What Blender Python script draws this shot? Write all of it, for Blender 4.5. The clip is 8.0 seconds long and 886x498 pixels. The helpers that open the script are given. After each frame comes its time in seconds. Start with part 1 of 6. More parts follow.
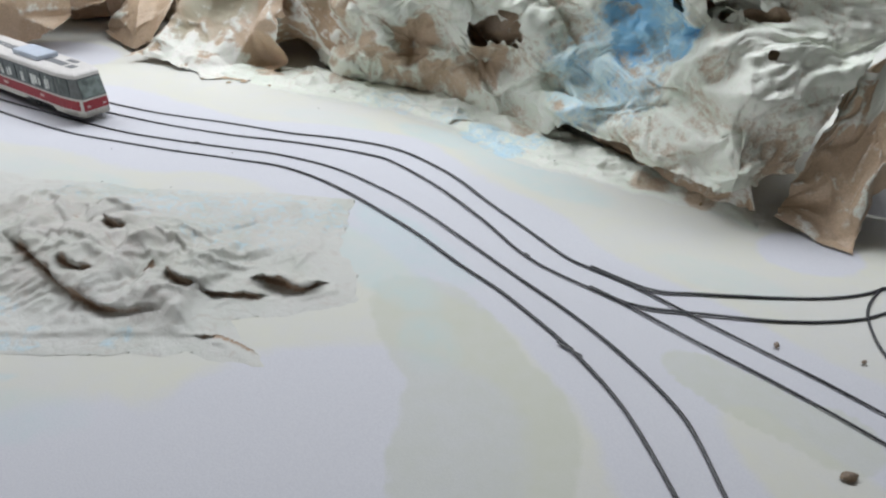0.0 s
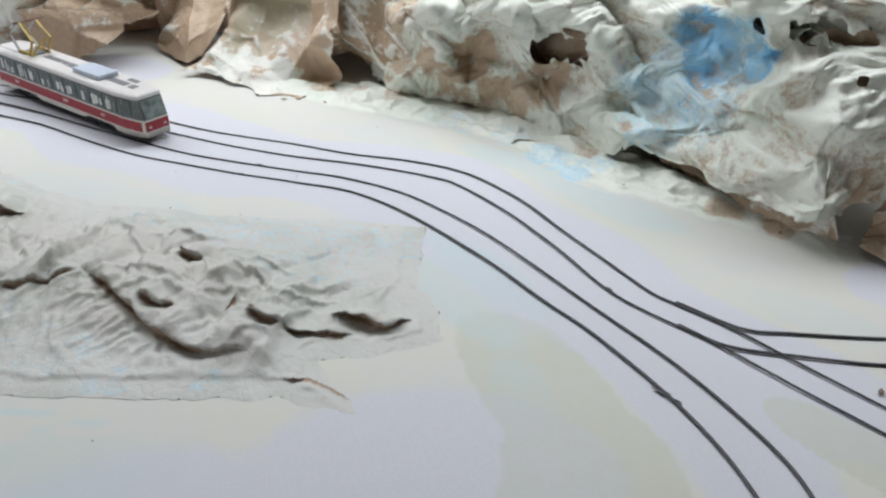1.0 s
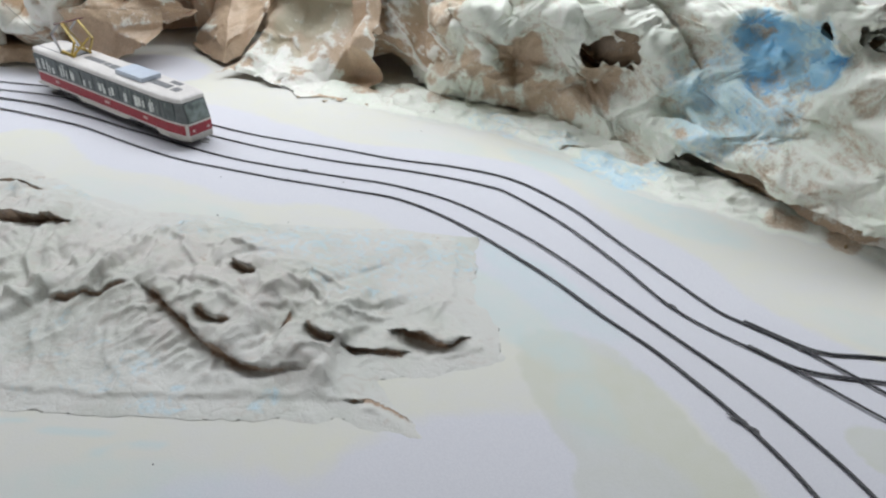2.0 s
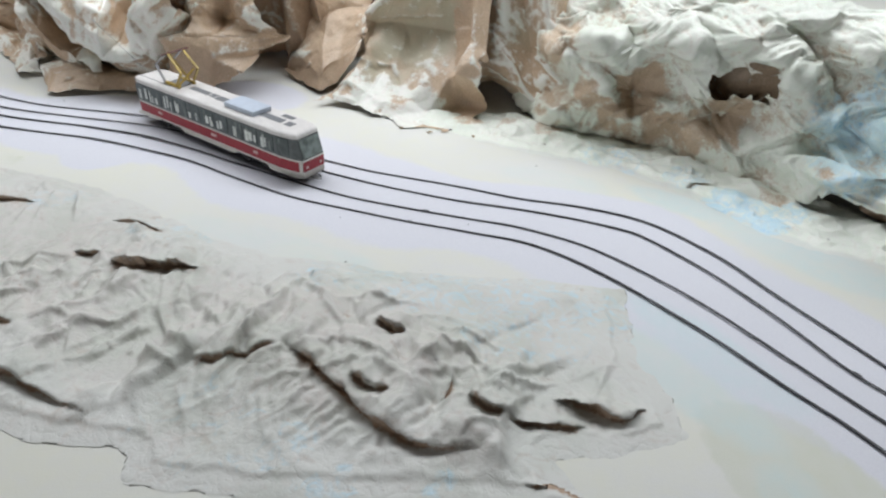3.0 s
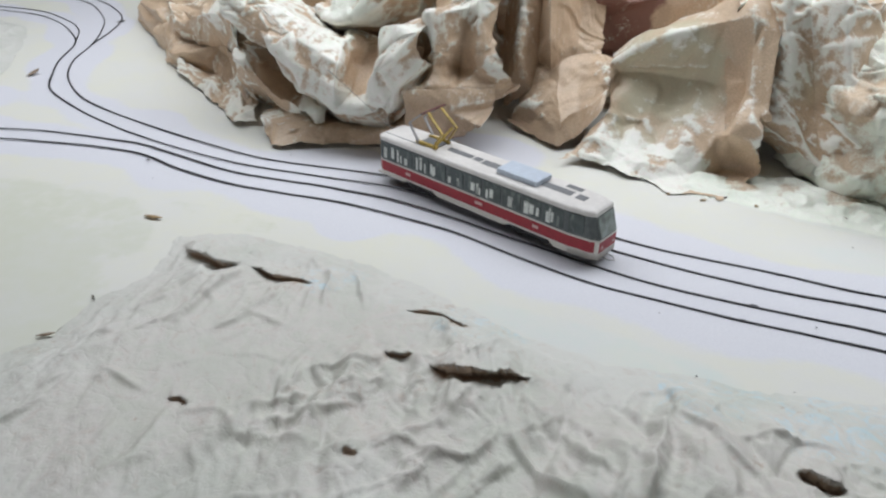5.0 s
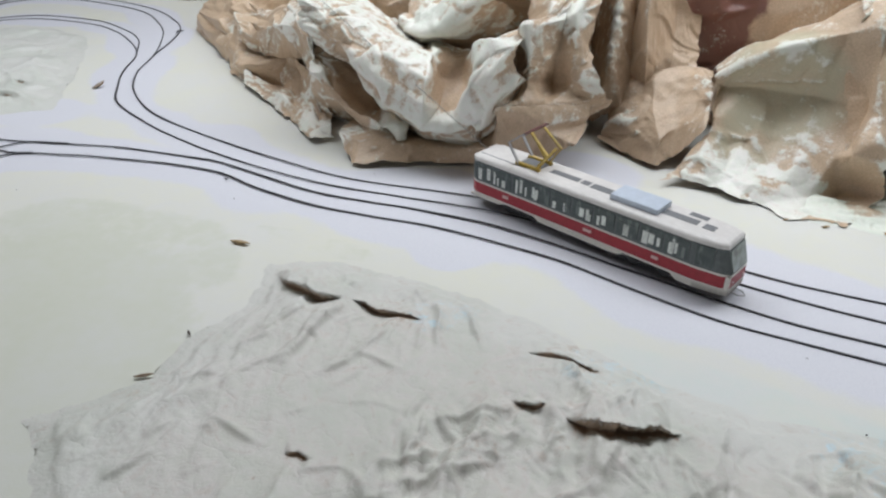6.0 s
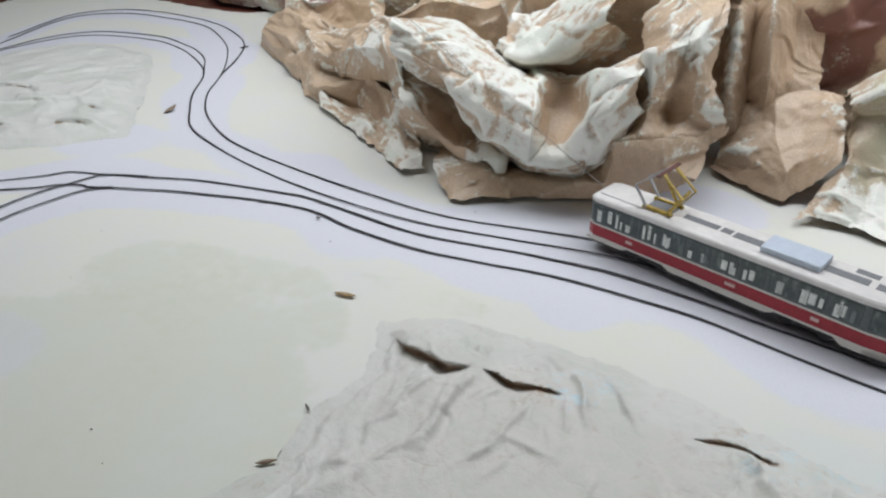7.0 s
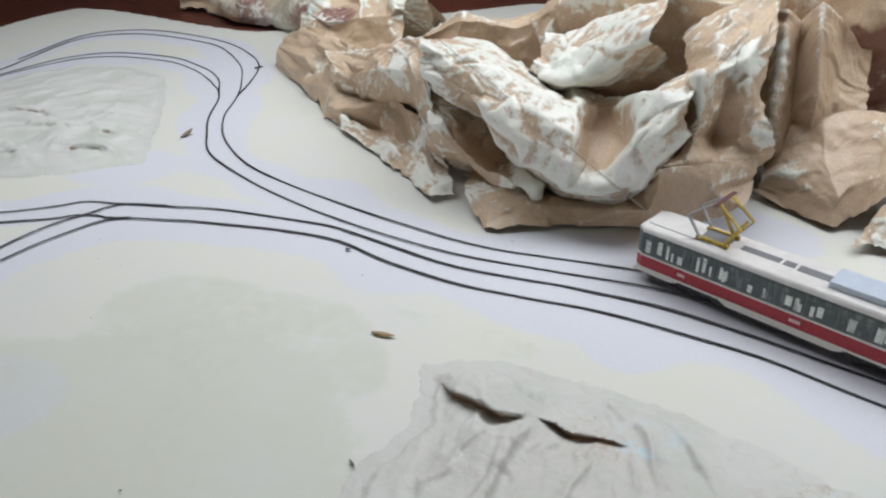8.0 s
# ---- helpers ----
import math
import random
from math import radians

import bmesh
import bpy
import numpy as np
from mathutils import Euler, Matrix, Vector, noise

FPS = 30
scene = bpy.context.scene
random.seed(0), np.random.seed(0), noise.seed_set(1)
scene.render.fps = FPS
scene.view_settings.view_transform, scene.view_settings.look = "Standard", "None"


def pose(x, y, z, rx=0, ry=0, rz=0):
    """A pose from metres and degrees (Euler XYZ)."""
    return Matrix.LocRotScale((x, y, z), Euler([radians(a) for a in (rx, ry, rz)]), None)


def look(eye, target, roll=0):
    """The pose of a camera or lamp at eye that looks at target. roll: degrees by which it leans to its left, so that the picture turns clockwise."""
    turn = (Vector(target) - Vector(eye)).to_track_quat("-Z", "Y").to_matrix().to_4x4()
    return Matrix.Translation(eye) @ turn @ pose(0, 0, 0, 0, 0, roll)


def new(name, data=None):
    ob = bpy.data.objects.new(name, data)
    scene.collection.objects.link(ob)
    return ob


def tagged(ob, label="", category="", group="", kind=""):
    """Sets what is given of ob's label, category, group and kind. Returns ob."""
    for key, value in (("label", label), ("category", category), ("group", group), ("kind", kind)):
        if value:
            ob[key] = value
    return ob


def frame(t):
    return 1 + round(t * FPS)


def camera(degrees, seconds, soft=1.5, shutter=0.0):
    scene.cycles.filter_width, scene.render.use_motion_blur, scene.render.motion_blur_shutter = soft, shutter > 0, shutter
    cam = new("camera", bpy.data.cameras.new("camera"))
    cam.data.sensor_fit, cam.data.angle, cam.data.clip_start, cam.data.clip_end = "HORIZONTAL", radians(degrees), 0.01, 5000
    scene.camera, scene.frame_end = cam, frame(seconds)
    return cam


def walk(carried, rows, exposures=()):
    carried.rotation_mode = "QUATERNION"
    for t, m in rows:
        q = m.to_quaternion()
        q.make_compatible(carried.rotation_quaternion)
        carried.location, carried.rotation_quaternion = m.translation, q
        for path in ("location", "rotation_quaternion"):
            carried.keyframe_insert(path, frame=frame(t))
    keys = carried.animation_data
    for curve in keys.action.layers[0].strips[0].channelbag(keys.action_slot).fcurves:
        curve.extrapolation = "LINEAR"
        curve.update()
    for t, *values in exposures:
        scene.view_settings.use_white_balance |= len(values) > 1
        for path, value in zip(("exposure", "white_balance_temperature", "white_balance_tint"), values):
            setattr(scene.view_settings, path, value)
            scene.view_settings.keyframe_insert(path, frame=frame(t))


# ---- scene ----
cam = camera(65.0, 8.0, soft=2.3)
PATH = [
    (0, (-0.0301, 0.0169, 0.1935), (0.0697, 1.7096, -0.8670), 3.83),
    (0.5, (-0.0417, 0.0255, 0.1986), (0.0342, 1.7121, -0.8735), 3.40),
    (1, (-0.0631, 0.0353, 0.2036), (-0.0074, 1.7208, -0.8716), 3.40),
    (2.5, (-0.1073, 0.0625, 0.2053), (-0.1322, 1.7354, -0.8905), 2.79),
    (3, (-0.1451, 0.0795, 0.2082), (-0.2153, 1.7635, -0.8685), 2.34),
    (3.5, (-0.1655, 0.0854, 0.2039), (-0.2649, 1.7748, -0.8619), 2.26),
    (4, (-0.2129, 0.1058, 0.2114), (-0.3735, 1.8014, -0.8369), 1.04),
    (4.5, (-0.2541, 0.1200, 0.2108), (-0.4691, 1.8131, -0.8319), 0.82),
    (6, (-0.3378, 0.1566, 0.2078), (-0.6652, 1.8396, -0.8219), -0.02),
    (6.5, (-0.3616, 0.1670, 0.2067), (-0.7264, 1.8387, -0.8288), -0.64),
    (7, (-0.3953, 0.1905, 0.2176), (-0.8050, 1.8494, -0.8218), -1.50),
    (7.5, (-0.4101, 0.2022, 0.2156), (-0.8401, 1.8687, -0.8032), -2.05),
    (8, (-0.4210, 0.2097, 0.2178), (-0.8408, 1.8842, -0.7919), -2.14),
]
walk(cam, [(t, look(eye, target, roll)) for t, eye, target, roll in PATH], exposures=[(0.0, -0.31), (2.5, -0.31), (3.5, -0.42), (4.5, -0.46), (7.0, -0.54), (8.0, -0.52)])

# ---- light: lamps added overhead and to the side, no source in view ----
world = bpy.data.worlds.new("sky")
scene.world = world
world.use_nodes = True
wn = world.node_tree.nodes
sky = wn.new("ShaderNodeTexSky")
sky.sky_type, sky.sun_disc = "NISHITA", False
sky.sun_elevation, sky.sun_rotation = radians(35), radians(150)
wn["Background"].inputs["Strength"].default_value = 0.12
world.node_tree.links.new(sky.outputs[0], wn["Background"].inputs["Color"])
scene.view_settings.exposure = 0.0


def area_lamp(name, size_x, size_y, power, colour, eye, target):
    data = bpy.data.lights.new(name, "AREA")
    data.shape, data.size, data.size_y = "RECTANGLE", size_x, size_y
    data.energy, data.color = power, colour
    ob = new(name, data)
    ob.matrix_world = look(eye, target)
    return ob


# lamps added above the layout and in the corner behind the camera, both unseen
LAMP_X0, LAMP_X1, LAMP_Y0, LAMP_Y1, LAMP_Z = -1.10, 0.80, 0.64, 0.96, 0.72
area_lamp("added_overhead_lamp", LAMP_X1 - LAMP_X0, LAMP_Y1 - LAMP_Y0, 18.0, (0.925, 0.96, 1.0), ((LAMP_X0 + LAMP_X1) / 2, (LAMP_Y0 + LAMP_Y1) / 2, LAMP_Z - 0.01), ((LAMP_X0 + LAMP_X1) / 2, (LAMP_Y0 + LAMP_Y1) / 2 + 0.001, 0))
area_lamp("added_side_fill", 2.0, 0.42, 28, (0.96, 0.98, 1.0), (-2.5, -2.2, 0.36), (0.0, 0.5, 0.0))


# ---- materials ----
def nodes_of(name, rough=0.7):
    mat = bpy.data.materials.new(name)
    mat.use_nodes = True
    nt = mat.node_tree
    bsdf = nt.nodes["Principled BSDF"]
    bsdf.inputs["Roughness"].default_value = rough
    return mat, nt, bsdf


def add(nt, kind, **values):
    node = nt.nodes.new(kind)
    for key, value in values.items():
        node.inputs[key.replace("_", " ")].default_value = value
    return node


def noise_node(nt, scale, detail=4.0, rough=0.55, coords="Object", distortion=0.0):
    tc = nt.nodes.new("ShaderNodeTexCoord")
    n = add(nt, "ShaderNodeTexNoise", Scale=scale, Detail=detail, Roughness=rough, Distortion=distortion)
    nt.links.new(tc.outputs[coords], n.inputs["Vector"])
    return n.outputs["Fac"]


def calc(nt, op, a, b=0.0, c=0.0, clamp=False):
    node = nt.nodes.new("ShaderNodeMath")
    node.operation, node.use_clamp = op, clamp
    for i, v in enumerate((a, b, c)):
        if isinstance(v, (int, float)):
            node.inputs[i].default_value = v
        else:
            nt.links.new(v, node.inputs[i])
    return node.outputs[0]


def ramp(nt, value, low, high, to_low=0.0, to_high=1.0):
    node = nt.nodes.new("ShaderNodeMapRange")
    node.interpolation_type = "SMOOTHSTEP"
    nt.links.new(value, node.inputs["Value"])
    for key, v in (("From Min", low), ("From Max", high), ("To Min", to_low), ("To Max", to_high)):
        node.inputs[key].default_value = v
    return node.outputs[0]


def blend(nt, fac, a, b, mode="MIX"):
    node = nt.nodes.new("ShaderNodeMix")
    node.data_type, node.blend_type = "RGBA", mode
    for key, v in ((0, fac), (6, a), (7, b)):
        if isinstance(v, tuple):
            node.inputs[key].default_value = (*v, 1.0)
        elif isinstance(v, (int, float)):
            node.inputs[key].default_value = v
        else:
            nt.links.new(v, node.inputs[key])
    return node.outputs[2]


def bumped(nt, bsdf, height, strength, distance):
    b = add(nt, "ShaderNodeBump", Strength=strength, Distance=distance)
    nt.links.new(height, b.inputs["Height"])
    nt.links.new(b.outputs[0], bsdf.inputs["Normal"])


def attribute(nt, name):
    node = nt.nodes.new("ShaderNodeAttribute")
    node.attribute_name = name
    return node.outputs["Fac"]


def simple(name, colour, rough=0.6, scale=400.0, vary=0.12, metal=0.0, bump=0.0):
    """A plain surface with grain at two scales."""
    mat, nt, bsdf = nodes_of(name, rough)
    fine, broad = noise_node(nt, scale), noise_node(nt, scale * 0.13)
    f = calc(nt, "ADD", calc(nt, "MULTIPLY", fine, 0.6), calc(nt, "MULTIPLY", broad, 0.4))
    dark = tuple(c * (1 - vary) for c in colour)
    light = tuple(min(1, c * (1 + vary)) for c in colour)
    nt.links.new(blend(nt, ramp(nt, f, 0.35, 0.65), dark, light), bsdf.inputs["Base Color"])
    bsdf.inputs["Metallic"].default_value = metal
    if bump:
        bumped(nt, bsdf, fine, 0.5, bump)
    return mat


def crumpled_paper(name, kraft, paint, rough=0.62, gloss=0.38, grain=0.00025, crease=75.0, crinkled=3.0, soft=0.0):
    """Wrapping paper, with brushed-on paint where the attributes cover, bare, blue and stain say so."""
    mat, nt, bsdf = nodes_of(name, rough)
    fibre, patch, flake = noise_node(nt, 900, 3), noise_node(nt, 42, 5, 0.6), noise_node(nt, 170, 5, 0.65)
    streak = noise_node(nt, 70, 3, 0.5, distortion=2.5)
    base = blend(nt, ramp(nt, fibre, 0.3, 0.7), tuple(c * 0.86 for c in kraft), tuple(c * 1.1 for c in kraft))
    base = blend(nt, ramp(nt, patch, 0.35, 0.75, 0.0, 0.45), base, (kraft[0] * 0.72, kraft[1] * 0.66, kraft[2] * 0.6))
    stained = calc(nt, "ADD", attribute(nt, "stain"), calc(nt, "MULTIPLY", calc(nt, "SUBTRACT", patch, 0.5), 1.2))
    base = blend(nt, ramp(nt, stained, 0.45, 0.75, 0.0, 0.85), base, (0.17, 0.055, 0.05))
    rough_edge = calc(nt, "ADD", calc(nt, "MULTIPLY", calc(nt, "SUBTRACT", flake, 0.5), 1.15),
                      calc(nt, "MULTIPLY", calc(nt, "SUBTRACT", patch, 0.5), 0.8))
    cover = calc(nt, "ADD", attribute(nt, "cover"), rough_edge)
    cover = calc(nt, "ADD", cover, calc(nt, "MULTIPLY", calc(nt, "SUBTRACT", noise_node(nt, 620, 3, 0.6, distortion=1.0), 0.5), 0.75))
    mask = ramp(nt, cover, 0.34 - soft, 0.72 + soft)
    white = blend(nt, ramp(nt, streak, 0.35, 0.7), paint, (paint[0] * 0.94, paint[1] * 0.97, paint[2] * 0.93))
    white = blend(nt, attribute(nt, "fade"), white, (0.625, 0.63, 0.60))
    bluish = calc(nt, "ADD", attribute(nt, "blue"), calc(nt, "MULTIPLY", calc(nt, "SUBTRACT", noise_node(nt, 120, 4, 0.6, distortion=1.5), 0.5), 1.5))
    white = blend(nt, ramp(nt, bluish, 0.25, 0.8, 0.0, 0.75), white, (0.44, 0.68, 0.82))
    white = blend(nt, ramp(nt, bluish, 0.85, 1.1, 0.0, 0.8), white, (0.10, 0.42, 0.72))
    green = calc(nt, "ADD", attribute(nt, "green"), calc(nt, "MULTIPLY", calc(nt, "SUBTRACT", patch, 0.5), 1.0))
    base = blend(nt, ramp(nt, green, 0.35, 0.9, 0.0, 0.6), base, (0.50, 0.52, 0.38))
    white = blend(nt, ramp(nt, noise_node(nt, 22, 4, 0.6), 0.42, 0.7, 0.0, 0.45), white, (paint[0] * 0.78, paint[1] * 0.88, paint[2] * 0.80))
    opaque = calc(nt, "MULTIPLY", mask, ramp(nt, calc(nt, "ADD", streak, calc(nt, "MULTIPLY", cover, 0.25)), 0.35, 0.72, 0.62, 1.0))
    nt.links.new(blend(nt, opaque, base, white), bsdf.inputs["Base Color"])
    shine = calc(nt, "MULTIPLY_ADD", mask, gloss - rough, rough)
    nt.links.new(calc(nt, "MULTIPLY_ADD", flake, 0.12, calc(nt, "SUBTRACT", shine, 0.06)), bsdf.inputs["Roughness"])
    height = calc(nt, "ADD", calc(nt, "MULTIPLY", mask, calc(nt, "ADD", flake, 0.2)), calc(nt, "MULTIPLY", fibre, 0.3))
    line = noise_node(nt, crease, 2.5, 0.5, distortion=0.25)
    ridge = calc(nt, "ABSOLUTE", calc(nt, "SUBTRACT", line, 0.5))
    sharp = calc(nt, "POWER", calc(nt, "MULTIPLY", ridge, 2.0, clamp=True), 0.6)
    small = calc(nt, "ABSOLUTE", calc(nt, "SUBTRACT", noise_node(nt, crease * 4.5, 3, 0.55, distortion=0.6), 0.5))
    small = calc(nt, "MULTIPLY", calc(nt, "POWER", calc(nt, "MULTIPLY", small, 2.0, clamp=True), 0.7), calc(nt, "MULTIPLY_ADD", mask, 0.9, 0.35))
    height = calc(nt, "ADD", height, calc(nt, "MULTIPLY", small, crinkled * 0.3))
    bumped(nt, bsdf, calc(nt, "ADD", height, calc(nt, "MULTIPLY", sharp, crinkled)), 0.8, grain * 2.2)
    return mat


def washed_paper(name):
    """White drawing paper with thin watercolour: wash is cream, moss green and water blue. The green also paints in
    dimmer light at the near left.
    """
    mat, nt, bsdf = nodes_of(name, 0.62)
    patch, fine, fibre = noise_node(nt, 26, 5, 0.6), noise_node(nt, 120, 4), noise_node(nt, 1300, 2)
    wobble = calc(nt, "ADD", calc(nt, "MULTIPLY", calc(nt, "SUBTRACT", patch, 0.5), 0.55),
                  calc(nt, "MULTIPLY", calc(nt, "SUBTRACT", fine, 0.5), 0.3))
    col = blend(nt, ramp(nt, fibre, 0.3, 0.7), (0.605, 0.608, 0.66), (0.645, 0.648, 0.695))
    tints = (("cream", (0.66, 0.655, 0.57), 0.95, 0.24), ("moss_shade", (0.54, 0.56, 0.47), 0.65, 0.12), ("water", (0.52, 0.64, 0.66), 0.75, 0.30))
    for key, tint, most, soft in tints:
        v = calc(nt, "ADD", attribute(nt, key), wobble)
        depth = calc(nt, "MULTIPLY", ramp(nt, v, 0.5 - soft, 0.5 + soft, 0.0, most), calc(nt, "MULTIPLY", ramp(nt, fine, 0.2, 0.8, 0.75, 1.0), ramp(nt, noise_node(nt, 14, 4, 0.6), 0.3, 0.7, 0.7, 1.1)))
        col = blend(nt, depth, col, tint)
    nt.links.new(col, bsdf.inputs["Base Color"])
    bumped(nt, bsdf, calc(nt, "ADD", fibre, calc(nt, "MULTIPLY", fine, 0.6)), 0.25, 0.0003)
    return mat


PAPER = washed_paper("drawing_paper")
KRAFT = crumpled_paper("kraft_paper", (0.575, 0.435, 0.305), (0.84, 0.82, 0.77), 0.44, 0.30, crease=45.0, crinkled=1.3)
WHITED = crumpled_paper("painted_wrapping_paper", (0.54, 0.42, 0.30), (0.80, 0.81, 0.74), 0.5, 0.34, crease=60.0, crinkled=1.6, soft=0.10)
RELIEF = crumpled_paper("pasted_tissue", (0.40, 0.29, 0.21), (0.575, 0.55, 0.52), gloss=0.5, grain=0.00010, crease=60.0, crinkled=3.0)
INK = simple("felt_pen_ink", (0.022, 0.022, 0.028), 0.45, 700, 0.5)


# ---- helpers of this scene ----
def mesh_from(name, verts, faces, mat, smooth=True, attrs=None):
    me = bpy.data.meshes.new(name)
    me.from_pydata(verts, [], faces)
    me.materials.append(mat)
    if smooth:
        me.polygons.foreach_set("use_smooth", np.ones(len(me.polygons), dtype=bool))
    for key, values in (attrs or {}).items():
        me.attributes.new(key, "FLOAT", "POINT").data.foreach_set("value", np.asarray(values, dtype=np.float32))
    me.update()
    return me


def part(name, bm, material, parent, label=""):
    me = bpy.data.meshes.new(name)
    bm.to_mesh(me)
    bm.free()
    me.materials.append(material)
    ob = new(name, me)
    ob.parent = parent
    if label:
        tagged(ob, label)
    return ob


def facets(U, V, seed, count, amp):
    """Creased relief: random points joined by flat triangles, as in crumpled paper; read at U, V in 0..1."""
    from mathutils import geometry
    rng = np.random.default_rng(seed)
    pts = rng.random((count, 2)) * 1.3 - 0.15
    pts = np.vstack([pts, [[-0.3, -0.3], [1.3, -0.3], [1.3, 1.3], [-0.3, 1.3]]])
    h = rng.uniform(-1, 1, len(pts)) * amp
    out = geometry.delaunay_2d_cdt([Vector(p) for p in pts], [], [], 0, 1e-6)
    vs, tris, orig = np.array([v[:] for v in out[0]]), out[2], out[3]
    hs = np.array([h[o[0]] if o else 0.0 for o in orig])
    u, v = U.ravel(), V.ravel()
    res = np.zeros(len(u))
    order = np.argsort(u)
    us = u[order]
    for t in tris:
        a, b, c = vs[t[0]], vs[t[1]], vs[t[2]]
        lo, hi = np.searchsorted(us, (min(a[0], b[0], c[0]) - 1e-9, max(a[0], b[0], c[0]) + 1e-9))
        idx = order[lo:hi]
        if not len(idx):
            continue
        det = (b[1] - c[1]) * (a[0] - c[0]) + (c[0] - b[0]) * (a[1] - c[1])
        if abs(det) < 1e-12:
            continue
        l1 = ((b[1] - c[1]) * (u[idx] - c[0]) + (c[0] - b[0]) * (v[idx] - c[1])) / det
        l2 = ((c[1] - a[1]) * (u[idx] - c[0]) + (a[0] - c[0]) * (v[idx] - c[1])) / det
        l3 = 1 - l1 - l2
        inside = (l1 > -1e-6) & (l2 > -1e-6) & (l3 > -1e-6)
        k = idx[inside]
        res[k] = l1[inside] * hs[t[0]] + l2[inside] * hs[t[1]] + l3[inside] * hs[t[2]]
    return res.reshape(U.shape)


def soft_noise(X, Y, size, seed):
    """Smooth value noise in numpy, about -1..1, with features of that size."""
    rng = np.random.default_rng(seed)
    table = rng.uniform(-1, 1, (64, 64))
    x, y = X / size, Y / size
    xi, yi = np.floor(x).astype(int), np.floor(y).astype(int)
    fx, fy = x - xi, y - yi
    fx, fy = fx * fx * (3 - 2 * fx), fy * fy * (3 - 2 * fy)
    g = lambda i, j: table[i % 64, j % 64]
    return (g(xi, yi) * (1 - fx) + g(xi + 1, yi) * fx) * (1 - fy) + (g(xi, yi + 1) * (1 - fx) + g(xi + 1, yi + 1) * fx) * fy


def smoothstep(a, b, x):
    t = np.clip((x - a) / (b - a), 0, 1)
    return t * t * (3 - 2 * t)


def spline(points, step=0.004):
    """A smooth curve through control points (Catmull-Rom), as an array of points about a step apart."""
    p = np.array(points, dtype=float)
    p = np.vstack([2 * p[0] - p[1], p, 2 * p[-1] - p[-2]])
    out = []
    for i in range(1, len(p) - 2):
        n = max(2, int(np.linalg.norm(p[i + 1] - p[i]) / step))
        t = np.linspace(0, 1, n, endpoint=False)[:, None]
        out.append(0.5 * (2 * p[i] + (p[i + 1] - p[i - 1]) * t + (2 * p[i - 1] - 5 * p[i] + 4 * p[i + 1] - p[i + 2]) * t ** 2
                          + (3 * p[i] - p[i - 1] - 3 * p[i + 1] + p[i + 2]) * t ** 3))
    out.append(p[-2:-1])
    return np.vstack(out)


def near_line(X, Y, line):
    """Distance of grid points from a curve given by dense points."""
    best = np.full(X.shape, 9.0)
    for x, y in line:
        best = np.minimum(best, (X - x) ** 2 + (Y - y) ** 2)
    return np.sqrt(best)


def spots(P, rows):
    """Coverage 0..1 from soft round spots: rows of x, y, z, radius, strength."""
    total = np.zeros(P.shape[:-1])
    for x, y, z, r, s in rows:
        d = np.sqrt((P[..., 0] - x) ** 2 + (P[..., 1] - y) ** 2 + (P[..., 2] - z) ** 2) / r
        total = np.maximum(total, s * (1 - smoothstep(0.55, 1.25, d)))
    return total


def grid_faces(nu, nv, keep=None):
    a = (np.arange(nu - 1)[:, None] * nv + np.arange(nv - 1)[None, :])
    if keep is not None:
        a = a[keep[:-1, :-1] & keep[1:, :-1] & keep[:-1, 1:] & keep[1:, 1:]]
    a = a.ravel()
    return np.stack([a, a + nv, a + nv + 1, a + 1], 1).tolist()


def crumple(X, Y, size, amp, seed, lean=0.0):
    """Crushed paper: straight creases in many directions, each fading in and out, with bent facets between them."""
    rng = np.random.default_rng(seed)
    wx = X + 0.22 * size * soft_noise(X, Y, 2.2 * size, seed + 71)
    wy = Y + 0.22 * size * soft_noise(X, Y, 2.2 * size, seed + 72)
    out = np.zeros(X.shape)
    for k in range(5):
        a = lean + k * math.pi / 5 + rng.normal(0, 0.3)
        wave = size * rng.uniform(1.2, 2.6)
        q = (wx * math.cos(a) + wy * math.sin(a)) / wave + rng.random() + 0.22 * soft_noise(X, Y, 1.6 * wave, seed + 80 + k)
        saw = 4 * np.abs(q - np.floor(q + 0.5)) - 1
        out += saw * np.clip(0.4 + 1.3 * soft_noise(X, Y, 1.5 * wave, seed + 90 + k), 0, 1)
    return amp * out / 1.7


def drape(X, Y, heading, size, amp, seed, long=4.0):
    """Soft wrinkles of a glued sheet: thin crests that run along a heading and die out."""
    c, q = math.cos(heading), math.sin(heading)
    u, v = X * c + Y * q + 20 * size, Y * c - X * q + 20 * size
    u, v = u + 1.2 * size * soft_noise(X, Y, 5 * size, seed + 1), v + 1.2 * size * soft_noise(X, Y, 5 * size, seed + 2)
    n = soft_noise(u / long, v, size, seed + 3)
    return amp * np.clip(1 - 2.6 * np.abs(n), 0, 1) ** 1.4 * np.clip(0.35 + 0.9 * soft_noise(X, Y, 4 * size, seed + 4), 0, 1)


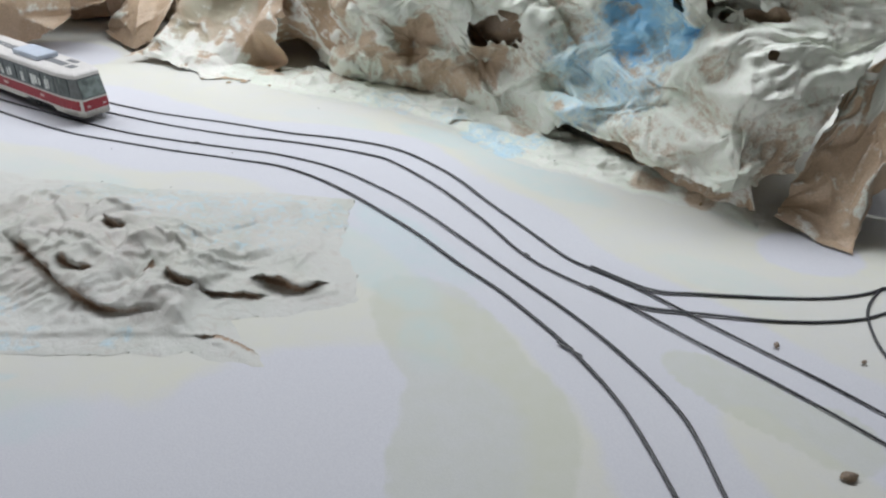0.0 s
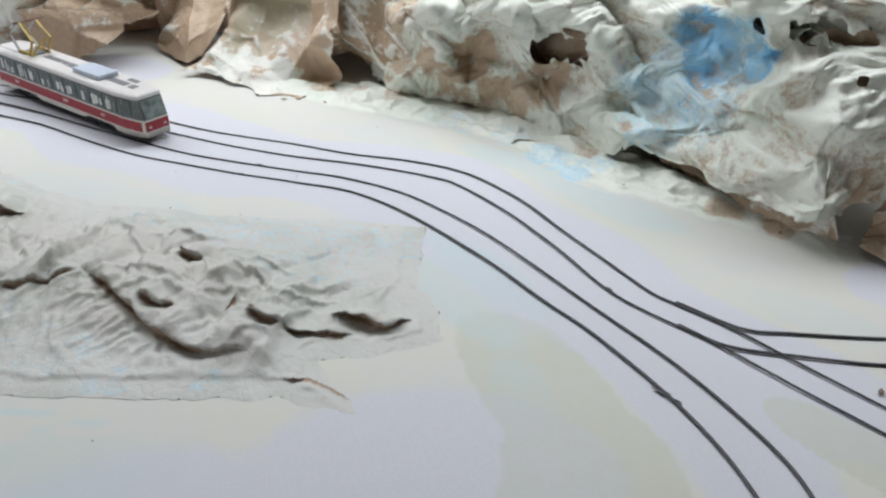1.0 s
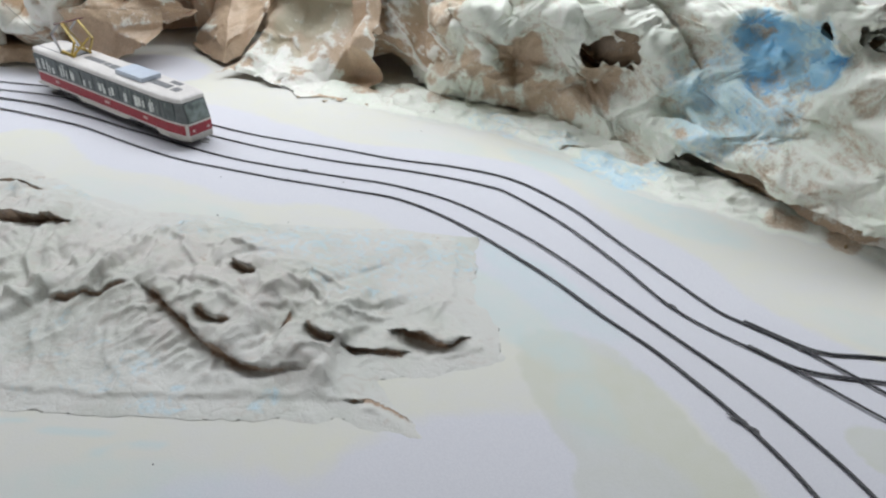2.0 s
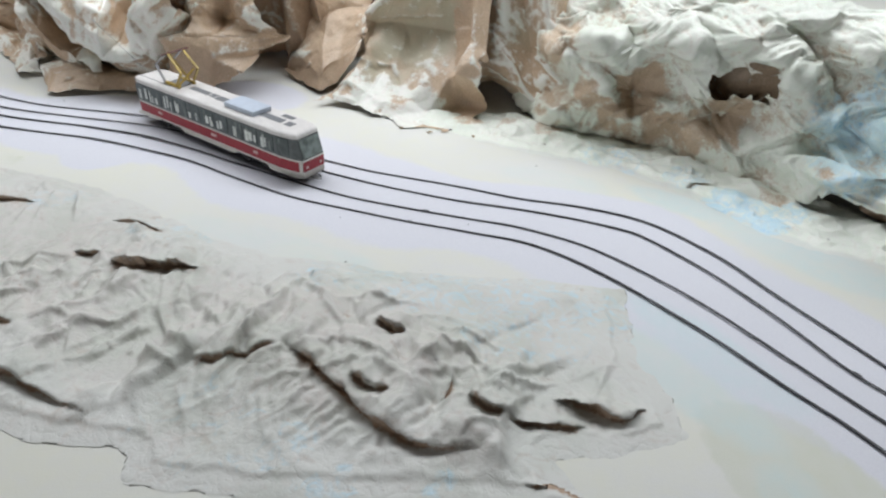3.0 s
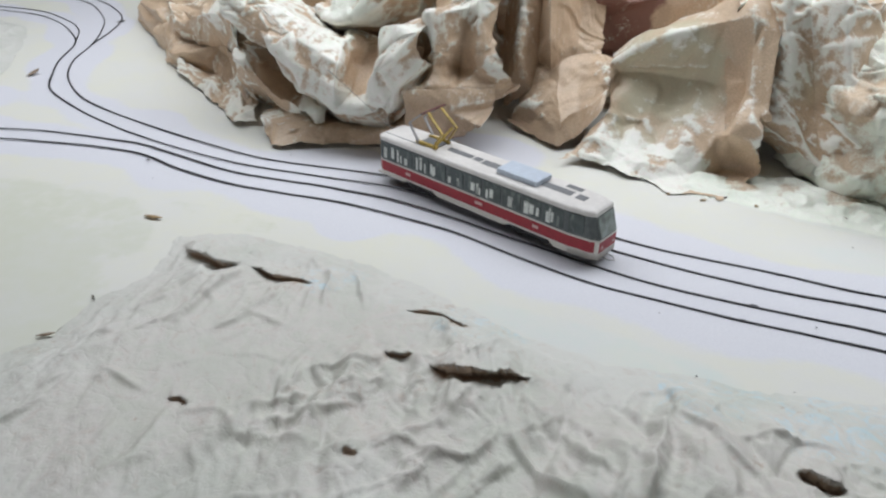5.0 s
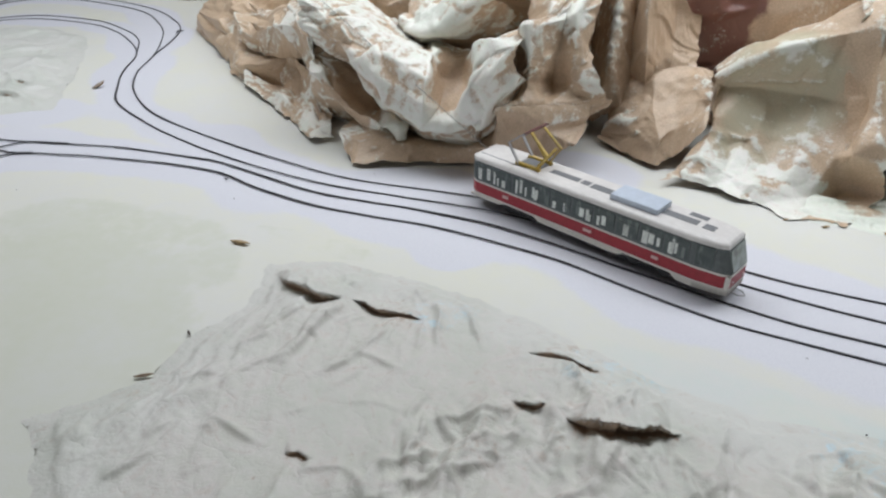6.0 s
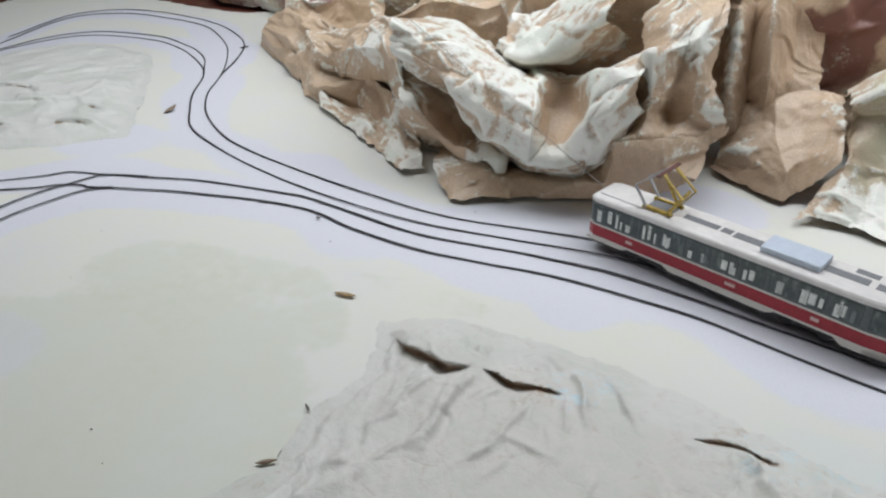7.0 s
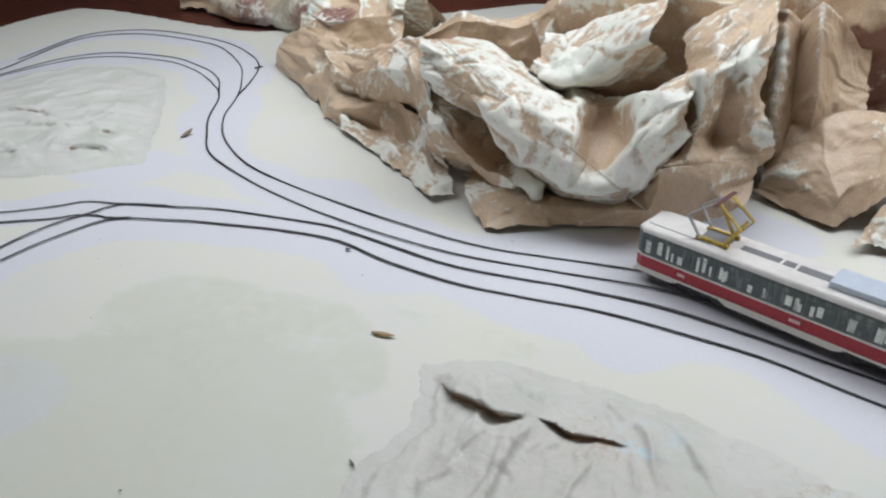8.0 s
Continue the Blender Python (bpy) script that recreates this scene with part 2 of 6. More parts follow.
def crumpled_sheet(name, base, ups, backs, mat, seed, fine=0.002, creases=((40, 0.012), (260, 0.004)), cover=0.5, crest=0.0,
                   paints=(), holes=(), blues=(), stains=(), greens=(), ragged=0.006, wander=0.03, gape=0.006, folds=()):
    """A folded sheet of paper. base: its foot line. ups, backs: for each fold its heights over, and setbacks behind, the foot line,
    one value a column of the foot line. Creases break it into facets; holes are torn out."""
    b = np.array(base, dtype=float)
    ups, backs = np.array(ups, dtype=float), np.array(backs, dtype=float)
    nrow, ncol = ups.shape
    tang = np.gradient(b, axis=0)
    tang = tang + 0.5 * tang.mean(axis=0)
    norm = np.stack([-tang[:, 1], tang[:, 0]], axis=1)
    norm /= np.linalg.norm(norm, axis=1)[:, None]
    if norm[:, 1].mean() < 0:
        norm = -norm
    length = np.linalg.norm(np.diff(b, axis=0), axis=1).sum()
    tall = np.linalg.norm(np.diff(np.stack([ups, backs]), axis=1), axis=0).sum(axis=0).mean()
    nu, nv = int(length / fine) + 2, int(tall / fine) + 2
    U, V = np.meshgrid(np.linspace(0, 1, nu), np.linspace(0, 1, nv), indexing="ij")
    wu = U + wander * soft_noise(U * length, V * tall, 0.05, seed + 5) * np.sin(np.pi * U)
    wv = V + wander * soft_noise(U * length, V * tall, 0.04, seed + 6) * np.sin(np.pi * V)
    cu, rv = np.clip(wu, 0, 1) * (ncol - 1), np.clip(wv, 0, 1) * (nrow - 1)
    i, j = np.minimum(cu.astype(int), ncol - 2), np.minimum(rv.astype(int), nrow - 2)
    fu, fv = cu - i, rv - j

    def mixed(table):
        return (table[j, i] * (1 - fu) + table[j, i + 1] * fu) * (1 - fv) + (table[j + 1, i] * (1 - fu) + table[j + 1, i + 1] * fu) * fv
    up, back = mixed(ups), mixed(backs)
    foot = b[i] * (1 - fu)[..., None] + b[i + 1] * fu[..., None]
    nn = norm[i] * (1 - fu)[..., None] + norm[i + 1] * fu[..., None]
    P = np.concatenate([foot + nn * back[..., None], up[..., None]], axis=-1)
    N = np.cross(np.gradient(P, axis=0), np.gradient(P, axis=1))
    N /= np.linalg.norm(N, axis=-1)[..., None] + 1e-12
    big = max(length, tall)
    h = np.zeros(U.shape)
    for k, (count, amp) in enumerate(creases):
        h += facets(U * length / big, V * tall / big, seed + k, int(count * big * big / (length * tall) * 0.6) + 4, amp)
    grounded = np.clip(P[..., 2] / 0.012, 0.15, 1)
    P = P + N * (h * grounded)[..., None]
    P[..., 2] = np.maximum(P[..., 2], 0.0008)
    paint = cover + 0.28 * soft_noise(U * length, V * tall, 0.05, seed + 9) + crest * h / (sum(a for _, a in creases) + 1e-9)
    for x, y, z, r, s in paints:
        d = np.sqrt((P[..., 0] - x) ** 2 + (P[..., 1] - y) ** 2 + (P[..., 2] - z) ** 2) / r
        d = d + 0.75 * soft_noise(U * length, V * tall, 0.02, seed + 14) + 0.4 * soft_noise(U * length, V * tall, 0.008, seed + 15)
        w = 1 - smoothstep(0.4, 1.3, d)
        paint = paint * (1 - w) + s * w
    field = np.full(U.shape, 9.0)
    for x, y, z, rx, rz in holes:
        d = np.hypot(np.hypot(P[..., 0] - x, P[..., 1] - y) / rx, (P[..., 2] - z) / rz)
        d = d + 0.40 * soft_noise(U * length, V * tall, 0.009, seed + 11) + 0.2 * soft_noise(U * length, V * tall, 0.004, seed + 17)
        field = np.minimum(field, (d - 1) * min(rx, rz))
    edge = ragged * (0.5 + 0.5 * soft_noise(U * length, V * tall, 0.012, seed + 12))
    field = np.minimum(field, np.minimum(U * length - edge * 0.7, (1 - U) * length - edge * 0.7))
    lift = 0.0012 + gape * np.clip(1.6 * soft_noise(U * length, V * 0.3, 0.03, seed + 13) + 0.5 * soft_noise(U * length, V * 0.3, 0.008, seed + 16), 0, 1)
    field = np.minimum(field, np.where(V > 0.5, 9.0, P[..., 2] - lift))
    gi, gj = np.gradient(field, axis=0), np.gradient(field, axis=1)
    gl = gi * gi + gj * gj + 1e-12
    outside = (field < 0) & (field > -1.5 * fine)
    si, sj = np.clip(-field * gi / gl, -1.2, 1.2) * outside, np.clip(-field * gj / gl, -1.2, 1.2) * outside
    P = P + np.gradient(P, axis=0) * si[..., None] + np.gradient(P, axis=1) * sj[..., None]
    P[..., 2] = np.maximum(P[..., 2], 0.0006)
    keep = field > -1.5 * fine
    attrs = {"cover": paint.ravel(), "blue": spots(P, blues).ravel(), "stain": spots(P, stains).ravel(), "green": spots(P, greens).ravel()}
    return split_parts(name, P.reshape(-1, 3), grid_faces(nu, nv, keep), mat, attrs, j.ravel(), folds or ("fold",) * (nrow - 1), True)


def fold_line(sheet, *points):
    """Adds the next fold of a sheet, from its foot upwards: corner points in metres, the same number for each fold."""
    sheet.append(points)
    return sheet


def folded_paper(thing, what, sheet, mat, seed, fine=0.0011, crinkles=((0.030, 0.0072), (0.014, 0.0036), (0.0065, 0.0013)), wrinkled=((0.006, 0.0003),), cover=0.3, crest=0.25, lean=0.6,
                 paints=(), stains=(), greens=(), blues=(), torn=0.003, holes=(), supple=0.3, rim=0.34):
    """A paper part with folds: facets between the corners of its fold lines, flat to bent (supple), crumpled at several sizes."""
    G = np.array(sheet, dtype=float)
    nrow, ncol = G.shape[:2]
    length = np.linalg.norm(np.diff(G, axis=1), axis=2).sum(axis=1).mean()
    tall = np.linalg.norm(np.diff(G, axis=0), axis=2).sum(axis=0).mean()
    us = np.concatenate([[0], np.cumsum(np.linalg.norm(np.diff(G, axis=1), axis=2).mean(axis=0))])
    vs = np.concatenate([[0], np.cumsum(np.linalg.norm(np.diff(G, axis=0), axis=2).mean(axis=1))])
    nu, nv = int(length / fine) + 2, int(tall / fine) + 2
    X, Y = np.meshgrid(np.linspace(0, us[-1], nu), np.linspace(0, vs[-1], nv), indexing="ij")
    wx = X + 0.0035 * soft_noise(X, Y, 0.02, seed + 5) * np.clip(np.minimum(X, us[-1] - X) / 0.01, 0, 1)
    wy = Y + 0.0035 * soft_noise(X, Y, 0.02, seed + 6) * np.clip(np.minimum(Y, vs[-1] - Y) / 0.01, 0, 1)
    i = np.clip(np.searchsorted(us, wx.ravel(), side="right") - 1, 0, ncol - 2).reshape(X.shape)
    j = np.clip(np.searchsorted(vs, wy.ravel(), side="right") - 1, 0, nrow - 2).reshape(X.shape)
    a, b = np.clip((wx - us[i]) / (us[i + 1] - us[i]), 0, 1), np.clip((wy - vs[j]) / (vs[j + 1] - vs[j]), 0, 1)
    p00, p10, p01, p11 = G[j, i], G[j, i + 1], G[j + 1, i], G[j + 1, i + 1]
    swap = np.linalg.norm(p00 - p11, axis=-1) > np.linalg.norm(p10 - p01, axis=-1)
    A, B = a[..., None], b[..., None]
    one = np.where(A > B, p00 + (p10 - p00) * A + (p11 - p10) * B, p00 + (p01 - p00) * B + (p11 - p01) * A)
    two = np.where(A + B < 1, p00 + (p10 - p00) * A + (p01 - p00) * B, p11 + (p01 - p11) * (1 - A) + (p10 - p11) * (1 - B))
    P = np.where(swap[..., None], two, one)
    weights = []
    for f in (A, B):
        weights.append((-0.5 * f + f ** 2 - 0.5 * f ** 3, 1 - 2.5 * f ** 2 + 1.5 * f ** 3, 0.5 * f + 2 * f ** 2 - 1.5 * f ** 3, -0.5 * f ** 2 + 0.5 * f ** 3))
    bent = np.zeros(P.shape)
    for m in range(4):
        for n in range(4):
            bent += weights[0][n] * weights[1][m] * G[np.clip(j + m - 1, 0, nrow - 1), np.clip(i + n - 1, 0, ncol - 1)]
    P = (1 - supple) * P + supple * bent
    for _ in range(1):
        P[1:-1, 1:-1] = 0.5 * P[1:-1, 1:-1] + 0.125 * (P[:-2, 1:-1] + P[2:, 1:-1] + P[1:-1, :-2] + P[1:-1, 2:])
    S = P.copy()
    for _ in range(6):
        S[1:-1, 1:-1] = (S[:-2, 1:-1] + S[2:, 1:-1] + S[1:-1, :-2] + S[1:-1, 2:]) / 4
    N = np.cross(np.gradient(S, axis=0), np.gradient(S, axis=1))
    N /= np.linalg.norm(N, axis=-1)[..., None] + 1e-12
    h = np.zeros(X.shape)
    for k, (size, amp) in enumerate(crinkles):
        turn = lean + 0.8 * k
        ru, rv = X * math.cos(turn) + Y * math.sin(turn), (Y * math.cos(turn) - X * math.sin(turn)) * 0.5
        ru, rv = ru + 0.10 * size * soft_noise(X, Y, size, seed + 31), rv + 0.10 * size * soft_noise(X, Y, size, seed + 32)
        ru, rv = ru - ru.min(), rv - rv.min()
        big = max(ru.max(), rv.max()) + 1e-6
        h += facets(ru / big, rv / big, seed + k, int(1.6 * (big / size) ** 2 * 0.9) + 6, amp)
    for size, amp in wrinkled:
        h += crumple(X, Y, size, amp, seed + int(size * 1e5), lean)
    P = P + N * h[..., None]
    P[..., 2] = np.maximum(P[..., 2], 0.0007)
    lap = np.zeros(P.shape)
    lap[1:-1, 1:-1] = (P[:-2, 1:-1] + P[2:, 1:-1] + P[1:-1, :-2] + P[1:-1, 2:]) / 4 - P[1:-1, 1:-1]
    ridge = -(lap * N).sum(-1)
    for _ in range(4):
        ridge[1:-1, 1:-1] = 0.4 * ridge[1:-1, 1:-1] + 0.15 * (ridge[:-2, 1:-1] + ridge[2:, 1:-1] + ridge[1:-1, :-2] + ridge[1:-1, 2:])
    rubbed = rim * np.clip(ridge / (0.06 * fine), -0.6, 1.0)
    paint = cover + 0.22 * soft_noise(X, Y, 0.03, seed + 9) + crest * h / (sum(c[1] for c in crinkles)) + rubbed
    for x, y, z, r, s in paints:
        d = np.sqrt((P[..., 0] - x) ** 2 + (P[..., 1] - y) ** 2 + (P[..., 2] - z) ** 2) / r
        d = d + 0.5 * soft_noise(X, Y, 0.02, seed + 14) + 0.35 * soft_noise(X, Y, 0.007, seed + 15)
        w = 1 - smoothstep(0.4, 1.3, d)
        paint = paint * (1 - w) + (s + 0.6 * rubbed + crest * h / (sum(c[1] for c in crinkles))) * w
    rag = torn * (0.5 + 0.5 * soft_noise(X, Y, 0.006, seed + 12) + 0.3 * soft_noise(X, Y, 0.0022, seed + 18))
    field = np.minimum(np.minimum(X, us[-1] - X), Y) - np.clip(rag, 0.0, 1)
    for x, y, z, r in holes:
        d = np.sqrt((P[..., 0] - x) ** 2 + (P[..., 1] - y) ** 2 + (P[..., 2] - z) ** 2) - r * (1 + 0.5 * soft_noise(X, Y, 0.006, seed + 19))
        field = np.minimum(field, d)
    gi, gj = np.gradient(field, axis=0), np.gradient(field, axis=1)
    outside, gl = (field < 0) & (field > -1.5 * fine), gi * gi + gj * gj + 1e-12
    si, sj = np.clip(-field * gi / gl, -1.2, 1.2) * outside, np.clip(-field * gj / gl, -1.2, 1.2) * outside
    P = P + np.gradient(P, axis=0) * si[..., None] + np.gradient(P, axis=1) * sj[..., None]
    P[..., 2] = np.maximum(P[..., 2], 0.0006)
    keep = field > -1.5 * fine
    faces = grid_faces(nu, nv, keep)
    attrs = {"cover": paint.ravel(), "blue": spots(P, blues).ravel(), "stain": spots(P, stains).ravel(), "green": spots(P, greens).ravel()}
    used, flat = np.unique(np.array(faces), return_inverse=True)
    me = mesh_from(what, P.reshape(-1, 3)[used].tolist(), flat.reshape(-1, 4).tolist(), mat, True, {k: v[used] for k, v in attrs.items()})
    ob = new(what, me)
    ob.parent = thing
    return ob


def split_parts(name, points, faces, mat, attrs, which, names, smooth=True):
    """One thing whose faces are shared out among its parts; neighbours keep common normals along their seam."""
    whole = mesh_from(name, points.tolist(), faces, mat, True)
    normals = np.zeros(len(points) * 3)
    whole.vertex_normals.foreach_get("vector", normals)
    normals = normals.reshape(-1, 3)
    bpy.data.meshes.remove(whole)
    thing = new(name)
    faces = np.array(faces)
    owner = which[faces[:, 0]]
    for k, what in enumerate(names):
        mine = faces[owner == k]
        if not len(mine):
            continue
        ids, flat = np.unique(mine, return_inverse=True)
        me = mesh_from(what, points[ids].tolist(), flat.reshape(mine.shape).tolist(), mat, smooth, {a: v[ids] for a, v in attrs.items()})
        if smooth:
            me.normals_split_custom_set_from_vertices(normals[ids].tolist())
        ob = new(what, me)
        ob.parent = thing
    return thing



# ---- tracks drawn on the paper ----
RAIL_1 = [(0.067, 0.08), (0.068, 0.13), (0.064, 0.171), (0.056, 0.213), (0.040, 0.25), (0.018, 0.285), (-0.003, 0.311), (-0.036, 0.353), (-0.075, 0.392),
          (-0.110, 0.416), (-0.146, 0.425), (-0.182, 0.433), (-0.22, 0.443), (-0.256, 0.454), (-0.296, 0.474), (-0.335, 0.495), (-0.37, 0.508),
          (-0.415, 0.521), (-0.457, 0.527), (-0.495, 0.534), (-0.54, 0.550), (-0.577, 0.568), (-0.615, 0.576), (-0.66, 0.578), (-0.705, 0.577),
          (-0.746, 0.572), (-0.766, 0.548), (-0.782, 0.511), (-0.80, 0.45)]
RAIL_2 = [(0.081, 0.08), (0.084, 0.13), (0.082, 0.171), (0.079, 0.21), (0.064, 0.244), (0.045, 0.275), (0.022, 0.306), (-0.005, 0.343), (-0.038, 0.383), (-0.075, 0.415),
          (-0.111, 0.432), (-0.145, 0.440), (-0.185, 0.449), (-0.222, 0.459), (-0.26, 0.475), (-0.296, 0.492), (-0.337, 0.512), (-0.377, 0.529),
          (-0.424, 0.540), (-0.460, 0.545), (-0.50, 0.552), (-0.54, 0.567), (-0.585, 0.585), (-0.611, 0.590), (-0.672, 0.597), (-0.717, 0.596),
          (-0.757, 0.594), (-0.784, 0.593), (-0.80, 0.583), (-0.835, 0.567), (-0.90, 0.55)]
RAIL_3 = [(0.21, 0.13), (0.154, 0.197), (0.129, 0.225), (0.097, 0.258), (0.074, 0.282), (0.048, 0.304), (0.031, 0.323), (0.012, 0.357), (-0.011, 0.394),
          (-0.041, 0.429), (-0.056, 0.439), (-0.083, 0.448), (-0.114, 0.455), (-0.15, 0.461), (-0.18, 0.469), (-0.226, 0.484), (-0.287, 0.510), (-0.337, 0.532),
          (-0.365, 0.543), (-0.397, 0.551), (-0.44, 0.556), (-0.48, 0.562), (-0.52, 0.571), (-0.58, 0.593), (-0.648, 0.626), (-0.70, 0.66),
          (-0.742, 0.695), (-0.766, 0.734), (-0.787, 0.775), (-0.807, 0.832), (-0.842, 0.879), (-0.893, 0.925), (-0.947, 0.952), (-1.03, 0.955), (-1.08, 0.92), (-1.13, 0.83)]
RAIL_4 = [(0.22, 0.145), (0.163, 0.212), (0.135, 0.243), (0.106, 0.273), (0.085, 0.295), (0.064, 0.312), (0.053, 0.322), (0.036, 0.349), (0.016, 0.381), (-0.008, 0.419),
          (-0.039, 0.449), (-0.075, 0.463), (-0.115, 0.470), (-0.15, 0.480), (-0.192, 0.490), (-0.226, 0.500), (-0.284, 0.526), (-0.335, 0.549),
          (-0.366, 0.560), (-0.40, 0.567), (-0.45, 0.572), (-0.49, 0.578), (-0.535, 0.594), (-0.595, 0.619), (-0.668, 0.656), (-0.71, 0.687),
          (-0.748, 0.731), (-0.773, 0.780), (-0.789, 0.835), (-0.811, 0.89), (-0.845, 0.95), (-0.909, 1.02), (-0.98, 1.045), (-1.05, 1.045), (-1.11, 1.0), (-1.13, 0.88)]
BRANCH_A = [(0.064, 0.314), (0.090, 0.295), (0.113, 0.2925), (0.160, 0.2915), (0.190, 0.294), (0.214, 0.302), (0.26, 0.325)]
BRANCH_B = [(0.06, 0.296), (0.078, 0.2815), (0.106, 0.276), (0.151, 0.272), (0.180, 0.274), (0.202, 0.281), (0.25, 0.305)]
CROSS_ARC = [(0.214, 0.303), (0.202, 0.292), (0.193, 0.280), (0.187, 0.265), (0.184, 0.249), (0.185, 0.22), (0.2, 0.18)]
LOOP_A = [(-0.789, 0.835), (-0.800, 0.89), (-0.818, 0.945), (-0.852, 0.992), (-0.909, 1.04), (-0.981, 1.064), (-1.05, 1.062), (-1.11, 1.02), (-1.135, 0.93)]
LOOP_B = [(-0.807, 0.832), (-0.845, 0.897), (-0.893, 0.939), (-0.947, 0.967), (-1.03, 0.97), (-1.085, 0.933), (-1.12, 0.86)]
POINTS_C = [(-0.72, 0.597), (-0.754, 0.593), (-0.771, 0.575), (-0.782, 0.56), (-0.79, 0.543), (-0.796, 0.523), (-0.81, 0.47)]
POINTS_D = [(-0.735, 0.576), (-0.75, 0.573), (-0.762, 0.575), (-0.778, 0.572), (-0.79, 0.565), (-0.825, 0.553), (-0.9, 0.53)]
TRACKS = [("near track", (RAIL_1, RAIL_2)), ("far track", (RAIL_3, RAIL_4)), ("branch track", (BRANCH_A, BRANCH_B)), ("crossing arc", (CROSS_ARC,)),
          ("return loop", (LOOP_A, LOOP_B)), ("junction", (POINTS_C, POINTS_D))]


# ---- ground: the drawing paper, on a table ----
def relief_height(X, Y):
    """The paper lies flat round the tracks and lifts towards its far corner."""
    lift = smoothstep(0.98, 1.25, Y - 0.1 * X) * smoothstep(-0.85, -1.2, X)
    return 0.02 * lift


def build_ground():
    x0, x1, y0, y1, step = -1.5, 0.75, -0.35, 1.32, 0.004
    nu, nv = int((x1 - x0) / step) + 1, int((y1 - y0) / step) + 1
    X, Y = np.meshgrid(np.linspace(x0, x1, nu), np.linspace(y0, y1, nv), indexing="ij")
    Z = relief_height(X, Y) + 0.0005 * soft_noise(X, Y, 0.09, 3) - 0.0006
    rails = np.vstack([spline(r, 0.008) for _, pair in TRACKS[:2] for r in pair])
    d = near_line(X, Y, rails)
    warp = 0.012 * soft_noise(X, Y, 0.05, 21)
    cream = smoothstep(0.012, 0.034, d + warp)
    bare = [(-0.15, 0.13, 0.10), (-0.05, 0.20, 0.07), (-0.33, 0.62, 0.05), (-0.80, 0.66, 0.05), (-0.70, 0.40, 0.045), (-0.66, 0.30, 0.05), (-0.1, 0.575, 0.012),
            (0.19, 0.335, 0.03), (0.26, 0.27, 0.06), (0.1, 0.24, 0.03), (-0.42, 0.585, 0.03), (-0.40, 0.49, 0.02)]
    for x, y, r in bare:
        cream *= smoothstep(0.7, 1.2, np.hypot(X - x, (Y - y) * 1.3) / r + warp * 8)
    moss_shade, water = np.zeros(X.shape), np.zeros(X.shape)
    # green wash; the two widest near-left spots also paint in falling light
    for x, y, rx, ry, turn, s in [(-0.012, 0.252, 0.06, 0.033, -1.03, 0.72), (0.004, 0.21, 0.05, 0.036, -1.25, 0.75), (-0.002, 0.18, 0.034, 0.05, 0.0, 0.75), (0.115, 0.215, 0.045, 0.018, -0.75, 0.7), (0.135, 0.20, 0.02, 0.02, 0, 0.6),
                                  (-0.60, 0.465, 0.11, 0.05, -0.2, 0.58), (-0.68, 0.36, 0.20, 0.11, 0.2, 0.70), (-0.57, 0.30, 0.14, 0.09, 0.1, 0.68), (-0.90, 0.46, 0.10, 0.06, 0.1, 0.52), (-0.35, 0.475, 0.03, 0.012, -0.4, 0.42), (-0.48, 0.49, 0.05, 0.012, -0.3, 0.45)]:
        c, q = math.cos(turn), math.sin(turn)
        a, b = (X - x) * c + (Y - y) * q, -(X - x) * q + (Y - y) * c
        moss_shade = np.maximum(moss_shade, s * (1 - smoothstep(0.8, 1.15, np.hypot(a / rx, b / ry) + warp * 12)))
    for x, y, rx, ry, turn, s in [(-0.045, 0.31, 0.06, 0.022, -0.95, 0.6), (-0.215, 0.2265, 0.035, 0.0025, -0.12, 0.8), (-0.19, 0.222, 0.02, 0.002, 0.2, 0.8), (-0.25, 0.229, 0.02, 0.003, 0.1, 0.7), (-0.02, 0.25, 0.02, 0.03, 0.2, 0.45), (0.01, 0.46, 0.05, 0.015, -0.7, 0.5), (0.055, 0.405, 0.035, 0.010, -0.9, 0.55),
                                  (-0.2, 0.20, 0.06, 0.02, 0.1, 0.5), (0.045, 0.425, 0.075, 0.024, -0.75, 0.58), (-0.01, 0.475, 0.05, 0.015, -0.6, 0.6), (0.13, 0.31, 0.05, 0.02, -0.5, 0.45), (-0.03, 0.335, 0.06, 0.018, -0.9, 0.62), (-0.09, 0.50, 0.05, 0.02, -0.3, 0.42), (0.03, 0.46, 0.02, 0.004, -0.75, 0.75), (-0.25, 0.40, 0.08, 0.015, -0.35, 0.45)]:
        c, q = math.cos(turn), math.sin(turn)
        a, b = (X - x) * c + (Y - y) * q, -(X - x) * q + (Y - y) * c
        water = np.maximum(water, s * (1 - smoothstep(0.6, 1.2, np.hypot(a / rx, b / ry) + warp * 12)))
    edge = np.minimum(X + 1.27 - 0.9 * np.clip(Y - 0.98, 0, 1) ** 1.5, 1.125 - Y + 0.02 * np.sin(9 * X) + 0.5 * np.clip(X + 0.9, 0, 2))
    keep = edge > 0
    me = mesh_from("ground", np.stack([X, Y, Z], -1).reshape(-1, 3).tolist(), grid_faces(nu, nv, keep), PAPER, True,
                   {"cream": cream.ravel() * 0.9, "moss_shade": moss_shade.ravel(), "water": water.ravel()})
    return tagged(new("ground", me), "white drawing paper with thin cream, green and blue watercolour, shade painted in at the near left", "paper", kind="structure")


build_ground()


